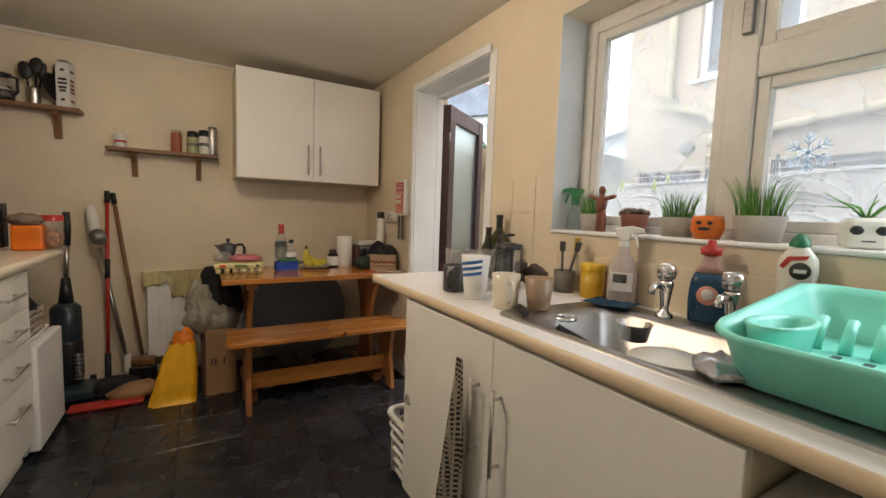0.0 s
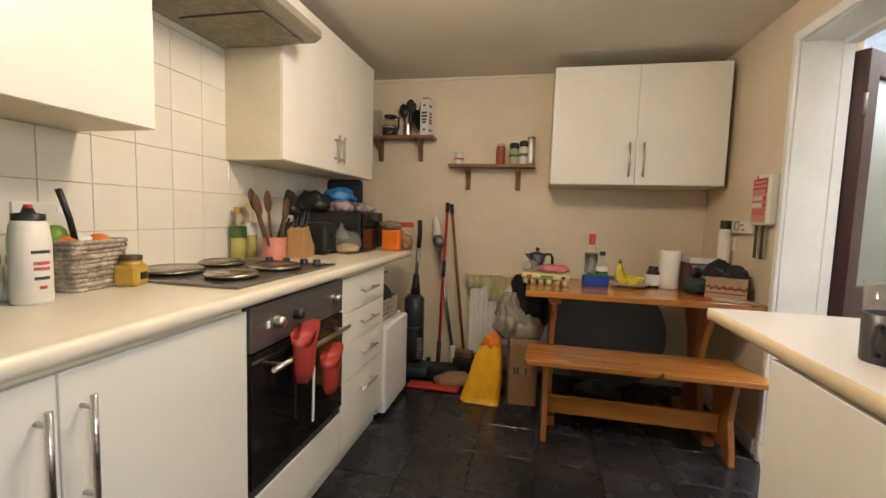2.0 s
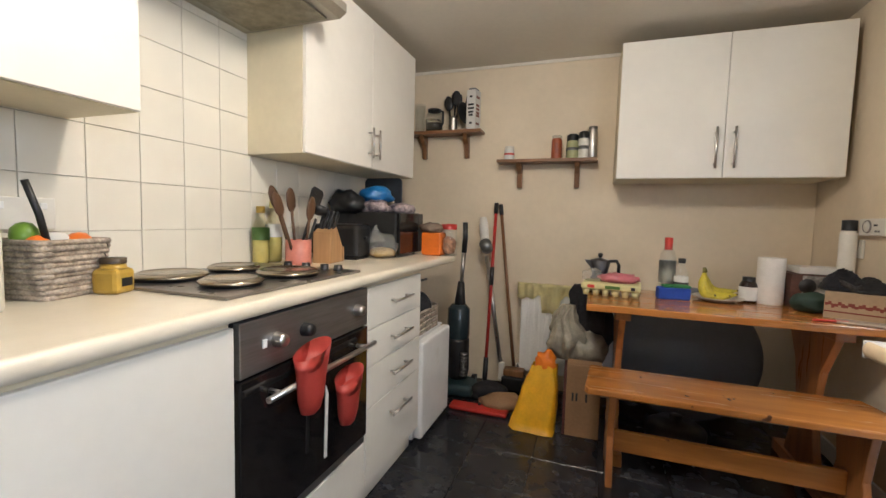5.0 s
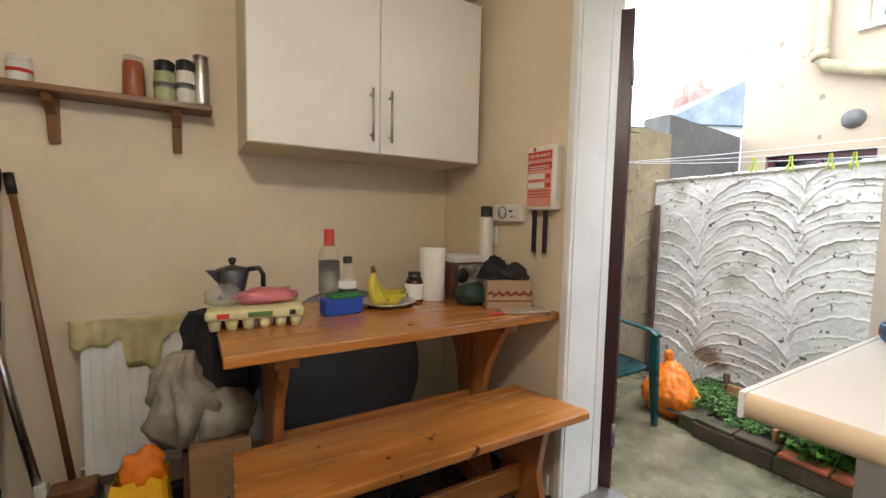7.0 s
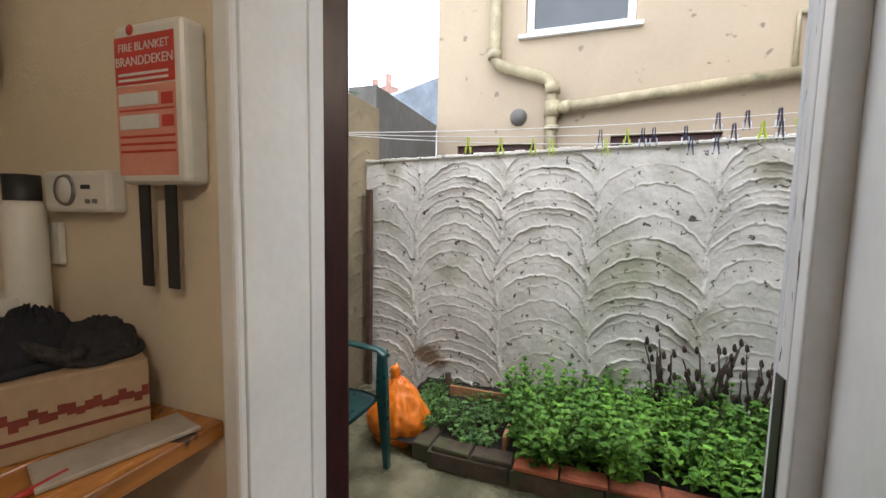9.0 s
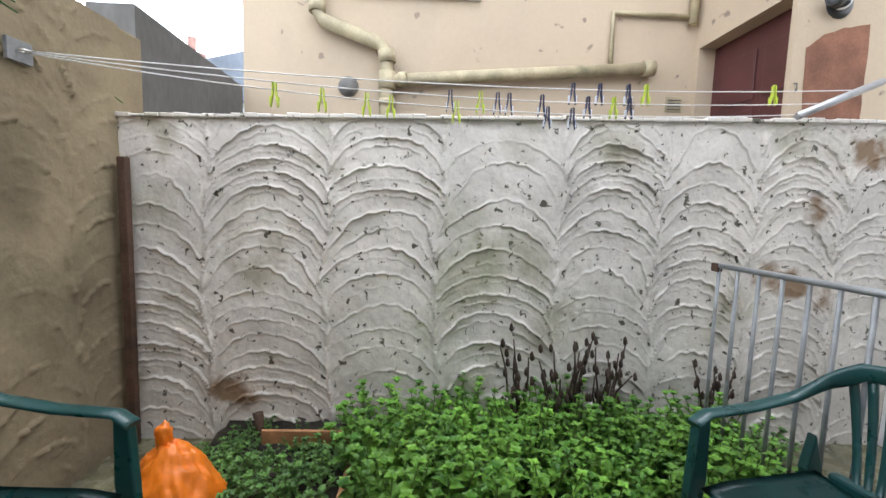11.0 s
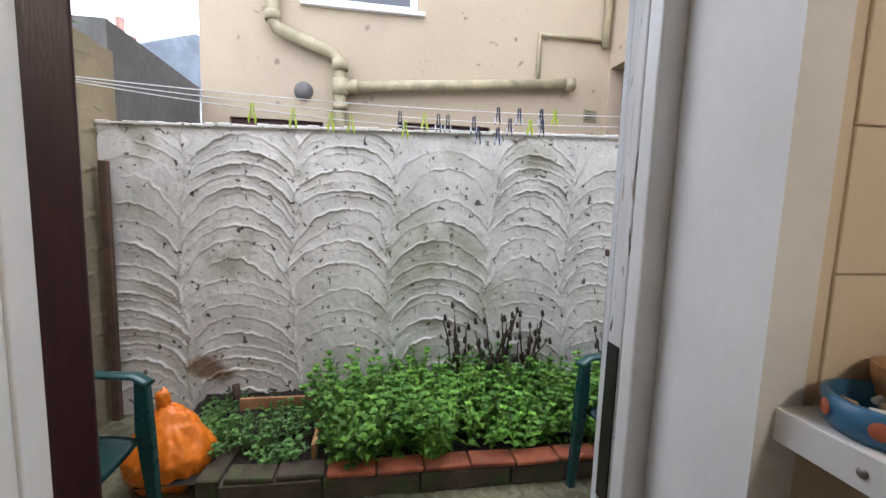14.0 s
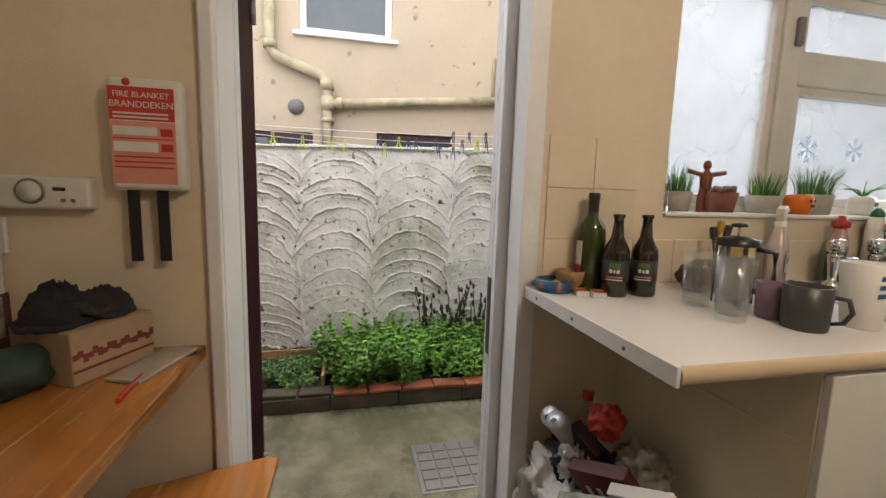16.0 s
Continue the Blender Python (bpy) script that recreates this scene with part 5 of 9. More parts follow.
# beyond the hob
for y, h in ((2.035, 0.245), (2.115, 0.27)):
    ob = thing("oil_bottle", "clear bottle of yellow cooking oil", "bottle", (-1.275, y, WL), group="cooking oil bottles")
    part("bottle", shape(lathe, bottle_profile(0.036, h, 0.015, 0.60), seg=20), M_OILB, ob)
    part("oil", shape(lathe, [(0, 0.003), (0.034, 0.003), (0.034, h * 0.42), (0, h * 0.42)], seg=20), M_OIL, ob)
    part("cap", shape(lathe, [(0.019, h - 0.025), (0.019, h + 0.004), (0, h + 0.005)], seg=16), M_HONEY if y < 2.1 else M_OIL, ob)
    part("label", shape(lathe, band(0.0362, h * 0.42, h * 0.64), seg=20), M_GREENL if y < 2.1 else M_LABEL, ob)
pp = thing("utensil_pot", "salmon pink ceramic utensil pot", "pot", (-1.115, 2.085, WL))
part("pot", shape(lathe, [(0, 0), (0.054, 0), (0.055, 0.004), (0.055, 0.108), (0.050, 0.109), (0.049, 0.01), (0, 0.01)], seg=32), M_PINKC, pp)
for i, (dx, dy, tx, ty, h, kind) in enumerate(((-0.02, -0.01, -6, 17, 0.33, 0), (0.01, -0.03, -4, 20, 0.30, 0), (0.02, 0.01, 6, -4, 0.27, 0), (-0.025, 0.02, 8, -16, 0.34, 1), (0.0, 0.03, 4, -22, 0.28, 2), (-0.01, 0.0, 0, 8, 0.31, 0))):
    m = pose(-1.115 + dx, 2.085 + dy, WL + 0.014, ty, tx, 0)
    bm = bms()
    tube(bm, [(0, 0, 0), (0, 0, h * 0.72)], 0.006, 8, m)
    if kind == 0:
        lump(bm, (0, 0, h * 0.86), (0.008, 0.030, 0.055), 0.05, 2, 2, m)
        solo("wooden_spoon", bm, M_SPOON, "brown wooden spoon in the pink pot", "utensil", group="utensils in the pot")
    elif kind == 1:
        prism(bm, [(-0.030, h * 0.72), (0.030, h * 0.72), (0.042, h * 0.80), (0.045, h * 0.96), (0.03, h), (-0.03, h), (-0.045, h * 0.96), (-0.042, h * 0.80)], -0.003, 0.003, 0, 0.001, m)
        for k in range(3):
            box(bm, (0.0031, -0.03, h * (0.80 + 0.06 * k)), (0.0045, 0.03, h * (0.815 + 0.06 * k)), 0, m)
        solo("spatula", bm, M_BLACK, "black slotted spatula in the pink pot", "utensil", group="utensils in the pot")
    else:
        lathe(bm, [(0, h * 0.78), (0.035, h * 0.82), (0.045, h * 0.92), (0.041, h * 0.92), (0, h * 0.80)], m=m)
        solo("ladle", bm, M_BLACK, "black plastic ladle in the pink pot", "utensil", group="utensils in the pot")
kb = thing("knife_block", "pale wooden knife block with black-handled knives", "knife block", (-1.065, 2.235, WL), 8)
part("block", shape(prism, [(-0.065, 0.0), (0.055, 0.0), (0.055, 0.075), (-0.005, 0.165), (-0.065, 0.140)], -0.045, 0.045, 0, 0.004), M_BLOCK, kb)
part("front_block", shape(box, (-0.046, 0.0555, 0.0), (0.046, 0.075, 0.07), 0.004), M_BLOCK, kb)
for i in range(5):
    x = -0.034 + 0.017 * i
    part("knife_handle", shape(box, (x - 0.006, -0.010, 0.0), (x + 0.006, 0.010, 0.10), 0.004, pose(0, -0.02 - 0.006 * (i % 2), 0.148, -28 - 3 * (i % 3), 0, 0)), M_BLACK, kb)
to = thing("toaster", "black plastic two-slot toaster on the worktop", "toaster", (-1.13, 2.44, WL), 6)
part("body", shape(box, (-0.13, -0.085, 0.012), (0.13, 0.085, 0.175), 0.022, None, 3), M_BLACK, to)
for y in (-0.03, 0.03):
    part("slot", shape(box, (-0.095, y - 0.012, 0.1755), (0.095, y + 0.012, 0.178), 0.001), M_STEELD, to)
part("lever", shape(box, (0.131, -0.015, 0.10), (0.15, 0.015, 0.115), 0.004), M_BLACK, to)
part("base", shape(box, (-0.12, -0.075, 0.0), (0.12, 0.075, 0.0115), 0.002), M_BLACK, to)
bb = thing("bread_bag", "clear plastic bag with bread rolls inside", "bread", (-0.955, 2.56, WL))
part("bread", shape(lump, (0, 0, 0.028), (0.075, 0.06, 0.028), 0.15, 4, 3, flat=0.05), M_BREAD, bb)
part("bag", shape(lump, (0, 0, 0.062), (0.088, 0.075, 0.066), 0.22, 7, 3, seed=3.0, flat=0.08), M_FILM, bb, "crumpled clear plastic bag")
part("bag_neck", shape(lathe, [(0.055, 0.085), (0.030, 0.125), (0.012, 0.155), (0.006, 0.175)], (-0.03, -0.02, 0), 14), M_FILM, bb)
mw = thing("microwave", "black microwave oven under wrappers and bags", "microwave", (-1.10, 2.775, WL))
part("case", shape(box, (-0.22, -0.165, 0.012), (0.20, 0.165, 0.245), 0.008), M_BLACK, mw)
part("door", shape(box, (0.201, -0.163, 0.016), (0.222, 0.09, 0.241), 0.005), M_BGLASS, mw)
part("control_panel", shape(box, (0.201, 0.093, 0.016), (0.220, 0.163, 0.241), 0.004), M_BLACK, mw)
for x in (-0.19, 0.17):
    for y in (-0.13, 0.13):
        part("foot", shape(lathe, [(0, 0), (0.014, 0), (0.014, 0.012)], (x, y, 0), 10), M_BLACK, mw)
for nm, p, s, m, sd, lb in (("food_packet", (-1.05, 2.66, 0.285), (0.09, 0.06, 0.045), M_PURPLE, 1.0, "crumpled patterned food packet on the microwave"), ("food_packet", (-0.96, 2.80, 0.28), (0.08, 0.10, 0.04), M_PURPLE, 5.0, "crumpled purple and white packet on the microwave"),
                            ("blue_packet", (-1.10, 2.74, 0.36), (0.10, 0.09, 0.05), M_BLUEFILM, 2.0, "bright blue plastic packet on top of packets"), ("carrier_bag", (-1.20, 2.60, 0.31), (0.10, 0.08, 0.075), M_BLACKBAG, 7.0, "dark crumpled carrier bag on the microwave"),
                            ("food_packet", (-1.13, 2.86, 0.30), (0.10, 0.06, 0.06), M_GREYBAG, 9.0, "grey crumpled packet on the microwave")):
    solo(nm, shape(lump, (0, 0, 0), s, 0.32, 8, 3, seed=sd, flat=0.25), m, lb, "packet", (p[0], p[1], WL + p[2] - 0.02))
solo("baking_tray", shape(prism, rrect(-0.12, 0.14, 0.0, 0.46, 0.03, 24), 0, 0.012, 1, 0.003), plain("dark_blue_grey_metal", (0.045, 0.055, 0.07), 0.35, 0.4), "dark grey baking tray standing behind the microwave", "tray", (-1.17, 2.945, WL + 0.001), 0)
ot = thing("orange_tub", "orange plastic tub with dark bag on top", "tub", (-0.79, 2.895, WL))
part("tub", shape(box, (-0.062, -0.05, 0.0), (0.062, 0.05, 0.135), 0.012), M_ORANGE, ot)
solo("dark_packet", shape(lump, (0, 0, 0), (0.075, 0.06, 0.035), 0.3, 8, 3, seed=4.0, flat=0.3), M_SUCC, "dark brown packet on the orange tub", "packet", (-0.80, 2.885, WL + 0.158))
pj = thing("snack_jar", "clear plastic snack jar with red lid", "jar", (-0.70, 2.91, WL))
part("jar", shape(lathe, [(0, 0), (0.045, 0), (0.048, 0.01), (0.048, 0.14), (0.042, 0.16)], seg=24), M_CLEAR, pj)
part("snacks", shape(lump, (0, 0, 0.06), (0.043, 0.043, 0.055), 0.12, 9, 3, flat=0.05), plain("brown_snacks", (0.45, 0.22, 0.12), 0.7, var=0.5, scale=40), pj)
part("lid", shape(lathe, [(0.046, 0.155), (0.046, 0.185), (0.0, 0.187)], seg=24), M_REDP, pj)
# oven gloves hanging on the oven rail
for y, z, s, sd in ((1.535, 0.722, 1.02, 0.0), (1.725, 0.592, 0.92, 3.0)):
    g = thing("oven_glove", "brick red silicone oven glove over the rail", "oven glove", (FX + 0.075, y, z), group="oven gloves")
    rows = []
    bm = bms()
    for zz, w, d in ((-0.105, 0.012, 0.012), (-0.095, 0.036, 0.02), (-0.06, 0.048, 0.026), (-0.01, 0.054, 0.028), (0.04, 0.060, 0.034), (0.075, 0.066, 0.040)):
        rows.append([bm.verts.new((d * math.sin(a) + 0.012, w * s * math.cos(a) + 0.012 * zz * 4, zz * s + 0.018 * math.cos(a) * (zz > 0.07))) for a in np.linspace(0, 2 * math.pi, 25)[:-1]])
    for a, b in zip(rows, rows[1:]):
        for i in range(24):
            bm.faces.new((a[i], a[(i + 1) % 24], b[(i + 1) % 24], b[i])).smooth = True
    bm.faces.new(rows[0])
    inner = [bm.verts.new((v.co.x * 0.8 + 0.002, v.co.y * 0.85, v.co.z - 0.05)) for v in rows[-1]]
    for i in range(24):
        bm.faces.new((rows[-1][i], rows[-1][(i + 1) % 24], inner[(i + 1) % 24], inner[i])).smooth = True
    bm.faces.new(inner)
    bmesh.ops.recalc_face_normals(bm, faces=list(bm.faces))
    part("glove", bm, M_REDPB, g)
solo("tea_towel", shape(prism, [(0.0, 0.0), (0.012, 0.0), (0.018, 0.20), (0.006, 0.23)], 0, 0.006, 0, 0.002), M_LABEL, "white cloth strip hanging on the oven rail", "cloth", (FX + 0.055, 1.635, 0.42))
# on the small fridge
fb = thing("storage_basket", "flat woven brown basket on the fridge", "basket", (-0.93, 2.70, 0.549))
bm = bms()
for k in range(8):
    pts = rrect(-0.20, 0.19, -0.16, 0.16, 0.03, 36)
    tube(bm, [(x + 0.004 * math.sin(i * 2.1 + k * 3.1), y, 0.008 + 0.016 * k) for i, (x, y) in enumerate(pts)] + [(pts[0][0], pts[0][1], 0.008 + 0.016 * k)], 0.0085, 6, caps=False)
part("weave", bm, M_WICKER, fb)
part("bottom", shape(box, (-0.19, -0.15, 0.0), (0.18, 0.15, 0.008)), M_WICKER, fb)
solo("folded_cloth", shape(lump, (0, 0, 0), (0.20, 0.16, 0.09), 0.25, 5, 3, seed=2.0, flat=0.4), M_DKCLOTH, "dark folded cloth heaped in the basket", "cloth", (-0.93, 2.70, 0.70))
bm = bms()
tube(bm, [(0, 0, 0), (0.06, 0.10, 0.02)], 0.007, 8)
lathe(bm, [(0, -0.03), (0.06, -0.025), (0.085, -0.005), (0.09, 0.0), (0.0, -0.015)], (-0.04, -0.06, 0.01))
solo("frying_pan", bm, M_STEELD, "dark steel pan resting on folded cloth", "pan", (-0.86, 2.72, 0.80))

# ---- cleaning tools in the corner ----
vc = thing("vacuum_cleaner", "black and teal upright vacuum cleaner", "vacuum cleaner", (-0.74, 3.26, 0.0), 5)
part("floor_head", shape(box, (-0.14, -0.15, 0.012), (0.14, 0.06, 0.085), 0.025, None, 3), M_TEAL, vc)
part("wheel", shape(tube, [(-0.13, 0.06, 0.05), (-0.10, 0.06, 0.05)], 0.05, 16), M_BLACK, vc)
part("wheel", shape(tube, [(0.10, 0.06, 0.05), (0.13, 0.06, 0.05)], 0.05, 16), M_BLACK, vc)
part("body", shape(lathe, [(0, 0.08), (0.070, 0.08), (0.080, 0.14), (0.078, 0.34), (0.074, 0.36), (0, 0.36)], (0, 0.03, 0), 24), M_BLACK, vc)
part("dust_cup", shape(lathe, [(0.074, 0.362), (0.078, 0.38), (0.076, 0.56), (0.05, 0.59), (0, 0.59)], (0, 0.03, 0), 24), plain("smoky_teal_plastic", (0.026, 0.040, 0.046), 0.2), vc, "smoky teal dust cup")
for k in range(7):
    part("hose_ring", shape(tube, [(0.06 + 0.02 * math.cos(a), -0.055 + 0.02 * math.sin(a), 0.13 + 0.024 * k) for a in np.linspace(0, 2 * math.pi, 13)], 0.006, 6, caps=False), M_STEELD, vc)
part("neck", shape(tube, [(0, 0.06, 0.58), (0.0, 0.08, 0.74)], 0.04, 14, r_end=0.022), M_BLACK, vc)
part("handle_tube", shape(tube, [(0, 0.08, 0.72), (0.01, 0.10, 0.96)], 0.014, 12), M_STEEL, vc)
part("grip", shape(tube, [(0.01, 0.10, 0.94), (0.015, 0.105, 1.05), (0.012, 0.10, 1.15)], 0.018, 12), M_BLACK, vc)
sv = thing("stick_vacuum", "white and grey cordless stick vacuum", "vacuum cleaner", (-0.62, 3.42, 0.0), 0)
part("tube", shape(tube, [(0.16, -0.02, 0.16), (0.02, 0.03, 0.92)], 0.014, 12), M_STEEL, sv)
part("body", shape(lathe, [(0, 0), (0.024, 0.0), (0.031, 0.05), (0.032, 0.20), (0.022, 0.25), (0, 0.255)], m=pose(0.01, 0.04, 0.94, 0, -6, 0)), M_CREAMP, sv)
part("dust_bin", shape(lathe, [(0, -0.02), (0.04, -0.015), (0.042, 0.06), (0, 0.065)], m=pose(0.035, -0.03, 0.98, 60, 0, 0)), M_TIN, sv)
part("end_nozzle", shape(box, (0.145, -0.035, 0.06), (0.185, -0.005, 0.19), 0.008), M_CREAMP, sv)
for i, (a, b, m, lb, gm) in enumerate((((-0.55, 3.30, 0.03), (-0.555, 3.515, 1.28), M_REDP, "red pole mop leaning on the wall", M_BLACK), ((-0.36, 3.42, 0.04), (-0.525, 3.525, 1.27), M_SHELFV, "brown wooden broom leaning on the wall", M_BLACK))):
    a, b = Vector(a), Vector(b)
    br = thing("mop" if i == 0 else "broom", lb, "mop" if i == 0 else "broom")
    part("pole", shape(tube, [a + (b - a) * 0.10, b], 0.0115, 12), m, br)
    part("grip", shape(tube, [a + (b - a) * 0.95, b + (b - a) * 0.01], 0.015, 12), gm, br)
    if i == 0:
        part("collar", shape(tube, [a + (b - a) * 0.55, a + (b - a) * 0.65], 0.015, 12), M_BLACK, br)
        part("lower_sleeve", shape(tube, [a + (b - a) * 0.02, a + (b - a) * 0.16], 0.017, 12), M_BLACK, br)
        part("mop_pad", shape(box, (-0.69, 2.955, 0.002), (-0.33, 3.05, 0.03), 0.012), M_REDP, br, "flat red mop pad")
        part("pad_arm", shape(tube, [a, (-0.51, 3.02, 0.03)], 0.010, 8), M_BLACK, br)
    else:
        part("head", shape(box, (-0.44, 3.38, 0.10), (-0.30, 3.46, 0.15), 0.01), M_SHELFV, br)
        part("bristles", shape(box, (-0.45, 3.37, 0.004), (-0.29, 3.47, 0.10), 0.012), M_BLACK, br)
solo("crumpled_paper_bag", shape(lump, (0, 0, 0), (0.15, 0.09, 0.055), 0.3, 7, 3, seed=6.0, flat=0.3), M_CARD, "crumpled brown paper on the floor", "paper", (-0.37, 3.10, 0.04), 20)
solo("floor_cloth", shape(lump, (0, 0, 0), (0.13, 0.09, 0.06), 0.3, 5, 3, seed=8.0, flat=0.3), M_DKCLOTH, "dark cloth heap on the floor", "cloth", (-0.50, 3.22, 0.042), 10)

def drape(bm, h, r0, r1, folds, seed):
    """Hanging cloth or film: gathered at the top, spread below, with vertical folds and a ragged foot."""
    n, rows = 64, []
    for k in range(25):
        s = k / 24
        ring = []
        for i in range(n):
            a = 2 * math.pi * i / n
            d = Vector((math.cos(a) * 1.3, math.sin(a) * 1.3, s * 2.2 + seed))
            r = (r0 + (r1 - r0) * math.sin(min(1.0, s * 1.25) * math.pi / 2)) * (1 - 0.45 * max(0, s - 0.8) / 0.2)
            r *= 1 + (0.10 + 0.20 * s) * math.sin(folds * a + 2.5 * noise.noise(d)) + 0.38 * noise.noise(d * 1.6) + 0.16 * noise.noise(d * 4.5)
            ring.append(bm.verts.new((r * math.cos(a) + 0.03 * noise.noise((s * 2, seed, 1)), 0.75 * r * math.sin(a), -h * s * (1 + 0.10 * noise.noise((a * 2, seed, 4)) * s))))
        rows.append(ring)
    for a, b in zip(rows, rows[1:]):
        for i in range(n):
            bm.faces.new((a[i], a[(i + 1) % n], b[(i + 1) % n], b[i])).smooth = True
    bm.faces.new(rows[0])
    bm.faces.new(rows[-1])
    bmesh.ops.recalc_face_normals(bm, faces=list(bm.faces))


# ---- yellow bag, boxes, bags by the table ----
yb = thing("carrier_bag", "bright yellow carrier bag standing on the floor", "bag", (-0.175, 2.92, 0.0), -4)
bm = bms()
rings = []
for k in range(9):
    s = k / 8
    w, d = 0.125 - 0.055 * s ** 1.3, 0.075 - 0.035 * s
    rings.append([bm.verts.new((w * math.copysign(abs(math.cos(a)) ** 0.45, math.cos(a)) + 0.05 * s + 0.012 * noise.noise((a * 2, s * 4, 1)), d * math.copysign(abs(math.sin(a)) ** 0.45, math.sin(a)) + 0.05 * s + 0.014 * noise.noise((a * 2, s * 5, 9)), 0.001 + 0.36 * s + 0.02 * noise.noise((a * 3, s, 4)) * s)) for a in np.linspace(0, 2 * math.pi, 33)[:-1]])
for a, b in zip(rings, rings[1:]):
    for i in range(32):
        bm.faces.new((a[i], a[(i + 1) % 32], b[(i + 1) % 32], b[i])).smooth = True
bm.faces.new(rings[0])
part("bag", bm, M_YBAG, yb)
part("inner_bag", shape(lump, (0.055, 0.05, 0.37), (0.06, 0.04, 0.07), 0.35, 7, 3, seed=2.2), M_ORBAG, yb, "crumpled orange bag inside")
cx = thing("cardboard_box", "tall brown cardboard box by the bench", "box", (0.065, 2.96, 0.0), 2)
part("box", shape(box, (-0.065, -0.05, 0.0), (0.11, 0.28, 0.40), 0.003), M_CARD, cx)
for x in (-0.035, -0.015, 0.035):
    part("print_bar", shape(box, (x, -0.0515, 0.20), (x + 0.010, -0.0503, 0.245)), M_TEXTB, cx)
part("flap", shape(box, (-0.065, -0.05, 0.40), (0.11, -0.046, 0.43), 0.001, pose(0, 0, 0, 0, 0, 0)), M_CARD, cx)
part("side_fold", shape(box, (-0.080, -0.045, 0.0), (-0.066, 0.27, 0.36), 0.002), plain("dark_maroon_card", (0.10, 0.03, 0.025), 0.8), cx)
solo("plastic_bag", shape(drape, 0.31, 0.032, 0.095, 7, 11.0), M_GREYBAG, "grey crumpled plastic bag hanging by the radiator", "bag", (-0.01, 3.05, 0.70))
solo("jacket", shape(drape, 0.42, 0.075, 0.135, 6, 15.0), M_DKCLOTH, "black jacket hanging beside the table", "jacket", (0.09, 3.19, 0.80))
solo("waste_bag", shape(lump, (0, 0, 0), (0.10, 0.07, 0.10), 0.35, 7, 3, seed=19.0), M_GREYBAG, "pale crumpled plastic on the cardboard box", "bag", (0.10, 3.05, 0.455))
bm = bms()
nx, ny = 40, 10
for sgn, z1 in ((0, 0.12),):
    g = [[bm.verts.new((-0.37 + 0.52 * i / nx, 3.442 - 0.012 * abs(math.sin(i * 0.9)) - 0.01 * noise.noise((i * 0.3, j * 0.3, 2)) + (0.05 * max(0, (j - 7) / 3)), 0.752 - 0.012 * (j > 7) - (0.10 + 0.05 * noise.noise((i * 0.22, 0, 5)) + 0.10 * (12 < i < 22)) * max(0, (7 - j)) / 7)) for i in range(nx + 1)] for j in range(ny + 1)]
    for j in range(ny):
        for i in range(nx):
            bm.faces.new((g[j][i], g[j][i + 1], g[j + 1][i + 1], g[j + 1][i])).smooth = True
bmesh.ops.solidify(bm, geom=list(bm.faces), thickness=0.006)
solo("yellow_cloth", bm, M_YCLOTH, "yellow cloths draped along the radiator top", "cloth")
solo("floor_pan", shape(lathe, [(0, 0), (0.12, 0), (0.14, 0.03), (0.145, 0.12), (0.10, 0.15), (0.03, 0.16), (0.03, 0.185), (0, 0.19)], seg=28), M_BLACK, "black round pan with lid under the table", "pan", (0.55, 2.98, 0.0))
rt = thing("round_tabletop", "dark grey round tabletop leaning on the wall", "tabletop", (0.66, 3.36, 0.0))
lean = pose(0, 0, 0.005, 90 - 11, 0, 0) @ pose(0, 0.40, 0)
part("top", shape(lathe, [(0, 0), (0.385, 0), (0.392, 0.004), (0.392, 0.024), (0.385, 0.028), (0, 0.028)], m=lean, seg=64), mat("dull_blue_grey_laminate", (0.155, 0.165, 0.185), 0.45, var=0.10, scale=3, fine=60, rough_var=0.08), rt)
part("rim", shape(lathe, [(0.3925, 0.003), (0.398, 0.006), (0.398, 0.022), (0.3925, 0.025)], m=lean, seg=64), M_GREYBACK, rt, "grey plastic rim")

# ---- on the table ----
eg = thing("egg_tray", "pale yellow cardboard egg tray with packets", "egg box", (0.205, 2.985, TZ), -6)
part("lid", shape(box, (-0.145, -0.10, 0.034), (0.145, 0.10, 0.066), 0.010), M_PULP, eg)
for i in range(6):
    for j in range(2):
        part("cup", shape(lathe, [(0, 0), (0.014, 0), (0.021, 0.034), (0, 0.034)], (-0.12 + i * 0.048, -0.07 + j * 0.14, 0.0), 10), M_PULP, eg)
for x, w, m in ((-0.09, 0.022, M_PRINTR), (0.02, 0.045, M_GREENL), (0.11, 0.012, M_TEXTB)):
    part("print_bar", shape(box, (x - w, -0.1012, 0.042), (x + w * 0.6, -0.1004, 0.058)), m, eg)
solo("food_packet", shape(lump, (0, 0, 0), (0.10, 0.06, 0.03), 0.3, 8, 3, seed=21.0, flat=0.3), plain("pink_packaging", (0.55, 0.16, 0.19), 0.3, bump=0.8), "pink crumpled packet on the egg tray", "packet", (0.24, 2.99, TZ + 0.087))
solo("plastic_punnet", shape(lump, (0, 0, 0), (0.055, 0.05, 0.04), 0.3, 8, 3, seed=25.0, flat=0.3), M_FILM, "clear crumpled plastic on the egg tray", "packet", (0.11, 2.99, TZ + 0.095))
mk = thing("moka_pot", "dark aluminium moka coffee pot", "coffee pot", (0.145, 3.13, TZ))
M_MOKA = plain("dull_dark_aluminium", (0.10, 0.095, 0.10), 0.35, 0.8)
part("boiler", shape(lathe, [(0, 0), (0.055, 0), (0.050, 0.07), (0.046, 0.075)], seg=8), M_MOKA, mk)
part("jug", shape(lathe, [(0.040, 0.076), (0.040, 0.085), (0.058, 0.165), (0.05, 0.172), (0, 0.185)], seg=8), M_MOKA, mk)
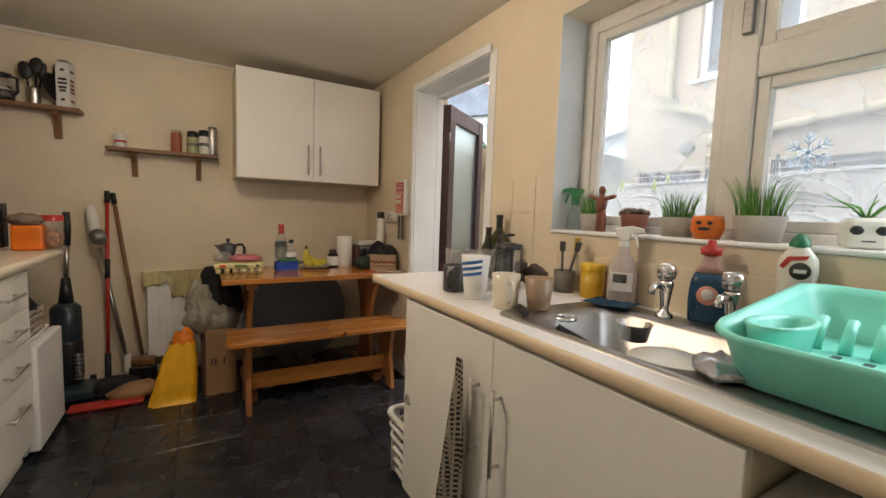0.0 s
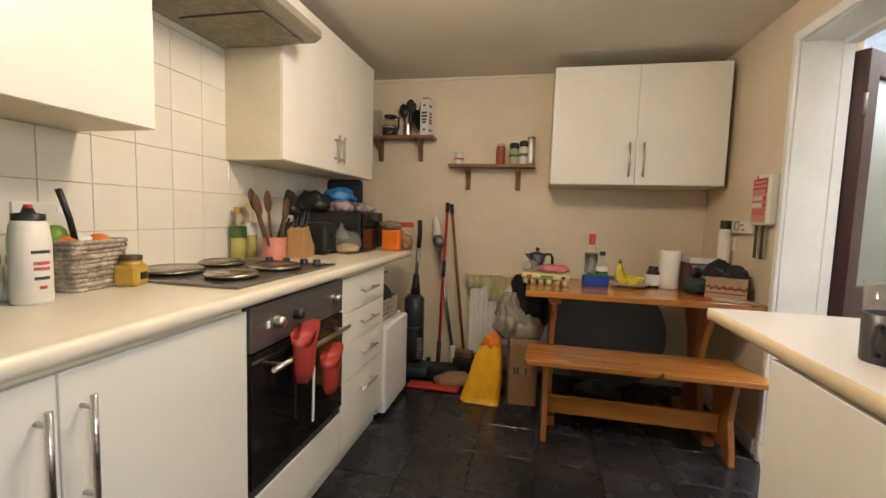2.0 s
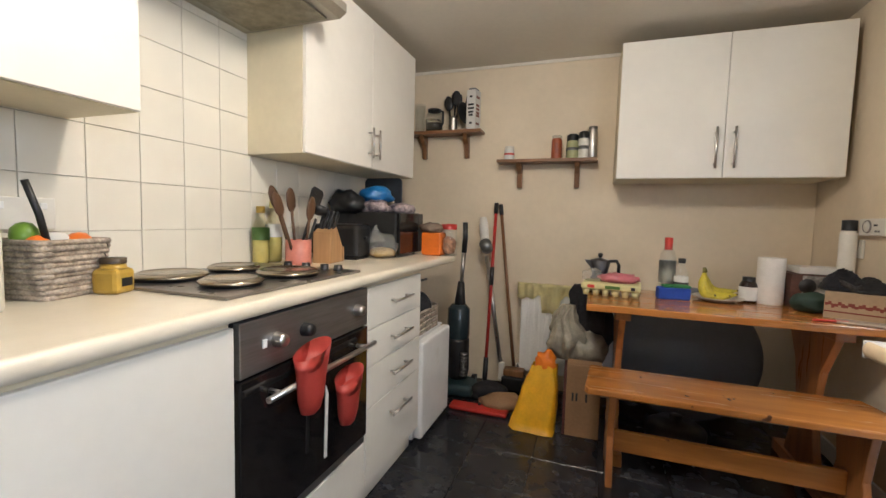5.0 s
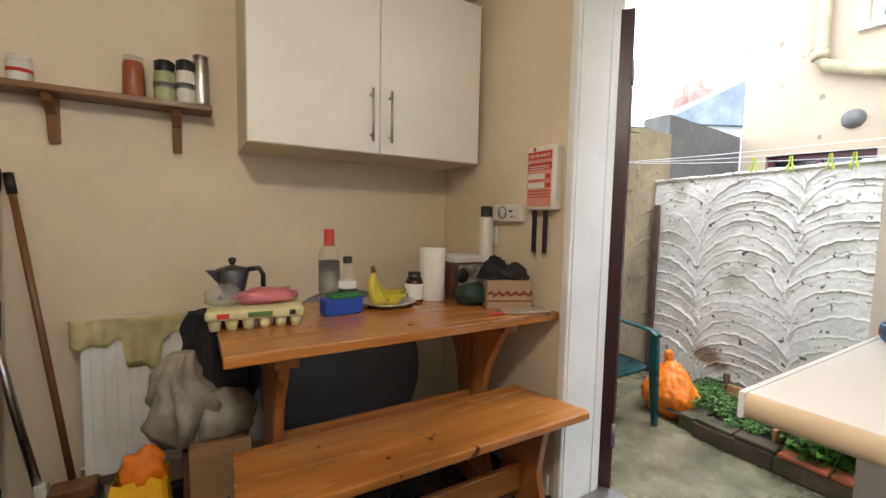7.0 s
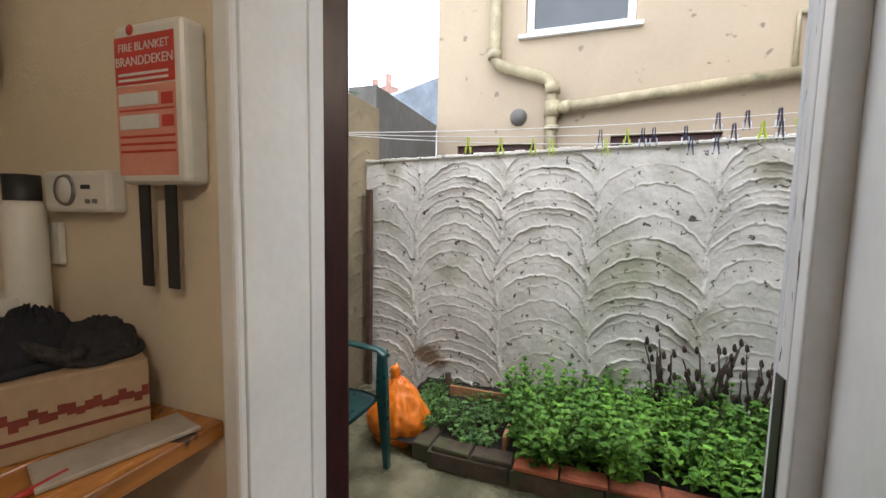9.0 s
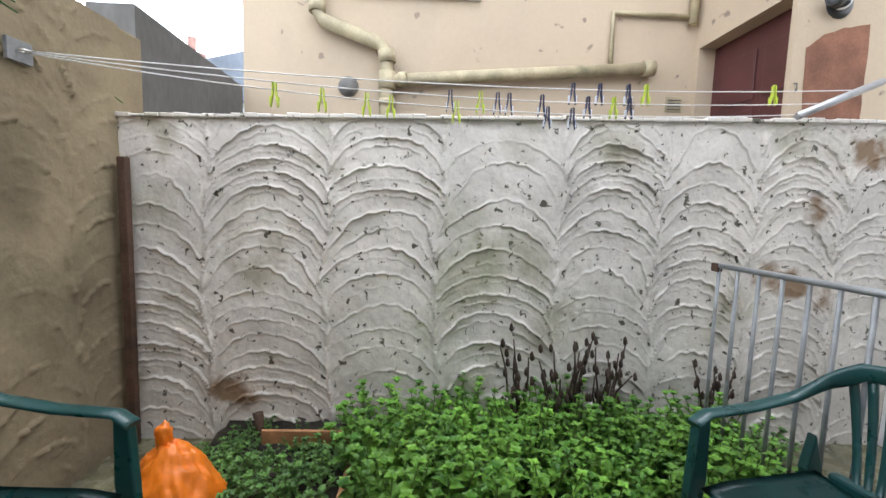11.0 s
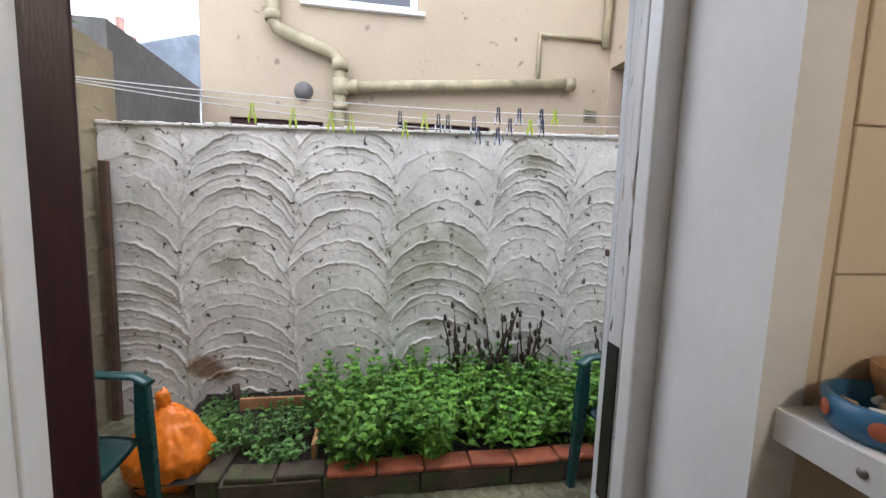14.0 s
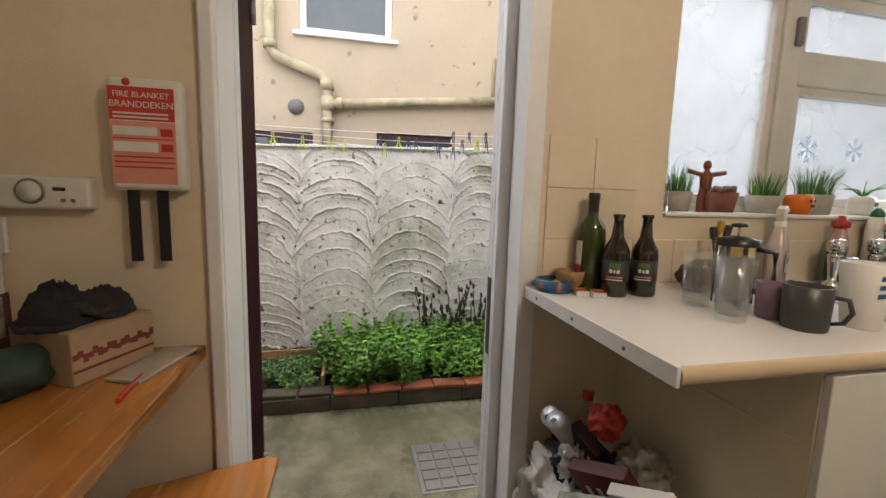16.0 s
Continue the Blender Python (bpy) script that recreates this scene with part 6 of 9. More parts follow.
part("knob", shape(lathe, [(0.006, 0.184), (0.013, 0.195), (0.013, 0.207), (0, 0.212)], seg=12), M_BLACK, mk)
part("handle", shape(tube, [(0.05, -0.02, 0.168), (0.085, -0.03, 0.172), (0.098, -0.035, 0.15), (0.098, -0.035, 0.10)], 0.009, 8), M_BLACK, mk)
part("spout", shape(prism, [(-0.085, 0.168), (-0.05, 0.168), (-0.046, 0.12)], -0.012, 0.012, 1, 0.002), M_MOKA, mk)
vb = bottle("spirit_bottle", "tall clear glass spirit bottle with red cap", (0.485, 3.10, TZ), 0.040, 0.31, M_CLEAR, 0.014, 0.66, 0.062, M_PRINTR)
part("etching", shape(lathe, band(0.0402, 0.07, 0.19), seg=28), glass("frosted_print", (0.85, 0.9, 0.92), 0.5), vb)
rb = bottle("small_bottle", "small clear spirit bottle with dark cap", (0.545, 3.055, TZ), 0.034, 0.205, M_CLEAR, 0.012, 0.60, 0.022, M_BLACK, ((0.055, 0.115, M_LABEL),))
part("label_print", shape(lathe, band(0.0352, 0.062, 0.085), seg=28), M_TEXTB, rb)
sp = thing("sponge", "blue and green scouring sponges in film", "sponge", (0.50, 2.985, TZ), 8)
part("sponge_block", shape(box, (-0.075, -0.032, 0.0), (0.075, 0.032, 0.062), 0.008), plain("royal_blue_sponge", (0.02, 0.07, 0.42), 0.8, bump=0.6, bump_scale=90), sp)
part("scourer", shape(box, (-0.05, -0.030, 0.0625), (0.075, 0.030, 0.075), 0.004), plain("green_scourer", (0.04, 0.22, 0.06), 0.95, bump=0.9, bump_scale=200), sp)
pl = solo("plate", shape(lathe, [(0, 0.0), (0.06, 0.0), (0.11, 0.018), (0.115, 0.022), (0.112, 0.024), (0.06, 0.006), (0, 0.005)], seg=36), plain("pale_grey_plate", (0.50, 0.48, 0.43), 0.3), "pale grey dinner plate holding bananas", "plate", (0.715, 3.045, TZ))
bn = thing("bananas", "bunch of yellow bananas on the plate", "banana", (0.69, 3.05, TZ + 0.022), 0)
def curved_fruit(bm, pts, r):
    """A bent, five-sided fruit, thin at both ends."""
    rows = []
    for q, p in enumerate(pts):
        t = q / (len(pts) - 1)
        d = (pts[min(q + 1, len(pts) - 1)] - pts[max(q - 1, 0)]).normalized()
        u = d.cross(Vector((0.2, 1, 0.1))).normalized()
        v = d.cross(u)
        w = r * min(1.0, 0.35 + 3.2 * t, 0.25 + 4.0 * (1 - t))
        rows.append([bm.verts.new(p + w * (1 + 0.06 * math.cos(5 * a)) * (u * math.cos(a) + v * math.sin(a))) for a in np.linspace(0, 2 * math.pi, 16)[:-1]])
    for a, b in zip(rows, rows[1:]):
        for k in range(15):
            bm.faces.new((a[k], a[(k + 1) % 15], b[(k + 1) % 15], b[k])).smooth = True
    bm.faces.new(rows[0])
    bm.faces.new(rows[-1])
    bmesh.ops.recalc_face_normals(bm, faces=list(bm.faces))


for mid, end in (((-0.075, -0.030, -0.020), (-0.005, -0.070, 0.014)), ((-0.050, -0.050, -0.035), (0.060, -0.060, 0.014)), ((-0.035, -0.015, -0.030), (0.100, -0.025, 0.020)), ((-0.025, 0.035, -0.015), (0.115, 0.025, 0.034))):
    p0, p1, p2 = Vector((-0.040, 0, 0.122)), Vector(mid), Vector(end)
    pts = [p0 * (1 - t) ** 2 + p1 * 2 * t * (1 - t) + p2 * t * t for t in np.linspace(0, 1, 15)]
    b1 = part("banana", shape(curved_fruit, pts, 0.0185), M_YELLOW, bn)
    part("tip", shape(lump, pts[-1], (0.006, 0.006, 0.006), 0.1, 3, 1), M_TEXTB, b1)
part("stalk", shape(tube, [(-0.038, 0, 0.12), (-0.042, 0.0, 0.145)], 0.012, 8, r_end=0.008), plain("brown_green_stalk", (0.16, 0.14, 0.03), 0.7), bn)
bottle("pill_bottle", "squat dark bottle with white label", (0.855, 3.085, TZ), 0.040, 0.125, plain("dark_amber_plastic", (0.03, 0.012, 0.008), 0.25), 0.022, 0.66, 0.024, M_BLACK, ((0.012, 0.080, M_LABEL),))
kr = thing("kitchen_roll", "white paper kitchen roll standing on the table", "kitchen roll", (0.945, 3.085, TZ))
part("roll", shape(lathe, [(0.02, 0.0), (0.056, 0.0), (0.058, 0.004), (0.058, 0.228), (0.056, 0.232), (0.02, 0.232), (0.02, 0.0)], seg=36), M_PAPER, kr)
part("core", shape(lathe, [(0.0195, 0.002), (0.0195, 0.230), (0.016, 0.230), (0.016, 0.002)], seg=20), M_CARD, kr)
pb = thing("cardboard_tray", "printed brown cardboard produce box", "box", (1.175, 2.845, TZ), -24)
part("box", shape(box, (-0.10, -0.075, 0.0), (0.09, 0.085, 0.115), 0.003), M_CARDP, pb)
bm = bms()
for i in range(18):
    x = -0.098 + 0.0104 * i
    z = 0.062 + 0.006 * math.sin(i * 1.9)
    box(bm, (x, -0.0765, z - 0.006 - 0.003 * (i % 3)), (x + 0.0105, -0.0752, z + 0.006))
part("print_wave", bm, plain("dark_red_ink", (0.20, 0.035, 0.02), 0.7), pb, "wavy dark red print")
part("print_bar", shape(box, (-0.099, -0.0764, 0.028), (0.089, -0.0752, 0.034)), plain("dark_red_ink", (0.20, 0.035, 0.02), 0.7), pb)
def knit_cap(bm, at, r, h, turn, seed):
    """A slumped cap: a creased dome over a rolled rim, with a short curved brim."""
    m = pose(at[0], at[1], at[2], 0, 0, turn)
    tmp = bmesh.new()
    rings = []
    for k in range(13):
        q = k / 12 * math.pi / 2
        ring = []
        for i in range(40):
            a = 2 * math.pi * i / 40
            d = Vector((math.cos(a), math.sin(a), k * 0.25 + seed))
            f = 1 + 0.16 * noise.noise(d * 2.1) + 0.07 * noise.noise(d * 6.3)
            ring.append(tmp.verts.new((r * f * math.cos(q) * math.cos(a) + 0.012 * k / 12, r * 0.85 * f * math.cos(q) * math.sin(a), h * math.sin(q) * (1 + 0.30 * noise.noise(d * 3.1)))))
        rings.append(ring)
    for u, v in zip(rings, rings[1:]):
        for i in range(40):
            tmp.faces.new((u[i], u[(i + 1) % 40], v[(i + 1) % 40], v[i])).smooth = True
    tmp.faces.new(rings[0])
    tmp.faces.new(rings[-1])
    bmesh.ops.recalc_face_normals(tmp, faces=list(tmp.faces))
    absorb(bm, tmp, m)
    tube(bm, [(r * 1.02 * math.cos(a), r * 0.87 * math.sin(a), 0.006 + 0.003 * math.sin(a * 5)) for a in np.linspace(0, 2 * math.pi, 37)], 0.007, 8, m, caps=False)


CAPZ = TZ + 0.1155
solo("cap", shape(knit_cap, (0, 0, 0), 0.072, 0.085, 20, 3.0), M_DKCLOTH, "black slumped cap on the cardboard box", "cap", (1.135, 2.885, CAPZ))
solo("cap", shape(knit_cap, (0, 0, 0), 0.064, 0.060, -30, 8.0), plain("dark_grey_wool", (0.030, 0.028, 0.028), 0.95, var=0.3, bump=1.0, bump_scale=220), "dark grey woollen cap on the cardboard box", "cap", (1.200, 2.835, CAPZ))
bm = bms()
pts = [(0.075 * math.cos(a) * (1 - 0.04 * a), 0.048 * math.sin(a), 0.012 + 0.030 * abs(math.sin(a * 1.3))) for a in np.linspace(0.0, 5.2, 40)]
rows = []
for q, p in enumerate(pts):
    d = (Vector(pts[min(q + 1, 39)]) - Vector(pts[max(q - 1, 0)])).normalized()
    sd = d.cross(Vector((0, 0, 1))).normalized()
    up = sd.cross(d)
    rows.append([bm.verts.new(Vector(p) + sd * u + up * v) for u, v in ((-0.004, -0.011), (0.004, -0.011), (0.004, 0.011), (-0.004, 0.011))])
for u, v in zip(rows, rows[1:]):
    for i in range(4):
        bm.faces.new((u[i], u[(i + 1) % 4], v[(i + 1) % 4], v[i])).smooth = True
bm.faces.new(rows[0])
bm.faces.new(rows[-1])
bmesh.ops.recalc_face_normals(bm, faces=list(bm.faces))
solo("belt", bm, plain("dark_woven_strap", (0.040, 0.030, 0.026), 0.7, var=0.6, scale=90, fine=300, bump=1.0, bump_scale=260), "dark woven belt coiled on the cardboard box", "belt", (1.165, 2.850, CAPZ), -25)
solo("purse", shape(lump, (0, 0, 0), (0.07, 0.06, 0.05), 0.25, 5, 3, seed=35.0, flat=0.15), plain("dark_green_black_fabric", (0.025, 0.05, 0.035), 0.7), "dark green bag beside the cardboard box", "bag", (1.045, 2.915, TZ + 0.045))
solo("book", shape(box, (-0.10, -0.07, 0), (0.10, 0.07, 0.032), 0.002), M_LABEL, "white paper book stack behind kitchen roll", "book", (1.15, 3.13, TZ + 0.162))
bx = thing("appliance_box", "dark printed carton with picture panel", "box", (1.13, 3.13, TZ), 0)
part("carton", shape(box, (-0.115, -0.085, 0.0), (0.125, 0.09, 0.16), 0.002), plain("dark_red_brown_carton", (0.12, 0.05, 0.035), 0.6, var=0.3, scale=9), bx)
part("picture_panel", shape(box, (-0.07, -0.0862, 0.06), (0.10, -0.0855, 0.155)), plain("grey_picture_print", (0.35, 0.33, 0.30), 0.6, var=0.6, scale=22), bx)
part("black_mark", shape(lathe, [(0, 0.001), (0.035, 0.001), (0.035, 0)], m=pose(-0.05, -0.0865, 0.105, 90, 0, 0)), M_TEXTB, bx)
can = thing("spray_can", "tall white aerosol can with dark cap", "spray can", (1.235, 3.08, TZ))
part("can", shape(lathe, [(0, 0), (0.032, 0), (0.033, 0.004), (0.033, 0.36), (0.027, 0.375), (0, 0.375)], seg=28), M_CREAMP, can)
part("cap", shape(lathe, [(0.028, 0.376), (0.028, 0.425), (0, 0.427)], seg=24), M_TEXTB, can)
lf = solo("leaflet", shape(prism, [(-0.11, -0.03), (0.09, -0.06), (0.10, 0.02), (-0.09, 0.05)], 0.0, 0.008, 2, 0.002), plain("glossy_paper_sleeve", (0.42, 0.36, 0.29), 0.15), "glossy sleeve of papers on the table", "papers", (1.16, 2.715, TZ + 0.001), -6)
pn = solo("pen", shape(tube, [(-0.06, 0, 0.006), (0.06, 0.01, 0.006)], 0.005, 8), M_REDP, "red pen lying at the table edge", "pen", (1.03, 2.70, TZ))

# ---- on the east wall by the table ----
fbk = thing("fire_blanket", "red and white fire blanket case with black pull straps", "fire blanket", (0, 0, 0))
FY0, FY1, FZ0, FZ1 = 2.656, 2.813, 1.195, 1.455
part("case", shape(box, (XE - 0.048, FY0, FZ0), (XE - 0.001, FY1, FZ1), 0.012, None, 3), M_CREAMP, fbk)
fx = XE - 0.0486
part("red_panel", shape(box, (fx, FY0 + 0.016, FZ1 - 0.098), (fx + 0.0008, FY1 - 0.004, FZ1 - 0.022)), M_PRINTR, fbk)
part("pale_panel", shape(box, (fx + 0.0002, FY0 + 0.016, FZ0 + 0.015), (fx + 0.0008, FY1 - 0.004, FZ1 - 0.1)), M_PRINTP, fbk)
fm = lambda y, z: Matrix.Translation((fx - 0.0002, y, z)) @ Matrix(((0, 0, -1, 0), (-1, 0, 0, 0), (0, 1, 0, 0), (0, 0, 0, 1)))
yc = (FY0 + FY1) / 2 + 0.006
writing("FIRE BLANKET", 0.0185, M_LABEL, fbk, fm(yc, FZ1 - 0.040))
writing("BRANDDEKEN", 0.0205, M_LABEL, fbk, fm(yc, FZ1 - 0.062))
for z, h in ((0.080, 0.004), (0.089, 0.004)):
    part("print_bar", shape(box, (fx - 0.0006, FY0 + 0.03, FZ1 - z - h), (fx - 0.0001, FY1 - 0.012, FZ1 - z)), M_LABEL, fbk)
for z0, z1, y0, m in ((0.112, 0.132, 0.055, M_LABEL), (0.147, 0.170, 0.055, M_LABEL), (0.180, 0.184, 0.02, M_PRINTR), (0.192, 0.196, 0.02, M_PRINTR), (0.204, 0.208, 0.02, M_PRINTR), (0.138, 0.141, 0.02, M_PRINTR)):
    part("print_bar", shape(box, (fx - 0.0006, FY0 + y0, FZ1 - z1), (fx - 0.0001, FY1 - 0.010, FZ1 - z0)), m, fbk)
for z in (0.115, 0.150):
    part("pictogram", shape(box, (fx - 0.0006, FY0 + 0.022, FZ1 - z - 0.018), (fx - 0.0001, FY0 + 0.048, FZ1 - z)), M_PRINTR, fbk)
part("brand_mark", shape(lathe, [(0, 0.001), (0.008, 0.001), (0.009, 0)], m=pose(fx, yc + 0.03, FZ1 - 0.012, 0, -90, 0), seg=12), M_PRINTR, fbk)
for y in (2.713, 2.776):
    part("pull_strap", shape(box, (XE - 0.034, y - 0.013, 1.020), (XE - 0.030, y + 0.013, FZ0 + 0.004), 0.001), M_BLACK, fbk, "black pull strap")
th = thing("thermostat", "cream wall thermostat programmer with round dial", "thermostat", (0, 0, 0))
part("case", shape(box, (XE - 0.035, 2.865, 1.145), (XE - 0.001, 3.055, 1.222), 0.008), M_CREAMP, th)
part("dial", shape(lathe, [(0.024, 0.003), (0.027, 0.006), (0.030, 0.0)], m=pose(XE - 0.0352, 2.985, 1.186, 0, -90, 0)), M_STEELD, th)
part("dial_face", shape(lathe, [(0, 0.005), (0.024, 0.004), (0.024, 0)], m=pose(XE - 0.0352, 2.985, 1.186, 0, -90, 0)), M_LABEL, th)
part("slot_mark", shape(box, (XE - 0.0365, 2.915, 1.188), (XE - 0.0352, 2.94, 1.196)), M_TEXTB, th)
for y in (2.90, 2.92):
    part("switch", shape(box, (XE - 0.040, y - 0.004, 1.162), (XE - 0.0352, y + 0.004, 1.170), 0.001), M_STEELD, th)
so2 = thing("wall_socket", "white single wall socket beside the table", "socket", (XE - 0.001, 3.10, 1.08))
part("plate", shape(box, (-0.012, -0.043, -0.043), (0, 0.043, 0.043), 0.003), M_CREAMP, so2)

# ---- on the shelves ----
cp = thing("coffee_jug", "glass coffee jug with steel band and black lid", "coffee jug", (-1.03, YN - 0.075, SAZ))
part("jug", shape(lathe, [(0, 0), (0.060, 0), (0.066, 0.02), (0.062, 0.11), (0.045, 0.145)], seg=24), M_CLEAR, cp)
part("coffee", shape(lathe, [(0, 0.004), (0.058, 0.004), (0.061, 0.06), (0, 0.06)], seg=20), M_BROWNG, cp)
part("steel_band", shape(lathe, band(0.0645, 0.066, 0.082), seg=24), M_CHROME, cp)
part("lid", shape(lathe, [(0.048, 0.145), (0.050, 0.160), (0, 0.168)], seg=20), M_BLACK, cp)
part("handle", shape(tube, [(0.05, -0.03, 0.14), (0.085, -0.05, 0.13), (0.085, -0.05, 0.05), (0.06, -0.035, 0.03)], 0.008, 8), M_BLACK, cp)
gr = thing("utensil_holder", "ribbed steel utensil holder with black utensils", "holder", (-0.885, YN - 0.07, SAZ))
bm = bms()
lathe(bm, [(0, 0), (0.030, 0), (0.030, 0.004)] + [(0.029 + 0.0022 * (k % 2), 0.006 + 0.0075 * k) for k in range(13)] + [(0.026, 0.102), (0.026, 0.01), (0, 0.01)], seg=20)
part("can", bm, M_STEEL, gr)
for i, (dx, a, h, w) in enumerate(((-0.012, -8, 0.23, 0.034), (0.0, 4, 0.27, 0.036), (0.008, 10, 0.24, 0.020))):
    bm = bms()
    m = pose(-0.885 + dx, YN - 0.07, SAZ + 0.012, 0, a, 0)
    tube(bm, [(0, 0, 0), (0, 0, h * 0.65)], 0.006, 8, m)
    lump(bm, (0, 0, h * 0.82), (w, 0.010, 0.055), 0.08, 3, 2, m)
    solo("serving_spoon", bm, M_BLACK, "black serving spoon in the steel holder", "utensil", group="utensils on the shelf")
bm = bms()
lathe(bm, [(0, 0.002), (0.06, 0.002), (0.085, 0.02), (0.088, 0.022), (0.06, 0.008), (0, 0.008)], m=pose(0, 0, 0.115, 0, 76, -20))
tube(bm, [(0.02, 0, 0.19), (0.035, 0, 0.27)], 0.009, 8)
solo("small_pan", bm, M_BLACK, "small black frying pan standing on the shelf", "pan", (-0.815, YN - 0.06, SAZ))
cbx = thing("printed_carton", "tall white carton with dark print on the shelf", "box", (-0.735, YN - 0.075, SAZ), -10)
part("carton", shape(box, (-0.034, -0.045, 0.0), (0.034, 0.045, 0.27), 0.002), M_LABEL, cbx)
part("top_cap", shape(box, (-0.024, -0.035, 0.2702), (0.024, 0.035, 0.285), 0.003), M_TIN, cbx)
for k, (z, w) in enumerate(((0.225, 0.010), (0.17, 0.022), (0.145, 0.024), (0.12, 0.020), (0.10, 0.016), (0.045, 0.010))):
    part("print_bar", shape(box, (-w, -0.0458, z - 0.008), (w, -0.0451, z + 0.006), 0.0003), M_TEXTB, cbx)
    part("print_bar", shape(box, (0.0341, -0.03, z - 0.012), (0.0348, 0.02, z + 0.004), 0.0003), M_TERRA, cbx)
solo("glass_vase", shape(lathe, [(0, 0), (0.035, 0), (0.04, 0.2), (0.037, 0.2), (0.033, 0.006), (0, 0.006)], seg=20), M_CLEAR, "tall clear glass on the shelf", "glass", (-1.14, YN - 0.08, SAZ))
for nm, x, r, h, m, capm, lb in (("spice_jar", -0.47, 0.034, 0.075, M_LABEL, M_CREAMP, "short white jar with red writing"), ("tumbler", -0.155, 0.034, 0.135, plain("rust_red_plastic", (0.35, 0.09, 0.035), 0.3), M_FILM, "rust red plastic cup with clear lid"),
                                 ("coffee_jar", -0.055, 0.038, 0.115, plain("pale_green_label", (0.40, 0.42, 0.22), 0.4), M_BLACK, "coffee jar with green label and black lid"), ("protein_shaker", 0.015, 0.035, 0.13, M_CREAMP, M_BLACK, "white shaker bottle with black cap"),
                                 ("steel_flask", 0.068, 0.029, 0.185, M_STEEL, M_STEELD, "brushed steel drinking flask")):
    j = thing(nm, lb + " on the shelf", "jar" if nm != "steel_flask" else "flask", (x, YN - 0.075, SBZ))
    part("body", shape(lathe, [(0, 0), (r * 0.9, 0), (r, h * 0.06), (r, h * 0.9), (r * 0.85, h)], seg=24), m, j)
    ch = 0.045 if nm in ("coffee_jar", "protein_shaker") else 0.02
    part("lid", shape(lathe, [(r * 0.92, h), (r * 0.95, h + ch * 0.8), (r * 0.6, h + ch), (0, h + ch)], seg=20), capm, j)
    if nm in ("spice_jar", "protein_shaker", "coffee_jar"):
        part("label_print", shape(lathe, band(r + 0.0003, h * 0.45, h * 0.62), seg=24), M_PRINTR if nm == "spice_jar" else M_TIN, j)

# ---- washing machine beside the sink cupboard ----
wm = thing("washing_machine", "cream white washing machine under the worktop", "washing machine", (0, 0, 0))
part("body", shape(box, (0.66, -0.38, 0.01), (1.20, 0.195, 0.785), 0.012), M_WHITE, wm)
part("top", shape(box, (0.63, -0.385, 0.786), (1.20, 0.20, 0.815), 0.012), M_CREAMP, wm)
part("control_strip", shape(box, (0.648, -0.37, 0.68), (0.659, 0.185, 0.78), 0.004), M_CREAMP, wm)
part("drum_door", shape(lathe, [(0.15, 0.0), (0.17, 0.02), (0.13, 0.03), (0, 0.035)], m=pose(0.66, -0.09, 0.40, 0, -90, 0)), M_STEELD, wm)

# ---- sink side worktop ----
mug("mug", "dark grey stoneware mug", (0.812, 1.262, WR), 0.046, 0.098, M_MUGG, 215, 0.95)
pc = mug("paper_cup", "white paper cup with blue stripes", (0.800, 1.112, WR), 0.051, 0.150, M_LABEL, 0, 0.70, False, "cup")
for k, z in enumerate((0.075, 0.095, 0.115)):
    bm = bms()
    r = 0.0365 + 0.0146 * 0.0
    for i in range(14):
        a0, a1 = radians(150 + i * 8), radians(150 + (i + 1) * 8)
        q = []
        for a, top in ((a0, 0), (a1, 0), (a1, 1), (a0, 1)):
            zz = z + 0.016 * (a - radians(150)) / 2 + 0.011 * top
            rr = 0.0357 + (0.051 - 0.0357) * (zz - 0.004) / 0.146 + 0.0008
            q.append(bm.verts.new((rr * math.cos(a), rr * math.sin(a), zz)))
        bm.faces.new(q)
    part("stripe", bm, M_STRIPE, pc)
mug("mug", "cream stoneware mug by the sink", (0.812, 0.958, WR), 0.046, 0.108, M_MUGW, 250, 0.82)
mug("mug", "tan speckled stoneware mug by the sink", (0.880, 0.880, WR + 0.006), 0.046, 0.098, M_MUGB, 60, 0.72)
mug("mug", "mauve tinted glass mug", (0.895, 1.250, WR), 0.040, 0.085, M_PINKGLASS, 160, 0.9)
for x, y in ((0.935, 1.335), (1.030, 1.345), (0.885, 1.385)):
    solo("pint_glass", shape(lathe, [(0, 0), (0.030, 0), (0.032, 0.006), (0.042, 0.148), (0.0395, 0.148), (0.030, 0.016), (0, 0.014)], seg=28), M_CLEAR, "clear pint glass on the worktop", "glass", (x, y, WR), group="pint glasses")
cf = thing("cafetiere", "glass cafetiere with black lid and frame", "cafetiere", (1.035, 1.222, WR), 200)
part("beaker", shape(lathe, [(0, 0.012), (0.045, 0.012), (0.048, 0.02), (0.048, 0.165), (0.0455, 0.165), (0.0455, 0.022), (0, 0.02)], seg=28), M_CLEAR, cf)
part("coffee", shape(lathe, [(0, 0.0225), (0.0452, 0.0225), (0.0452, 0.05), (0, 0.05)], seg=24), M_BROWNG, cf)
part("lid", shape(lathe, [(0.052, 0.160), (0.052, 0.178), (0.02, 0.186), (0, 0.187)], seg=28), M_BLACK, cf)
part("plunger_rod", shape(tube, [(0, 0, 0.185), (0, 0, 0.212)], 0.003, 8), M_STEEL, cf)
part("plunger_knob", shape(lathe, [(0, 0.21), (0.020, 0.212), (0.020, 0.220), (0, 0.224)], seg=18), M_BLACK, cf)
part("handle", shape(tube, [(0.05, 0, 0.155), (0.09, 0, 0.15), (0.092, 0, 0.07), (0.05, 0, 0.04)], 0.008, 8), M_BLACK, cf)
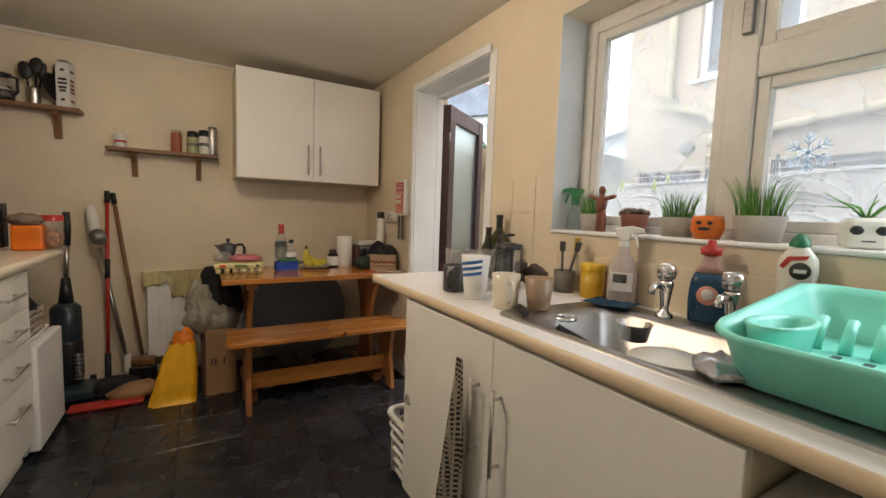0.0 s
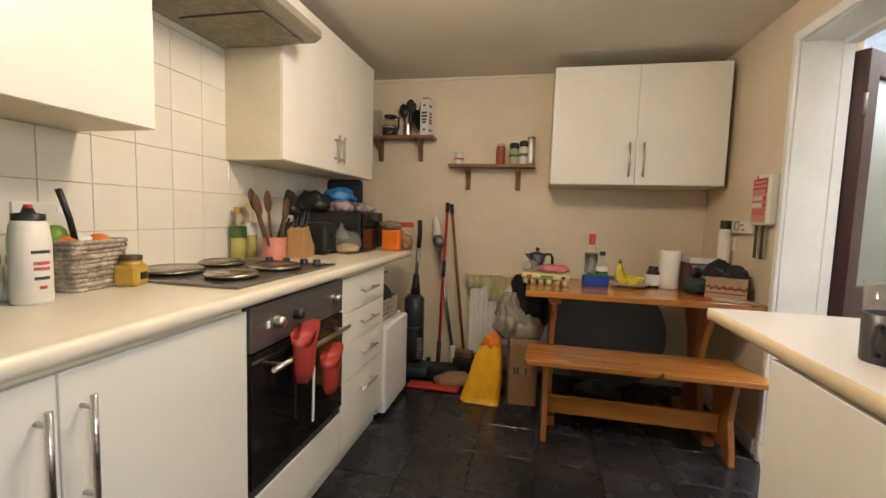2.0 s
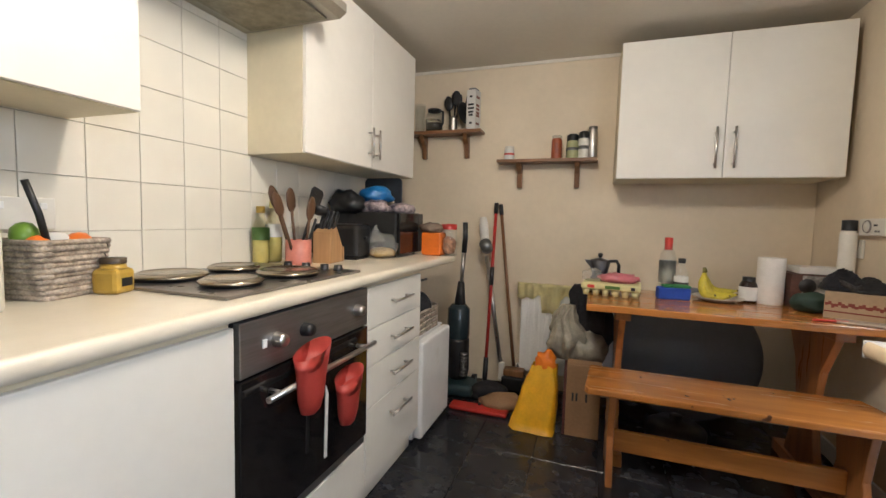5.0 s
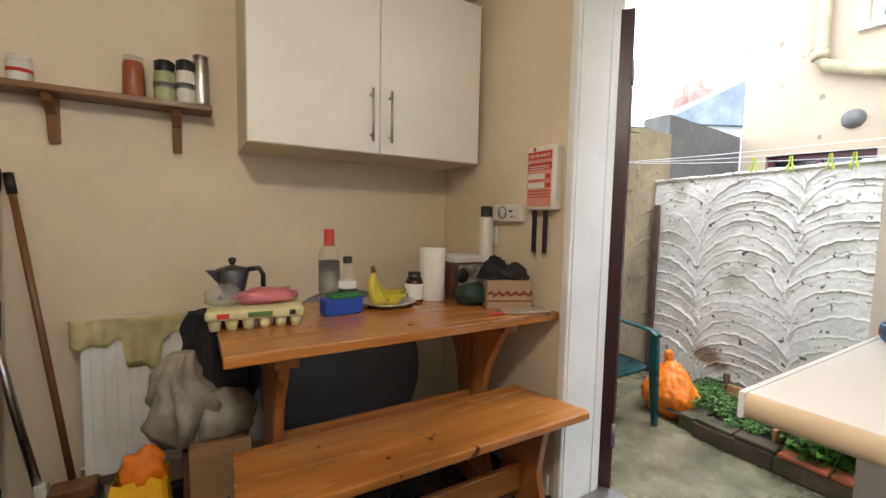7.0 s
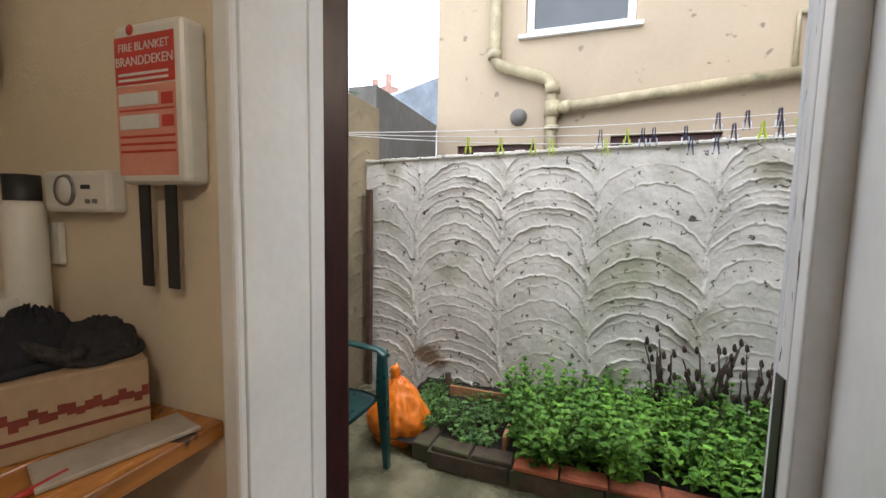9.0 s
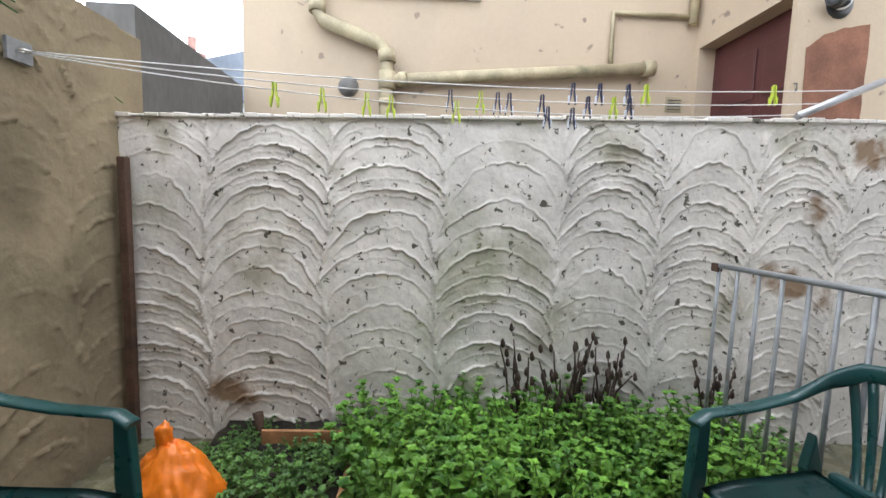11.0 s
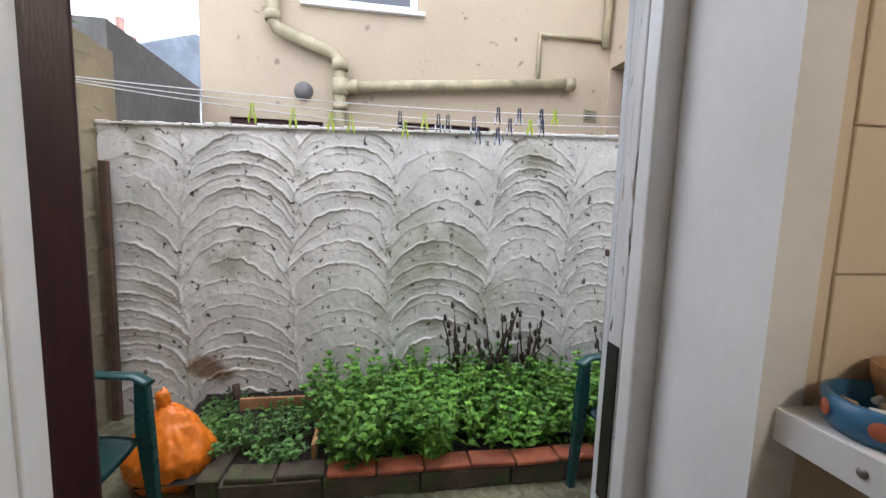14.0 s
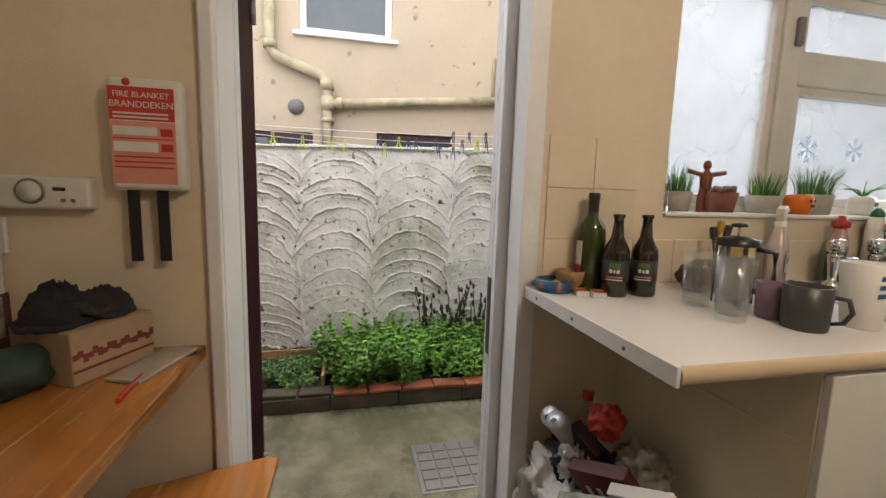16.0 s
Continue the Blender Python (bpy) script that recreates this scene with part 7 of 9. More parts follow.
for k in range(4):
    part("leg", shape(box, (0.0485, -0.006, 0.0), (0.0515, 0.006, 0.16), 0.001, pose(0, 0, 0, 0, 0, 45 + 90 * k)), M_BLACK, cf)


def arc_band(bm, r, z0, z1, a0, a1, n=14):
    """A thin label bent round part of a bottle."""
    rows = [[bm.verts.new((q * math.cos(radians(a)), q * math.sin(radians(a)), z)) for a in np.linspace(a0, a1, n)] for q, z in ((r, z0), (r, z1), (r - 0.0003, z1), (r - 0.0003, z0))]
    for u, v in zip(rows, rows[1:] + rows[:1]):
        for i in range(n - 1):
            bm.faces.new((u[i], u[i + 1], v[i + 1], v[i])).smooth = False
    bmesh.ops.recalc_face_normals(bm, faces=list(bm.faces))


for x, y in ((1.150, 1.515), (1.145, 1.425)):
    bb2 = bottle("beer_bottle", "dark brown beer bottle with black label", (x, y, WR), 0.037, 0.235, M_BROWNG, 0.0135, 0.52, bands=((0.045, 0.105, M_TEXTB),), turn=180)
    for z0, z1, a0, a1, m, nm in ((0.084, 0.098, 118, 166, M_GREENL, "label_crest"), (0.070, 0.080, 122, 134, M_LABEL, "label_print"), (0.070, 0.079, 139, 146, M_LABEL, "label_print"), (0.070, 0.080, 151, 163, M_LABEL, "label_print"), (0.056, 0.060, 108, 176, M_PINKC, "label_line"), (0.049, 0.052, 108, 176, M_LABEL, "label_line")):
        part(nm, shape(arc_band, 0.0386, z0, z1, a0 + 180, a1 + 180), m, bb2)
wb = thing("wine_bottle", "dark green wine bottle with black capsule and red label", "bottle", (1.235, 1.545, WR))
part("body", shape(lathe, [(0, 0), (0.039, 0), (0.042, 0.006), (0.042, 0.165), (0.0405, 0.180), (0.036, 0.196), (0.028, 0.209), (0.020, 0.219), (0.0155, 0.230), (0.0145, 0.250), (0.0145, 0.292), (0, 0.292)], seg=36), M_GREENG, wb)
part("capsule", shape(lathe, [(0.0160, 0.236), (0.0156, 0.272), (0.0170, 0.274), (0.0170, 0.290), (0.0160, 0.294), (0, 0.294)], seg=24), M_TEXTB, wb, "matt black foil capsule")
part("label", shape(arc_band, 0.0423, 0.078, 0.150, 20, 112), M_LABEL, wb, "pale paper label")
part("label_foot", shape(arc_band, 0.0424, 0.055, 0.0775, 20, 112), M_PRINTR, wb)
at_ = thing("ashtray", "blue painted round ashtray full of cigarette ends", "ashtray", (1.222, 1.665, WR), 10)
part("dish", shape(lathe, [(0, 0), (0.050, 0), (0.056, 0.006), (0.058, 0.034), (0.052, 0.036), (0.049, 0.010), (0, 0.008)], seg=32), plain("blue_painted_ceramic", (0.035, 0.13, 0.24), 0.3, var=0.3), at_)
for k in range(7):
    a = 2 * math.pi * k / 7
    part("flower", shape(lathe, [(0, 0.0012), (0.008, 0.001), (0.009, 0)], m=pose(0.0575 * math.cos(a), 0.0575 * math.sin(a), 0.02, 0, 90, math.degrees(a)), seg=10), plain("orange_flower_paint", (0.45, 0.12, 0.05), 0.5), at_)
for k in range(12):
    a = k * 2.4
    part("cigarette_end", shape(tube, [(0.03 * math.cos(a) * ((k % 3) / 2), 0.03 * math.sin(a) * ((k % 3) / 2), 0.020 + 0.002 * (k % 4)), (0.03 * math.cos(a) * ((k % 3) / 2) + 0.014 * math.cos(a * 3), 0.03 * math.sin(a) * ((k % 3) / 2) + 0.014 * math.sin(a * 3), 0.026)], 0.0038, 7), M_LABEL if k % 2 else M_CARDP, at_)
solo("wooden_bowl", shape(lathe, [(0, 0), (0.024, 0), (0.026, 0.005), (0.037, 0.022), (0.043, 0.044), (0.0445, 0.058), (0.041, 0.059), (0.038, 0.042), (0.022, 0.010), (0, 0.008)], seg=32), M_BLOCK, "small pale wooden bowl", "bowl", (1.235, 1.610, WR + 0.0))
for x, y, tn in ((1.165, 1.612, -14), (1.140, 1.570, -22)):
    mb = thing("matchbox", "small red and yellow matchbox", "matchbox", (x, y, WR), tn, group="matchboxes")
    part("sleeve", shape(box, (-0.026, -0.018, 0.0), (0.026, 0.018, 0.014), 0.001), M_LABEL, mb)
    part("red_top", shape(box, (-0.018, -0.0175, 0.0141), (0.012, 0.0175, 0.0148)), M_PRINTR, mb)
    part("yellow_top", shape(box, (0.0125, -0.0175, 0.0141), (0.0255, 0.0175, 0.0148)), M_YELLOW, mb)
solo("jam_jar", shape(lathe, [(0, 0), (0.03, 0), (0.032, 0.01), (0.032, 0.07), (0.028, 0.075), (0.029, 0.092), (0, 0.093)], seg=22), plain("dark_red_jar", (0.09, 0.025, 0.015), 0.15), "small dark red jar behind the bottles", "jar", (1.215, 1.468, WR))
solo("spice_tin", shape(lathe, [(0, 0), (0.03, 0), (0.03, 0.08), (0.026, 0.085), (0, 0.086)], seg=20), M_MUGG, "small dark tin behind the beer bottles", "tin", (1.23, 1.37, WR))
ph = thing("brush_pot", "clear pot holding brushes and gold tubes", "pot", (1.22, 1.098, WR))
part("pot", shape(lathe, [(0, 0), (0.038, 0), (0.042, 0.085), (0.039, 0.085), (0.035, 0.008), (0, 0.006)], seg=24), plain("dull_grey_plastic", (0.16, 0.14, 0.12), 0.3), ph)
for i, (dx, ry, h) in enumerate(((0.012, 10, 0.17), (-0.012, -6, 0.15), (0.0, 16, 0.16))):
    bm = bms()
    m = pose(1.22 + dx, 1.098, WR + 0.01, ry, 4, 0)
    tube(bm, [(0, 0, 0), (0, 0, h)], 0.005, 8, m)
    box(bm, (-0.008, -0.010, h), (0.008, 0.010, h + 0.04), 0.004, m)
    solo("washing_up_brush", bm, M_MUGG if i else M_HONEY, "small brush standing in the pot", "brush", group="brushes in the pot")
solo("wrapper", shape(lump, (0, 0, 0), (0.05, 0.045, 0.05), 0.35, 8, 3, seed=41.0, flat=0.1), plain("dark_mixed_clutter", (0.10, 0.06, 0.04), 0.7, var=0.5), "dark brown crumpled wrapper on the worktop", "wrapper", (1.175, 1.215, WR + 0.045))
yt = thing("yellow_tub", "yellow plastic tub with yellow lid", "tub", (1.235, 0.975, WR))
part("tub", shape(lathe, [(0, 0), (0.040, 0), (0.043, 0.006), (0.043, 0.10), (0, 0.1)], seg=28), plain("mustard_yellow_plastic", (0.62, 0.36, 0.02), 0.3), yt)
part("lid", shape(lathe, [(0.046, 0.1005), (0.046, 0.122), (0.042, 0.126), (0, 0.127)], seg=28), plain("mustard_yellow_lid", (0.66, 0.40, 0.02), 0.35), yt)


def spray_bottle(label, at, turn, body, head, w=0.045, d=0.028, h=0.17, bands=()):
    s = thing("spray_bottle", label, "spray bottle", at, turn)
    bm = bms()
    rings = []
    for zz, ww, dd in ((0, 0.92, 0.92), (0.006, 1, 1), (h * 0.55, 1, 1), (h * 0.78, 0.72, 0.85), (h * 0.9, 0.42, 0.6), (h, 0.34, 0.5)):
        rings.append([bm.verts.new((w * ww * math.copysign(abs(math.cos(a)) ** 0.7, math.cos(a)), d * dd * math.copysign(abs(math.sin(a)) ** 0.7, math.sin(a)), zz)) for a in np.linspace(0, 2 * math.pi, 29)[:-1]])
    for a, b in zip(rings, rings[1:]):
        for i in range(28):
            bm.faces.new((a[i], a[(i + 1) % 28], b[(i + 1) % 28], b[i])).smooth = True
    bm.faces.new(rings[0])
    bm.faces.new(rings[-1])
    bmesh.ops.recalc_face_normals(bm, faces=list(bm.faces))
    part("body", bm, body, s)
    part("collar", shape(lathe, [(0.017, h), (0.018, h + 0.018), (0.012, h + 0.02)], seg=18), head, s)
    part("trigger_head", shape(prism, [(-0.03, h + 0.045), (-0.035, h + 0.062), (0.02, h + 0.072), (0.055, h + 0.064), (0.06, h + 0.050), (0.02, h + 0.045), (0.014, h + 0.02), (-0.014, h + 0.02)], -0.012, 0.012, 1, 0.004), head, s)
    part("trigger", shape(prism, [(0.026, h + 0.044), (0.036, h + 0.044), (0.046, h + 0.005), (0.040, h)], -0.006, 0.006, 1, 0.002), head, s)
    for x0, x1, z0, z1, m in bands:
        part("label", shape(box, (x0, -d - 0.0012, z0), (x1, -d - 0.0002, z1), 0.0003), m, s)
        part("label", shape(box, (x0, d + 0.0002, z0), (x1, d + 0.0012, z1), 0.0003), m, s)
    return s


def flat_bottle(bm, rows, n=36, power=0.62):
    """A bottle body of rounded oblong sections; rows of height, half width, half depth."""
    rings = [[bm.verts.new((w * math.copysign(abs(math.cos(a)) ** power, math.cos(a)), d * math.copysign(abs(math.sin(a)) ** power, math.sin(a)), z)) for a in np.linspace(0, 2 * math.pi, n + 1)[:-1]] for z, w, d in rows]
    for u, v in zip(rings, rings[1:]):
        for i in range(n):
            bm.faces.new((u[i], u[(i + 1) % n], v[(i + 1) % n], v[i])).smooth = True
    bm.faces.new(rings[0])
    bm.faces.new(rings[-1])
    bmesh.ops.recalc_face_normals(bm, faces=list(bm.faces))


spray_bottle("clear kitchen spray bottle with white trigger head", (1.225, 0.842, WR), -60, plain("milky_pink_plastic", (0.52, 0.44, 0.40), 0.25), M_CREAMP, 0.046, 0.030, 0.20, ((-0.036, 0.036, 0.05, 0.115, M_LABEL), (-0.026, 0.018, 0.078, 0.108, M_TEXTB)))
wu = thing("washing_up_bottle", "dark blue washing-up liquid bottle with red cap", "bottle", (1.232, 0.565, WR + 0.006), -65)
part("body", shape(flat_bottle, [(0, 0.044, 0.024), (0.006, 0.047, 0.027), (0.070, 0.049, 0.027), (0.115, 0.045, 0.027), (0.142, 0.036, 0.025)]), plain("dark_blue_liquid", (0.012, 0.060, 0.12), 0.12), wu)
part("shoulder", shape(flat_bottle, [(0.1425, 0.0358, 0.0248), (0.165, 0.026, 0.021), (0.185, 0.018, 0.017), (0.192, 0.017, 0.017)]), plain("pink_clear_plastic", (0.50, 0.30, 0.27), 0.15), wu)
part("cap", shape(lathe, [(0.018, 0.1925), (0.026, 0.196), (0.027, 0.214), (0.012, 0.222), (0.010, 0.236), (0, 0.237)], seg=20), M_REDP, wu)
part("label", shape(lathe, [(0, 0.001), (0.026, 0.001), (0.027, 0)], m=pose(0, -0.0272, 0.080, 90, 0, 0), seg=24), M_PRINTP, wu)
part("label_core", shape(lathe, [(0, 0.0012), (0.016, 0.001), (0.016, 0)], m=pose(0, -0.0283, 0.083, 90, 0, 0), seg=20), M_LABEL, wu)
cb2 = thing("cleaner_bottle", "white cream cleaner bottle with green cap and pink label", "bottle", (1.250, 0.37, WR + 0.006), -70)
part("body", shape(flat_bottle, [(0, 0.037, 0.023), (0.006, 0.040, 0.026), (0.090, 0.041, 0.027), (0.135, 0.036, 0.025), (0.175, 0.040, 0.027), (0.205, 0.038, 0.026), (0.228, 0.022, 0.020), (0.234, 0.018, 0.018)]), M_CREAMP, cb2)
part("cap", shape(lathe, [(0.021, 0.2345), (0.022, 0.240), (0.018, 0.252), (0.008, 0.266), (0, 0.268)], seg=20), plain("dark_green_cap", (0.02, 0.16, 0.07), 0.35), cb2)
for sgn in (-1, 1):
    part("label_disc", shape(lathe, [(0, 0.001), (0.020, 0.001), (0.021, 0)], m=pose(0.004, sgn * 0.0268, 0.176, -90 * sgn, 0, 0), seg=24), M_TEXTB, cb2, "dark round label")
    part("label_mark", shape(box, (-0.008, min(sgn * 0.0279, sgn * 0.0286), 0.171), (0.016, max(sgn * 0.0279, sgn * 0.0286), 0.180)), M_LABEL, cb2)
    part("label_arc", shape(prism, [(-0.036, 0.186), (-0.022, 0.210), (0.020, 0.214), (0.014, 0.204), (-0.014, 0.200), (-0.028, 0.180)], min(sgn * 0.0262, sgn * 0.0272), max(sgn * 0.0262, sgn * 0.0272), 1), M_PRINTR, cb2)
    part("label_foot", shape(prism, [(-0.036, 0.02), (0.036, 0.02), (0.036, 0.062), (0.0, 0.078), (-0.036, 0.056)], min(sgn * 0.0274, sgn * 0.0284), max(sgn * 0.0274, sgn * 0.0284), 1), plain("magenta_label", (0.55, 0.07, 0.13), 0.4), cb2)

bm = bms()
g = [[bm.verts.new((-0.06 + 0.12 * i / 14, -0.075 + 0.15 * j / 14, 0.010 + 0.006 * noise.noise((i * 0.5, j * 0.5, 3)))) for i in range(15)] for j in range(15)]
for j in range(14):
    for i in range(14):
        bm.faces.new((g[j][i], g[j][i + 1], g[j + 1][i + 1], g[j + 1][i])).smooth = True
bmesh.ops.solidify(bm, geom=list(bm.faces), thickness=0.010)
solo("dishcloth", bm, M_BLUECLOTH, "folded blue dishcloth on the sink edge", "cloth", (1.15, 0.825, WR + 0.006), 12)
kn = thing("kitchen_knife", "black handled knife resting on the sink edge", "knife", (0.80, 0.86, WR + 0.006), 60)
part("grip", shape(box, (-0.05, -0.009, 0.0), (0.05, 0.009, 0.016), 0.005), M_BLACK, kn)
part("blade", shape(prism, [(0.05, -0.010), (0.17, -0.002), (0.05, 0.010)], 0.006, 0.009, 2), M_STEEL, kn)
pn2 = thing("frying_pan", "black frying pan with dirty plate in the sink", "pan", (0.965, 0.50, WR - 0.10), 110, tilt=(4, 6))
part("pan", shape(lathe, [(0, 0), (0.095, 0), (0.125, 0.04), (0.128, 0.041), (0.122, 0.036), (0.092, 0.006), (0, 0.006)], seg=32), M_BLACK, pn2)
part("handle", shape(tube, [(0.12, 0, 0.035), (0.20, 0, 0.065), (0.29, 0.0, 0.105)], 0.010, 10), M_BLACK, pn2)
solo("plate", shape(lathe, [(0, 0.0), (0.05, 0.0), (0.10, 0.016), (0.102, 0.019), (0.05, 0.006), (0, 0.005)], seg=32), M_CREAMP, "white plate lying in the sink", "plate", (0.95, 0.49, WR - 0.068), 0, tilt=(5, -4))
solo("plastic_tub", shape(lathe, [(0, 0), (0.035, 0), (0.046, 0.045), (0.048, 0.046), (0.044, 0.044), (0.033, 0.003), (0, 0.003)], seg=26), glass("cloudy_plastic", (0.95, 0.95, 0.93), 0.25), "small clear plastic tub in the sink", "tub", (1.00, 0.63, WR - 0.035))
solo("strainer", shape(tube, [(0.028 * math.cos(a), 0.028 * math.sin(a), 0.008) for a in np.linspace(0, 2 * math.pi, 25)], 0.006, 8), M_CHROME, "round steel strainer ring by the sink", "strainer", (0.855, 0.745, WR + 0.004))
bm = bms()
lump(bm, (0, 0, 0.012), (0.07, 0.05, 0.018), 0.4, 8, 3, seed=51.0)
solo("foil", bm, plain("crumpled_foil", (0.55, 0.56, 0.60), 0.25, 0.8, bump=1.0, bump_scale=40), "crumpled foil lying on the drainer", "foil", (0.83, 0.325, WR + 0.006), 30)

# mint dish rack on the drainer
dr = thing("dish_rack", "mint green plastic dish drainer rack", "dish rack", (0.985, 0.110, WR + 0.009), 0)
bm = bms()
rings = []
for x0, x1, y0, y1, rr, z in ((-0.19, 0.20, -0.215, 0.190, 0.05, 0.0), (-0.205, 0.215, -0.235, 0.215, 0.06, 0.100), (-0.217, 0.227, -0.247, 0.227, 0.06, 0.112), (-0.214, 0.224, -0.244, 0.224, 0.06, 0.119), (-0.205, 0.215, -0.235, 0.215, 0.055, 0.117), (-0.195, 0.205, -0.225, 0.205, 0.05, 0.100), (-0.18, 0.19, -0.205, 0.180, 0.045, 0.040)):
    rings.append([bm.verts.new((x, y, z + (x * 0.15 + 0.018 * math.cos(x * 7) if z > 0.05 else 0))) for x, y in rrect(x0, x1, y0, y1, rr, 64)])
for a, b in zip(rings, rings[1:]):
    for i in range(64):
        bm.faces.new((a[i], a[(i + 1) % 64], b[(i + 1) % 64], b[i])).smooth = True
bm.faces.new(rings[-1])
bm.faces.new(rings[0])
bmesh.ops.recalc_face_normals(bm, faces=list(bm.faces))
part("tray", bm, M_MINT, dr)
for i in range(8):
    y = -0.170 + i * 0.045
    part("plate_prong", shape(tube, [(0.050, y, 0.039), (0.062, y, 0.075), (0.085, y, 0.100)], 0.011, 12, r_end=0.009), M_MINT, dr)
    part("drain_slot", shape(prism, rrect(-0.075, 0.020, y - 0.007, y + 0.007, 0.006, 16), 0.0402, 0.0412, 2), plain("dark_drain_gap", (0.02, 0.06, 0.05), 0.6), dr)
# oval cutlery cup in the near corner
bm = bms()
cup = []
for grow, z in ((-0.010, 0.041), (0.0, 0.100), (0.004, 0.108), (-0.004, 0.110), (-0.010, 0.100), (-0.018, 0.046)):
    cup.append([bm.verts.new((-0.095 + (0.090 + grow) * math.cos(a), 0.150 + (0.044 + grow) * math.sin(a), z)) for a in np.linspace(0, 2 * math.pi, 41)[:-1]])
for a, b in zip(cup, cup[1:]):
    for i in range(40):
        bm.faces.new((a[i], a[(i + 1) % 40], b[(i + 1) % 40], b[i])).smooth = True
bm.faces.new(cup[-1])
bm.faces.new(cup[0])
bmesh.ops.recalc_face_normals(bm, faces=list(bm.faces))
part("cutlery_cup", bm, M_MINT, dr)

# checked tea towel on the cupboard handle
bm = bms()
nx, nz = 16, 44
g = []
for j in range(nz + 1):
    s = j / nz
    w = 0.018 + 0.066 * min(1, s * 1.3)
    g.append([bm.verts.new((0.640 - 0.016 * math.sin(i * 1.15 + 0.6 * s) * min(1, 0.25 + s) - 0.012, 0.945 + (i / nx - 0.5) * 2 * w + 0.03 * (s - 0.5), 0.80 - 0.60 * s - 0.02 * (i / nx) * s)) for i in range(nx + 1)])
for j in range(nz):
    for i in range(nx):
        bm.faces.new((g[j][i], g[j][i + 1], g[j + 1][i + 1], g[j + 1][i])).smooth = True
bmesh.ops.solidify(bm, geom=list(bm.faces), thickness=0.004)
M_CHECK = bpy.data.materials.new("checked_tea_towel")
M_CHECK.use_nodes = True
cn, cl = M_CHECK.node_tree.nodes, M_CHECK.node_tree.links
ctc = cn.new("ShaderNodeTexCoord")
csep = cn.new("ShaderNodeSeparateXYZ")
cl.new(ctc.outputs["Object"], csep.inputs[0])
lines = []
for k, (axis, per) in enumerate((("Y", 62.0), ("Z", 62.0))):
    mu = cn.new("ShaderNodeMath")
    mu.operation = "MULTIPLY"
    mu.inputs[1].default_value = per
    cl.new(csep.outputs[axis], mu.inputs[0])
    fr_ = cn.new("ShaderNodeMath")
    fr_.operation = "FRACT"
    cl.new(mu.outputs[0], fr_.inputs[0])
    gt = cn.new("ShaderNodeMath")
    gt.operation = "GREATER_THAN"
    gt.inputs[1].default_value = 0.52
    cl.new(fr_.outputs[0], gt.inputs[0])
    lines.append(gt)
mx = cn.new("ShaderNodeMath")
mx.operation = "MAXIMUM"
cl.new(lines[0].outputs[0], mx.inputs[0])
cl.new(lines[1].outputs[0], mx.inputs[1])
cmix = cn.new("ShaderNodeMix")
cmix.data_type = "RGBA"
cmix.inputs[6].default_value, cmix.inputs[7].default_value = (0.055, 0.050, 0.048, 1), (0.60, 0.54, 0.44, 1)
cl.new(mx.outputs[0], cmix.inputs[0])
cl.new(cmix.outputs[2], cn["Principled BSDF"].inputs["Base Color"])
cn["Principled BSDF"].inputs["Roughness"].default_value = 0.95
solo("tea_towel", bm, M_CHECK, "black and cream checked tea towel hanging on cupboard handle", "tea towel")

# ---- under the worktop end: recycling ----
M_CARDW = mat("glossy_printed_carton", (0.40, 0.36, 0.30), 0.35, var=0.7, scale=16, fine=30)
rc = thing("laundry_basket", "cream plastic basket overflowing with recycling", "basket", (0.955, 1.55, 0.0))
bm = bms()
for k in range(6):
    tube(bm, [(x, y, 0.02 + 0.055 * k) for x, y in rrect(-0.20 - 0.006 * k, 0.20 + 0.006 * k, -0.13, 0.13, 0.05, 32)] + [(0.20 + 0.006 * k, 0.003, 0.02 + 0.055 * k)], 0.009 if k < 5 else 0.014, 8, caps=False)
for x, y in rrect(-0.215, 0.215, -0.13, 0.13, 0.05, 32):
    tube(bm, [(x, y, 0.02), (x, y, 0.295)], 0.006, 6)
part("lattice", bm, M_CREAMP, rc)
part("bottom", shape(box, (-0.2, -0.09, 0.0), (0.2, 0.09, 0.02), 0.004), M_CREAMP, rc)
M_FOIL = plain("silver_film", (0.66, 0.67, 0.69), 0.38, 0.6, bump=1.0, bump_scale=40)
for nm, p, s, m, sd, lb in (("plastic_bag", (1.19, 1.655, 0.34), (0.085, 0.060, 0.085), M_LABEL, 61.0, "crumpled white plastic bag among the recycling"), ("plastic_bag", (1.08, 1.665, 0.32), (0.080, 0.060, 0.075), M_LABEL, 62.0, "crumpled white plastic bag among the recycling"),
                            ("foil_packet", (1.11, 1.63, 0.44), (0.045, 0.04, 0.060), M_FOIL, 63.0, "shiny silver packet in the recycling"), ("dark_bag", (1.06, 1.53, 0.36), (0.15, 0.10, 0.10), M_BLACKBAG, 64.0, "black plastic bag in the recycling"),
                            ("red_packet", (1.07, 1.56, 0.585), (0.050, 0.045, 0.045), M_REDP, 65.0, "red printed drinks packet in the recycling"), ("plastic_bag", (0.98, 1.50, 0.50), (0.07, 0.06, 0.055), M_GREYBAG, 67.0, "grey crumpled bag in the recycling"),
                            ("plastic_bag", (1.245, 1.69, 0.22), (0.035, 0.05, 0.12), M_LABEL, 68.0, "white and dark striped bag hanging over the basket"), ("dark_bag", (1.15, 1.60, 0.42), (0.09, 0.07, 0.07), M_BLACKBAG, 69.0, "black crumpled plastic in the recycling")):
    solo(nm, shape(lump, (0, 0, 0), s, 0.42, 9, 4, seed=sd), m, lb, "bag", p)
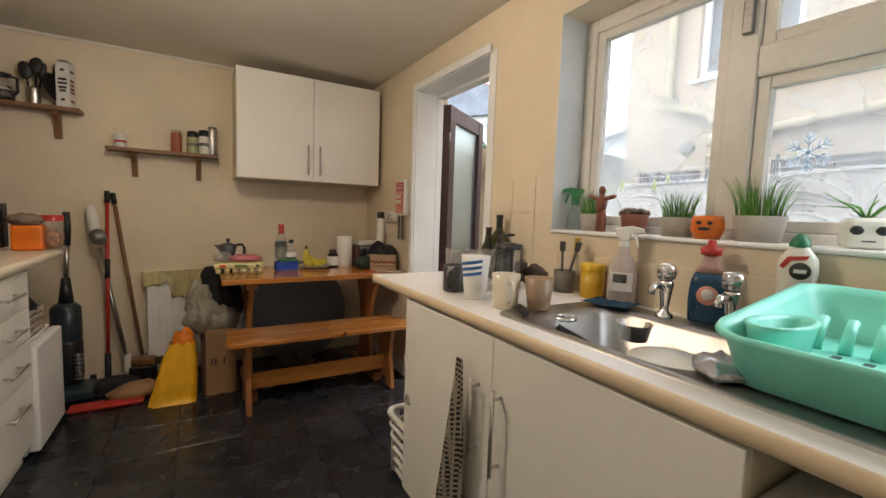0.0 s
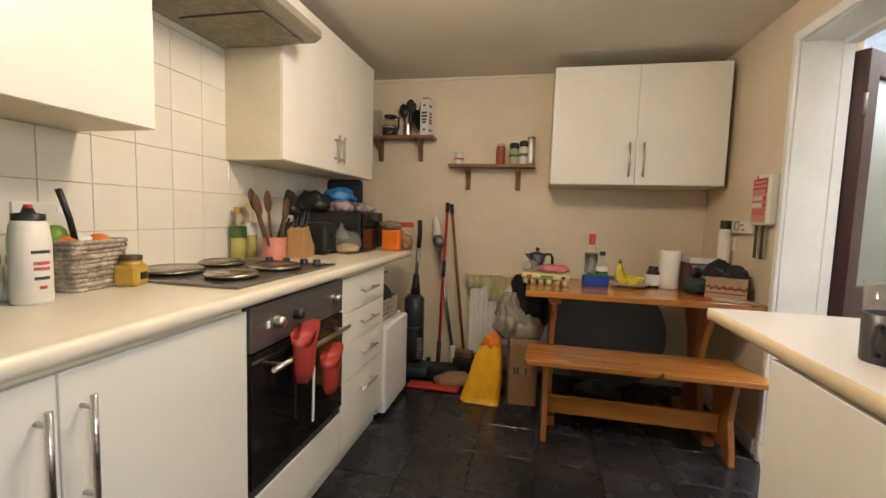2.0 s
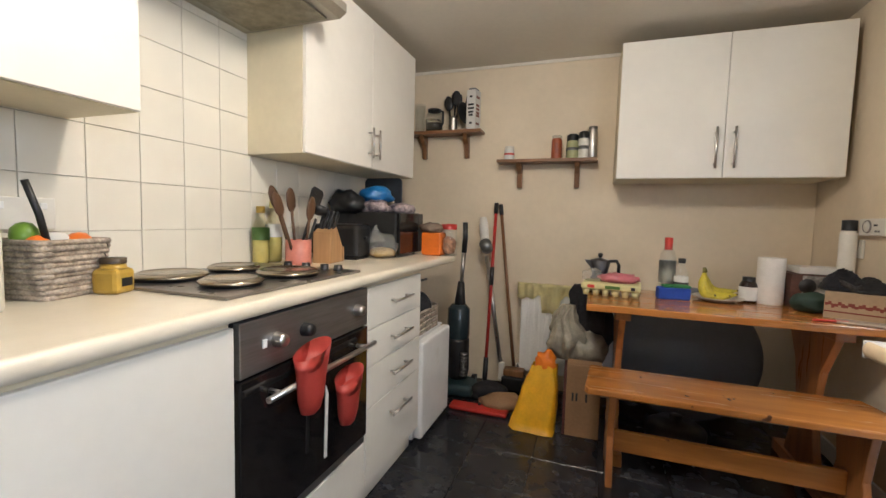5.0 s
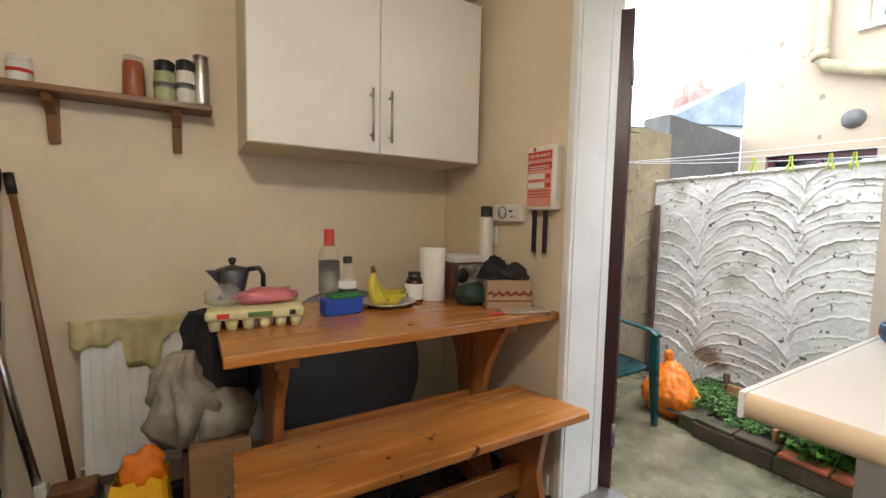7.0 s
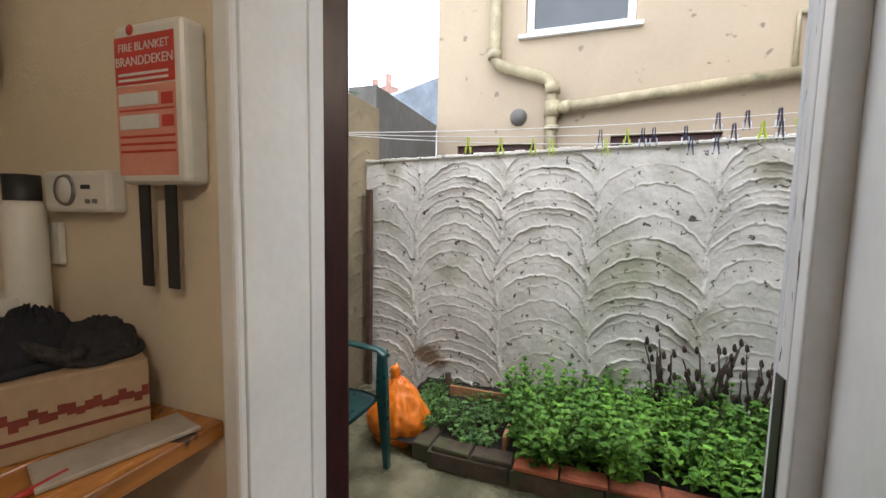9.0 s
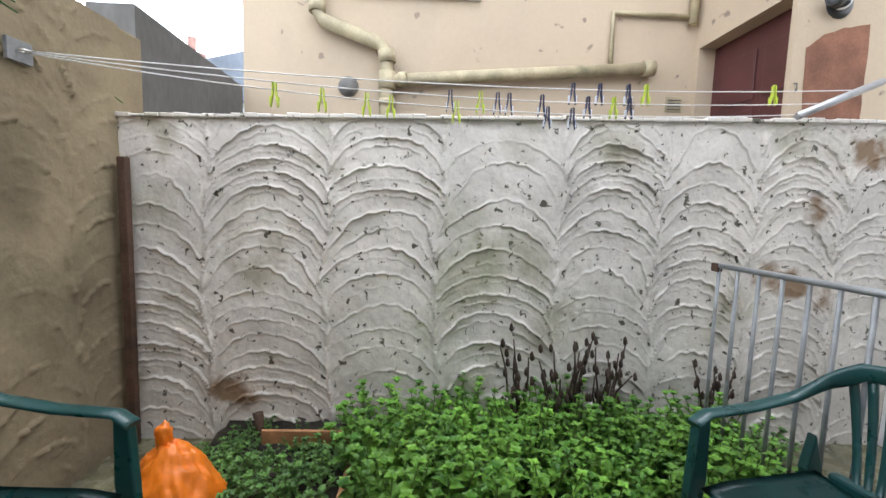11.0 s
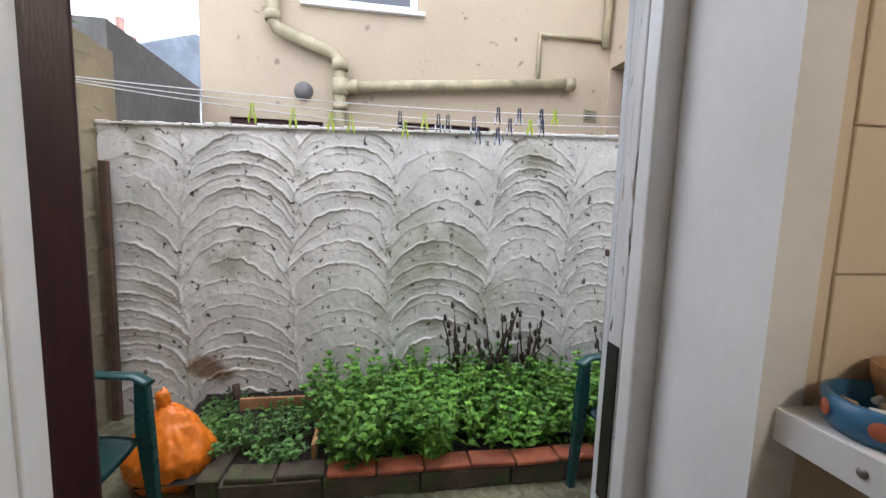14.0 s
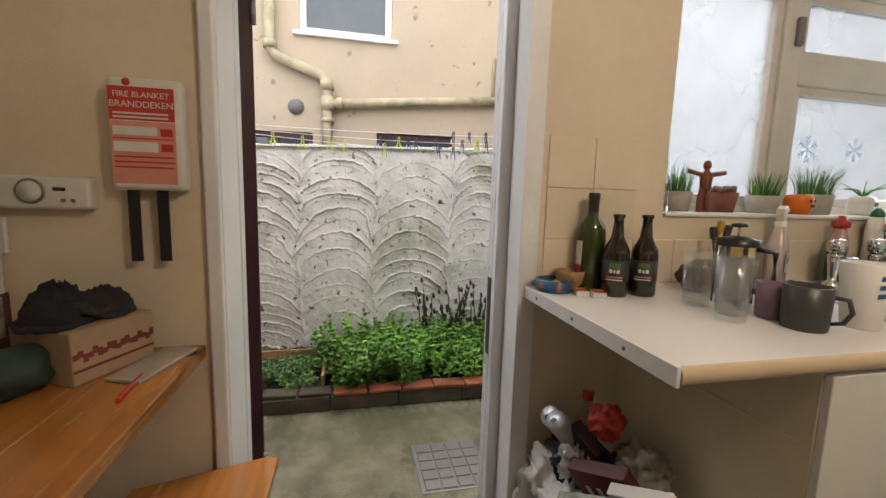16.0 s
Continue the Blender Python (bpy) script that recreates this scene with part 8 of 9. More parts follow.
for x, y, z, tl in ((1.20, 1.60, 0.50, 55), (1.15, 1.615, 0.49, 40)):
    cn_ = thing("drinks_can", "empty silver drinks can lying on the recycling", "can", (x, y, z), 25, group="empty cans")
    part("can_body", shape(lathe, [(0, 0), (0.024, 0), (0.032, 0.008), (0.032, 0.098), (0.026, 0.108), (0, 0.106)], m=pose(0, 0, 0, -tl, 10, 0), seg=24), M_FOIL, cn_)
    part("can_mouth", shape(lathe, [(0, 0.1075), (0.010, 0.1072)], (0.0, 0.008, 0), 12, pose(0, 0, 0, -tl, 10, 0)), M_TEXTB, cn_)
for x, y, z, hx, hz, tx, ty, tn, m, lb in ((0.99, 1.575, 0.42, 0.085, 0.10, -28, 20, 25, plain("dark_red_carton", (0.16, 0.02, 0.025), 0.4, var=0.3), "dark red striped food carton in the recycling"), (0.93, 1.64, 0.40, 0.085, 0.09, -35, 25, 30, plain("green_white_carton", (0.30, 0.42, 0.12), 0.4, var=0.6, scale=12, color2=(0.70, 0.68, 0.6)), "green and white food carton in the recycling"), (1.10, 1.60, 0.485, 0.055, 0.06, -15, -20, 15, plain("dark_brown_carton", (0.035, 0.018, 0.015), 0.4, var=0.3), "dark brown food carton with pale stripes")):
    fc = thing("food_carton", lb, "carton", (x, y, z), tn, group="cartons in the recycling")
    q = pose(0, 0, 0, tx, ty, 0)
    part("box", shape(box, (-hx, -0.020, -hz), (hx, 0.020, hz), 0.002, q), m, fc)
    for k in range(4):
        part("print_bar", shape(box, (-hx * 0.7 + hx * 0.40 * k, 0.0202, -hz * 0.55), (-hx * 0.7 + hx * (0.40 * k + 0.16), 0.0212, hz * 0.45), 0, q), M_LABEL, fc)
ft = thing("food_tray", "white plastic food tray leaning on the recycling", "tray", (0.84, 1.545, 0.47), 20)
q = pose(0, 0, 0, -35, 25, 0)
part("tray_floor", shape(box, (-0.075, -0.004, -0.10), (0.075, 0.0, 0.10), 0.001, q), M_CREAMP, ft)
for lo, hi in (((-0.082, -0.004, -0.10), (-0.0755, 0.028, 0.10)), ((0.0755, -0.004, -0.10), (0.082, 0.028, 0.10)), ((-0.082, -0.004, -0.107), (0.082, 0.028, -0.1005)), ((-0.082, -0.004, 0.1005), (0.082, 0.028, 0.107))):
    part("tray_side", shape(box, lo, hi, 0.002, q), M_CREAMP, ft)
db = bottle("drinks_bottle", "empty clear plastic drinks bottle with red cap", (1.21, 1.53, 0.36), 0.035, 0.24, M_CLEAR, 0.012, 0.6, 0.02, M_REDP, ((0.06, 0.11, M_REDP),))
solo("milk_bottle", shape(lathe, bottle_profile(0.045, 0.24, 0.018, 0.6), m=pose(0, 0, 0, 70, 0, 0)), glass("cloudy_green_plastic", (0.88, 0.92, 0.86), 0.3), "cloudy plastic bottle lying on the recycling", "bottle", (0.86, 1.44, 0.42), -60)

# ---- window sill ----


def grass_pot(label, at, r, h, gh, potm, n=90, seed=1, spread=0.5):
    rng = random.Random(seed)
    p = thing("potted_grass", label, "potted plant", at, group="potted grass on the sill")
    part("pot", shape(lathe, pot_profile(r * 0.82, r, h), seg=30), potm, p)
    part("soil", shape(lathe, [(0, h - 0.008), (r * 0.93, h - 0.010)], seg=24), M_SOIL, p)
    bm = bms()
    for i in range(n):
        a, q = rng.random() * 2 * math.pi, r * 0.85 * math.sqrt(rng.random())
        x, y = q * math.cos(a), q * math.sin(a)
        l = gh * (0.65 + 0.5 * rng.random())
        dx, dy = x * spread * 1.4 + rng.gauss(0, 0.008), y * spread * 1.4 + rng.gauss(0, 0.008)
        ta = rng.random() * math.pi
        wx, wy = 0.0022 * math.cos(ta), 0.0022 * math.sin(ta)
        pv = None
        for k in range(4):
            s = k / 3
            c = (x + dx * s * s, y + dy * s * s, h - 0.012 + l * s)
            w = 1 - 0.85 * s
            cur = [bm.verts.new((c[0] - wx * w, c[1] - wy * w, c[2])), bm.verts.new((c[0] + wx * w, c[1] + wy * w, c[2]))]
            if pv:
                bm.faces.new((pv[0], pv[1], cur[1], cur[0]))
            pv = cur
    part("grass", bm, M_BLADE, p, "bright green grass blades")
    return p


grass_pot("bright green grass in a round grey pot", (1.375, 0.515, WSZ), 0.066, 0.075, 0.11, M_GREYPOT, 150, 2)
grass_pot("bright green grass in a small grey pot", (1.375, 0.755, WSZ), 0.056, 0.065, 0.095, M_GREYPOT, 120, 3)
grass_pot("short green grass in a grey pot", (1.385, 1.120, WSZ), 0.048, 0.070, 0.10, M_GREYPOT, 110, 4)
bp = thing("potted_succulent", "purple brown succulent in a brown plastic pot", "potted plant", (1.385, 0.925, WSZ))
part("pot", shape(lathe, pot_profile(0.038, 0.050, 0.072), seg=26), M_TERRA, bp)
part("soil", shape(lathe, [(0, 0.062), (0.046, 0.060)], seg=20), M_SOIL, bp)
bm = bms()
rng = random.Random(8)
for i in range(40):
    a, q = rng.random() * 6.28, 0.048 * math.sqrt(rng.random())
    lump(bm, (q * math.cos(a), q * math.sin(a), 0.075 + 0.012 * rng.random()), (0.012, 0.009, 0.012), 0.2, 3, 1)
part("leaves", bm, M_SUCC, bp)
fg = bms()
for sy in (-1, 1):
    tube(fg, [(0, sy * 0.014, 0.0), (0.004, sy * 0.012, 0.045), (0, sy * 0.009, 0.085)], 0.011, 10)
lathe(fg, [(0, 0.075), (0.016, 0.078), (0.019, 0.10), (0.022, 0.128), (0.010, 0.142), (0.007, 0.147), (0.013, 0.155), (0.013, 0.168), (0.007, 0.178), (0, 0.180)], seg=16)
tube(fg, [(0, -0.068, 0.138), (0, -0.02, 0.130), (0, 0.02, 0.130), (0, 0.068, 0.142)], 0.008, 8)
solo("figurine", fg, plain("red_brown_carved_wood", (0.20, 0.06, 0.03), 0.5), "small red brown wooden figurine with spread arms", "figurine", (1.345, 1.045, WSZ), -8)
spray_bottle("clear plant mister with green trigger head", (1.375, 1.205, WSZ), 120, glass("clear_mister_plastic", (0.85, 0.95, 0.92), 0.1), plain("green_trigger", (0.02, 0.18, 0.07), 0.35), 0.034, 0.028, 0.11)
pk = thing("pumpkin_cup", "orange pumpkin cup with black face", "cup", (1.335, 0.635, WSZ), 195)
part("cup", shape(lathe, [(0, 0), (0.034, 0), (0.046, 0.03), (0.045, 0.055), (0.040, 0.072), (0.037, 0.072), (0.040, 0.05), (0.030, 0.006), (0, 0.006)], seg=28), M_ORANGE, pk)
for a, z, w in ((-18, 0.050, 0.008), (18, 0.050, 0.008), (0, 0.032, 0.018)):
    part("face_mark", shape(lump, (0.0455 * math.cos(radians(a)), 0.0455 * math.sin(radians(a)), z), (0.003, w, 0.006), 0.0, 1, 2), M_TEXTB, pk)
sk = thing("skull_pot", "white pot with dark eye marks and a small plant", "potted plant", (1.36, 0.285, WSZ), 205)
part("pot", shape(box, (-0.042, -0.045, 0.0), (0.042, 0.045, 0.075), 0.018, None, 3), M_CREAMP, sk)
for y in (-0.022, 0.022):
    part("eye_mark", shape(lump, (0.042, y, 0.045), (0.003, 0.013, 0.011), 0.0, 1, 2), M_TEXTB, sk)
part("mouth_mark", shape(box, (0.0418, -0.012, 0.018), (0.0432, 0.012, 0.021)), M_TEXTB, sk)
bm = bms()
for i in range(9):
    a = i * 0.7
    tube(bm, [(0, 0, 0.07), (0.03 * math.cos(a), 0.03 * math.sin(a), 0.10), (0.085 * math.cos(a), 0.085 * math.sin(a), 0.115 + 0.02 * math.sin(i * 2))], 0.0035, 6, r_end=0.001)
part("leaves", bm, M_BLADE, sk)
# snowflake stickers
M_STICK = thin_glass("white_vinyl_sticker", (0.9, 0.92, 0.95), 0.02, 0.3)
hazy(M_STICK, 0.8)
for y, z, r in ((0.45, 1.43, 0.055), (0.20, 1.44, 0.05)):
    bm = bms()
    for k in range(6):
        m = pose(1.4685, y, z, 60 * k, 0, 0)
        box(bm, (0, -0.003, 0), (0.0008, 0.003, r), 0, m)
        for s in (-1, 1):
            for q in (0.45, 0.72):
                box(bm, (0, -0.0025, 0), (0.0008, 0.0025, r * 0.36), 0, m @ pose(0, 0, r * q, 48 * s, 0, 0))
    solo("snowflake_sticker", bm, M_STICK, "white snowflake sticker on the window pane", "sticker", group="window stickers")

# ---- yard things ----
M_CHAIR = mat("dark_green_moulded_plastic", (0.012, 0.062, 0.062), 0.30, var=0.15, scale=6, fine=60, rough_var=0.12, stain=(0.05, 0.10, 0.09), stain_scale=5, stain_at=(0.62, 0.85))
M_CHAIRA = M_CHAIR


def garden_chair(at, turn, label):
    """A moulded armchair, facing +y."""
    c = thing("garden_chair", label, "garden chair", at, turn, group="plastic garden chairs")
    W, SH, BH = 0.245, 0.40, 0.80
    bm = bms()
    nx, ny = 14, 14
    g = [[bm.verts.new(((i / nx - 0.5) * 2 * (W - 0.02 + 0.02 * j / ny), -0.20 + 0.44 * j / ny, SH - 0.015 + 0.018 * (2 * i / nx - 1) ** 2 - 0.02 * max(0, j / ny - 0.8) * 5 * 0.8 + 0.012 * (1 - j / ny))) for i in range(nx + 1)] for j in range(ny + 1)]
    for j in range(ny):
        for i in range(nx):
            bm.faces.new((g[j][i], g[j][i + 1], g[j + 1][i + 1], g[j + 1][i])).smooth = True
    bmesh.ops.solidify(bm, geom=list(bm.faces), thickness=0.022)
    part("seat", bm, M_CHAIR, c)
    for sx in (-1, 1):
        part("front_leg", shape(prism, [(0.245, 0.0), (0.275, 0.0), (0.262, SH), (0.250, 0.60), (0.205, 0.60), (0.200, SH)], sx * (W + 0.035) - 0.018, sx * (W + 0.035) + 0.018, 0, 0.006), M_CHAIR, c)
        part("back_leg", shape(prism, [(-0.315, 0.0), (-0.280, 0.0), (-0.195, SH), (-0.225, 0.52), (-0.265, SH)], sx * (W + 0.02) - 0.018, sx * (W + 0.02) + 0.018, 0, 0.006), M_CHAIR, c)
        bm = bms()
        path = [(sx * (W + 0.035), 0.255, 0.585), (sx * (W + 0.045), 0.20, 0.612), (sx * (W + 0.045), 0.02, 0.622), (sx * (W + 0.030), -0.14, 0.655), (sx * (W + 0.0), -0.235, 0.715), (sx * (W - 0.07), -0.275, 0.775), (0, -0.295, BH)]
        pts = []
        for a, b in zip(path, path[1:]):
            for k in range(4):
                pts.append(Vector(a).lerp(Vector(b), k / 4))
        pts.append(Vector(path[-1]))
        rows = []
        for q, p in enumerate(pts):
            s = q / (len(pts) - 1)
            d = (pts[min(q + 1, len(pts) - 1)] - pts[max(q - 1, 0)]).normalized()
            side = d.cross(Vector((0, 0, 1))).normalized()
            up = side.cross(d)
            flip = 1 - min(1, max(0, (s - 0.45) / 0.3))
            hw, hh = 0.012 + 0.016 * flip, 0.030 - 0.018 * flip
            rows.append([bm.verts.new(p + side * hw * math.cos(a) + up * hh * math.sin(a)) for a in np.linspace(0, 2 * math.pi, 11)[:-1]])
        for a, b in zip(rows, rows[1:]):
            for i in range(10):
                bm.faces.new((a[i], a[(i + 1) % 10], b[(i + 1) % 10], b[i])).smooth = True
        bm.faces.new(rows[0])
        bm.faces.new(rows[-1])
        bmesh.ops.recalc_face_normals(bm, faces=list(bm.faces))
        part("arm_rail", bm, M_CHAIR, c)
    for i in range(9):
        x = -0.165 + i * 0.04125
        top = Vector((x * 1.25, -0.290 + 0.35 * x * x, BH - 0.012 - 1.2 * x * x))
        low = Vector((x * 0.72, -0.215, SH + 0.02))
        bm = bms()
        mid = low.lerp(top, 0.5) + Vector((0, -0.02, 0))
        rows = []
        for s in np.linspace(0, 1, 7):
            p = low * (1 - s) ** 2 + mid * 2 * s * (1 - s) + top * s * s
            hw = 0.009 + 0.004 * s
            rows.append([bm.verts.new(p + Vector(o)) for o in ((-hw, 0.005, 0), (hw, 0.005, 0), (hw, -0.005, 0), (-hw, -0.005, 0))])
        for a, b in zip(rows, rows[1:]):
            for k in range(4):
                bm.faces.new((a[k], a[(k + 1) % 4], b[(k + 1) % 4], b[k])).smooth = True
        bm.faces.new(rows[0])
        bm.faces.new(rows[-1])
        part("back_slat", bm, M_CHAIR, c)
    part("back_base", shape(box, (-0.19, -0.235, SH - 0.015), (0.19, -0.195, SH + 0.035), 0.012), M_CHAIR, c)
    return c


garden_chair((2.375, 0.945, GZ), 10, "dark green plastic garden armchair by the railing")
garden_chair((2.30, 3.26, GZ), 178, "dark green plastic garden armchair behind the door")
bg = thing("rubbish_bag", "bright orange plastic rubbish bag on the ground", "bag", (2.86, 3.07, GZ))
bm = bms()
tmp = bms()
bmesh.ops.create_icosphere(tmp, subdivisions=5, radius=1.0)
for v in tmp.verts:
    d = v.co.normalized()
    fold = abs(noise.noise(Vector((d.x * 3.4, d.y * 3.4, d.z * 0.9)) + Vector((1, 5, 2)))) + 0.5 * abs(noise.noise(d * 5.5 + Vector((4, 1, 2))))
    r = 1.02 - 0.20 * fold
    taper = 1 - 0.45 * max(0, d.z)
    v.co = Vector((d.x * r * 0.17 * taper, d.y * r * 0.19 * taper, max(d.z * r * 0.22, -0.15) + 0.15))
for f in tmp.faces:
    f.smooth = True
absorb(bm, tmp)
part("sack", bm, M_ORBAG, bg)
part("knot", shape(lump, (0.0, 0.02, 0.385), (0.03, 0.03, 0.05), 0.4, 6, 3, seed=2.0), M_ORBAG, bg)

# raised bed with brick edging, soil and boards
bm = bms()
ny, nx = 60, 18
g = [[bm.verts.new((2.70 + 0.80 * i / nx, 0.40 + 2.75 * j / ny, GZ + 0.075 + 0.02 * noise.noise((i * 0.5, j * 0.5, 0)) + 0.03 * i / nx)) for i in range(nx + 1)] for j in range(ny + 1)]
for j in range(ny):
    for i in range(nx):
        bm.faces.new((g[j][i], g[j][i + 1], g[j + 1][i + 1], g[j + 1][i])).smooth = True
tagged(new("soil", mesh_of("soil", bm, M_SOIL)), "dark damp soil of the plant bed", "soil", kind="structure")
M_BOARD = mat("weathered_orange_board", (0.46, 0.24, 0.11), 0.8, var=0.25, scale=10, fine=90, bump=0.5, bump_scale=60)
for lo, hi in (((2.80, 2.425, GZ + 0.03), (3.30, 2.445, GZ + 0.165)), ((3.28, 2.447, GZ + 0.06), (3.30, 2.90, GZ + 0.17))):
    solo("bed_board", shape(box, lo, hi, 0.003), M_BOARD, "thin weathered wooden board edging the plant bed", "board", group="boards of the plant bed")
solo("stake", shape(tube, [(3.36, 2.93, GZ + 0.05), (3.37, 2.945, GZ + 0.215)], 0.022, 10), M_RUST, "short brown wooden stake in the soil", "stake")

M_LEAF = mat("fresh_mint_leaf", (0.074, 0.225, 0.022), 0.50, var=0.30, scale=9, fine=50, random=0.25, color2=(0.20, 0.42, 0.045), spec=0.35)
M_LEAFD = mat("dark_low_leaf", (0.07, 0.19, 0.035), 0.5, var=0.35, scale=9, fine=50, random=0.2, color2=(0.14, 0.30, 0.05))
M_STEM = plain("green_stem", (0.10, 0.15, 0.04), 0.6)


def leaf(bm, at, way, up, l, w):
    """A folded, pointed leaf with a curled tip."""
    way, up = way.normalized(), up.normalized()
    side = way.cross(up).normalized()
    up = side.cross(way).normalized()
    row = []
    for s, ww, lift in ((0.0, 0.12, 0.0), (0.3, 0.9, 0.10), (0.62, 0.8, 0.10), (1.0, 0.0, -0.10)):
        c = at + way * l * s + up * l * lift
        if ww == 0:
            row.append((bm.verts.new(c),))
        else:
            row.append((bm.verts.new(c - side * w * ww + up * w * 0.35 * ww), bm.verts.new(c), bm.verts.new(c + side * w * ww + up * w * 0.35 * ww)))
    for a, b in zip(row, row[1:]):
        if len(b) == 3:
            bm.faces.new((a[0], a[1], b[1], b[0]))
            bm.faces.new((a[1], a[2], b[2], b[1]))
        else:
            bm.faces.new((a[0], a[1], b[0]))
            bm.faces.new((a[1], a[2], b[0]))


def herb(seed, height, spread, stems, size):
    rng = random.Random(seed)
    bl, bs = bms(), bms()
    for i in range(stems):
        a, q = rng.random() * 6.283, spread * math.sqrt(rng.random())
        foot = Vector((q * math.cos(a) * 0.6, q * math.sin(a) * 0.6, 0))
        h = height * (0.55 + 0.5 * rng.random())
        top = foot + Vector((q * math.cos(a) * 0.8 + rng.gauss(0, 0.015), q * math.sin(a) * 0.8 + rng.gauss(0, 0.015), h))
        tube(bs, [foot, foot.lerp(top, 0.5) + Vector((0, 0, 0.01)), top], 0.0022, 5, caps=False)
        nodes = max(4, int(h / 0.028))
        for k in range(nodes):
            s = (k + 1) / nodes
            p = foot.lerp(top, s)
            ang = a + k * 1.57 + rng.gauss(0, 0.3)
            sc = size * (1.0 - 0.45 * max(0, s - 0.6) / 0.4) * (0.75 + 0.5 * rng.random())
            for t in (0, math.pi):
                way = Vector((math.cos(ang + t), math.sin(ang + t), 0.25 + 0.5 * s * rng.random() - 0.25 * (1 - s)))
                leaf(bl, p, way, Vector((rng.gauss(0, 0.25), rng.gauss(0, 0.25), 1)), sc, sc * 0.30)
        for t in range(4):
            ang = a + t * 1.57 + 0.4
            leaf(bl, top, Vector((math.cos(ang), math.sin(ang), 0.9)), Vector((0, 0, 1)), size * 0.6, size * 0.24)
    return bl, bs


protos = {}
for kind in range(4):
    bl, bs = herb(kind + 1, 0.26, 0.155, 19, 0.054)
    protos[kind] = (mesh_of("leaves", bl, M_LEAF), mesh_of("stems", bs, M_STEM))
for kind in (4, 5, 6):
    bl, bs = herb(kind + 1, 0.12, 0.12, 20, 0.042)
    protos[kind] = (mesh_of("leaves", bl, M_LEAFD), mesh_of("stems", bs, M_STEM))
rng = random.Random(5)


def plant(kind, x, y, label, group, name="mint_plant", s=1.0):
    p = thing(name, label, "plant", (x, y, GZ + 0.075), rng.random() * 360, group=group)
    for nm, me in zip(("foliage", "stalk"), protos[kind]):
        o = new(nm, me)
        o.parent = p
        o.scale = (s, s, s * (0.9 + 0.25 * rng.random()))
    return p


for i in range(10):
    y = 2.30 - i * 0.175
    for j, x in enumerate((2.86, 3.06, 3.26)):
        plant((i + j) % 4, x + rng.gauss(0, 0.03), y + rng.gauss(0, 0.04), "bushy bright green mint plant in the bed", "mint plants", s=(0.95 + 0.25 * rng.random()) * (0.85 if i > 7 else 1.0))
for x, y in ((2.86, 2.60), (2.98, 2.74), (3.08, 2.62), (3.15, 2.85), (2.93, 2.92), (3.30, 2.72), (3.35, 2.95), (3.22, 3.05), (3.05, 2.98), (3.18, 2.52)):
    plant(4 + int(rng.random() * 3), x, y, "low green weed in the soil", "low weeds", "weed_plant", 0.65 + 0.4 * rng.random())
for y in (0.55, 0.70, 0.42):
    plant(5, 3.25, y, "low green weed by the railing", "low weeds", "weed_plant", 1.0)
M_TWIG = plain("dead_brown_twig", (0.055, 0.035, 0.025), 0.85)
for bx_, by_, n, h in ((3.33, 1.42, 9, 0.58), (3.36, 1.22, 7, 0.54), (3.36, 1.62, 6, 0.54), (3.36, 0.62, 5, 0.5)):
    r2 = random.Random(int(by_ * 100))
    tw = thing("dead_plant", "dry dead brown stems standing in the bed", "dead plant", (bx_, by_, GZ + 0.08))
    for i in range(n):
        a = r2.random() * 6.28
        top = Vector((0.08 * math.cos(a), 0.13 * math.sin(a), h * (0.6 + 0.4 * r2.random())))
        pts = [Vector((0, 0, 0)).lerp(top, s) + Vector((r2.gauss(0, 0.008), r2.gauss(0, 0.008), 0)) for s in (0, 0.25, 0.5, 0.75, 1)]
        bm = bms()
        tube(bm, pts, 0.008, 6, r_end=0.004)
        for k in range(5):
            p = pts[2 + k % 3]
            lump(bm, p + Vector((r2.gauss(0, 0.01), r2.gauss(0, 0.014), r2.gauss(0, 0.03))), (0.008, 0.013, 0.028), 0.4, 5, 1)
        part("stem", bm, M_TWIG, tw)

# railing before the area steps
M_GALV = mat("grey_painted_iron", (0.30, 0.31, 0.32), 0.5, 0.3, var=0.15, scale=12, fine=80, stain=(0.16, 0.12, 0.09), stain_scale=10, stain_at=(0.64, 0.78))
rl = thing("railing", "grey painted iron railing with upright bars", "railing", (0, 0, 0))
ra, rb_ = Vector((3.24, 0.76, 0.875)), Vector((1.95, 0.62, 0.875))
part("top_rail", shape(tube, [ra, rb_], 0.013, 8), M_GALV, rl)
part("bottom_rail", shape(tube, [ra - Vector((0, 0, 0.96)), rb_ - Vector((0, 0, 0.96))], 0.012, 8), M_GALV, rl)
for i in range(13):
    p = ra.lerp(rb_, 0.01 + i / 12.3)
    part("bar", shape(tube, [p, p - Vector((0, 0, 1.03 if i in (0, 12) else 0.96))], 0.0085, 8), M_GALV, rl)
part("end_fixing", shape(box, (3.22, 0.745, 0.845), (3.262, 0.775, 0.885), 0.004), M_RUST, rl)

# drain cover
dc = thing("drain_cover", "square steel drain cover set in concrete", "drain cover", (2.005, 1.765, GZ))
part("frame", shape(box, (-0.19, -0.175, -0.004), (0.19, 0.175, 0.004), 0.002), M_STEELD, dc)
for i in range(5):
    for j in range(4):
        part("tread_plate", shape(box, (-0.175 + 0.071 * i, -0.16 + 0.081 * j, 0.0042), (-0.175 + 0.071 * i + 0.062, -0.16 + 0.081 * j + 0.070, 0.009), 0.002, None, 1), M_STEELD, dc)

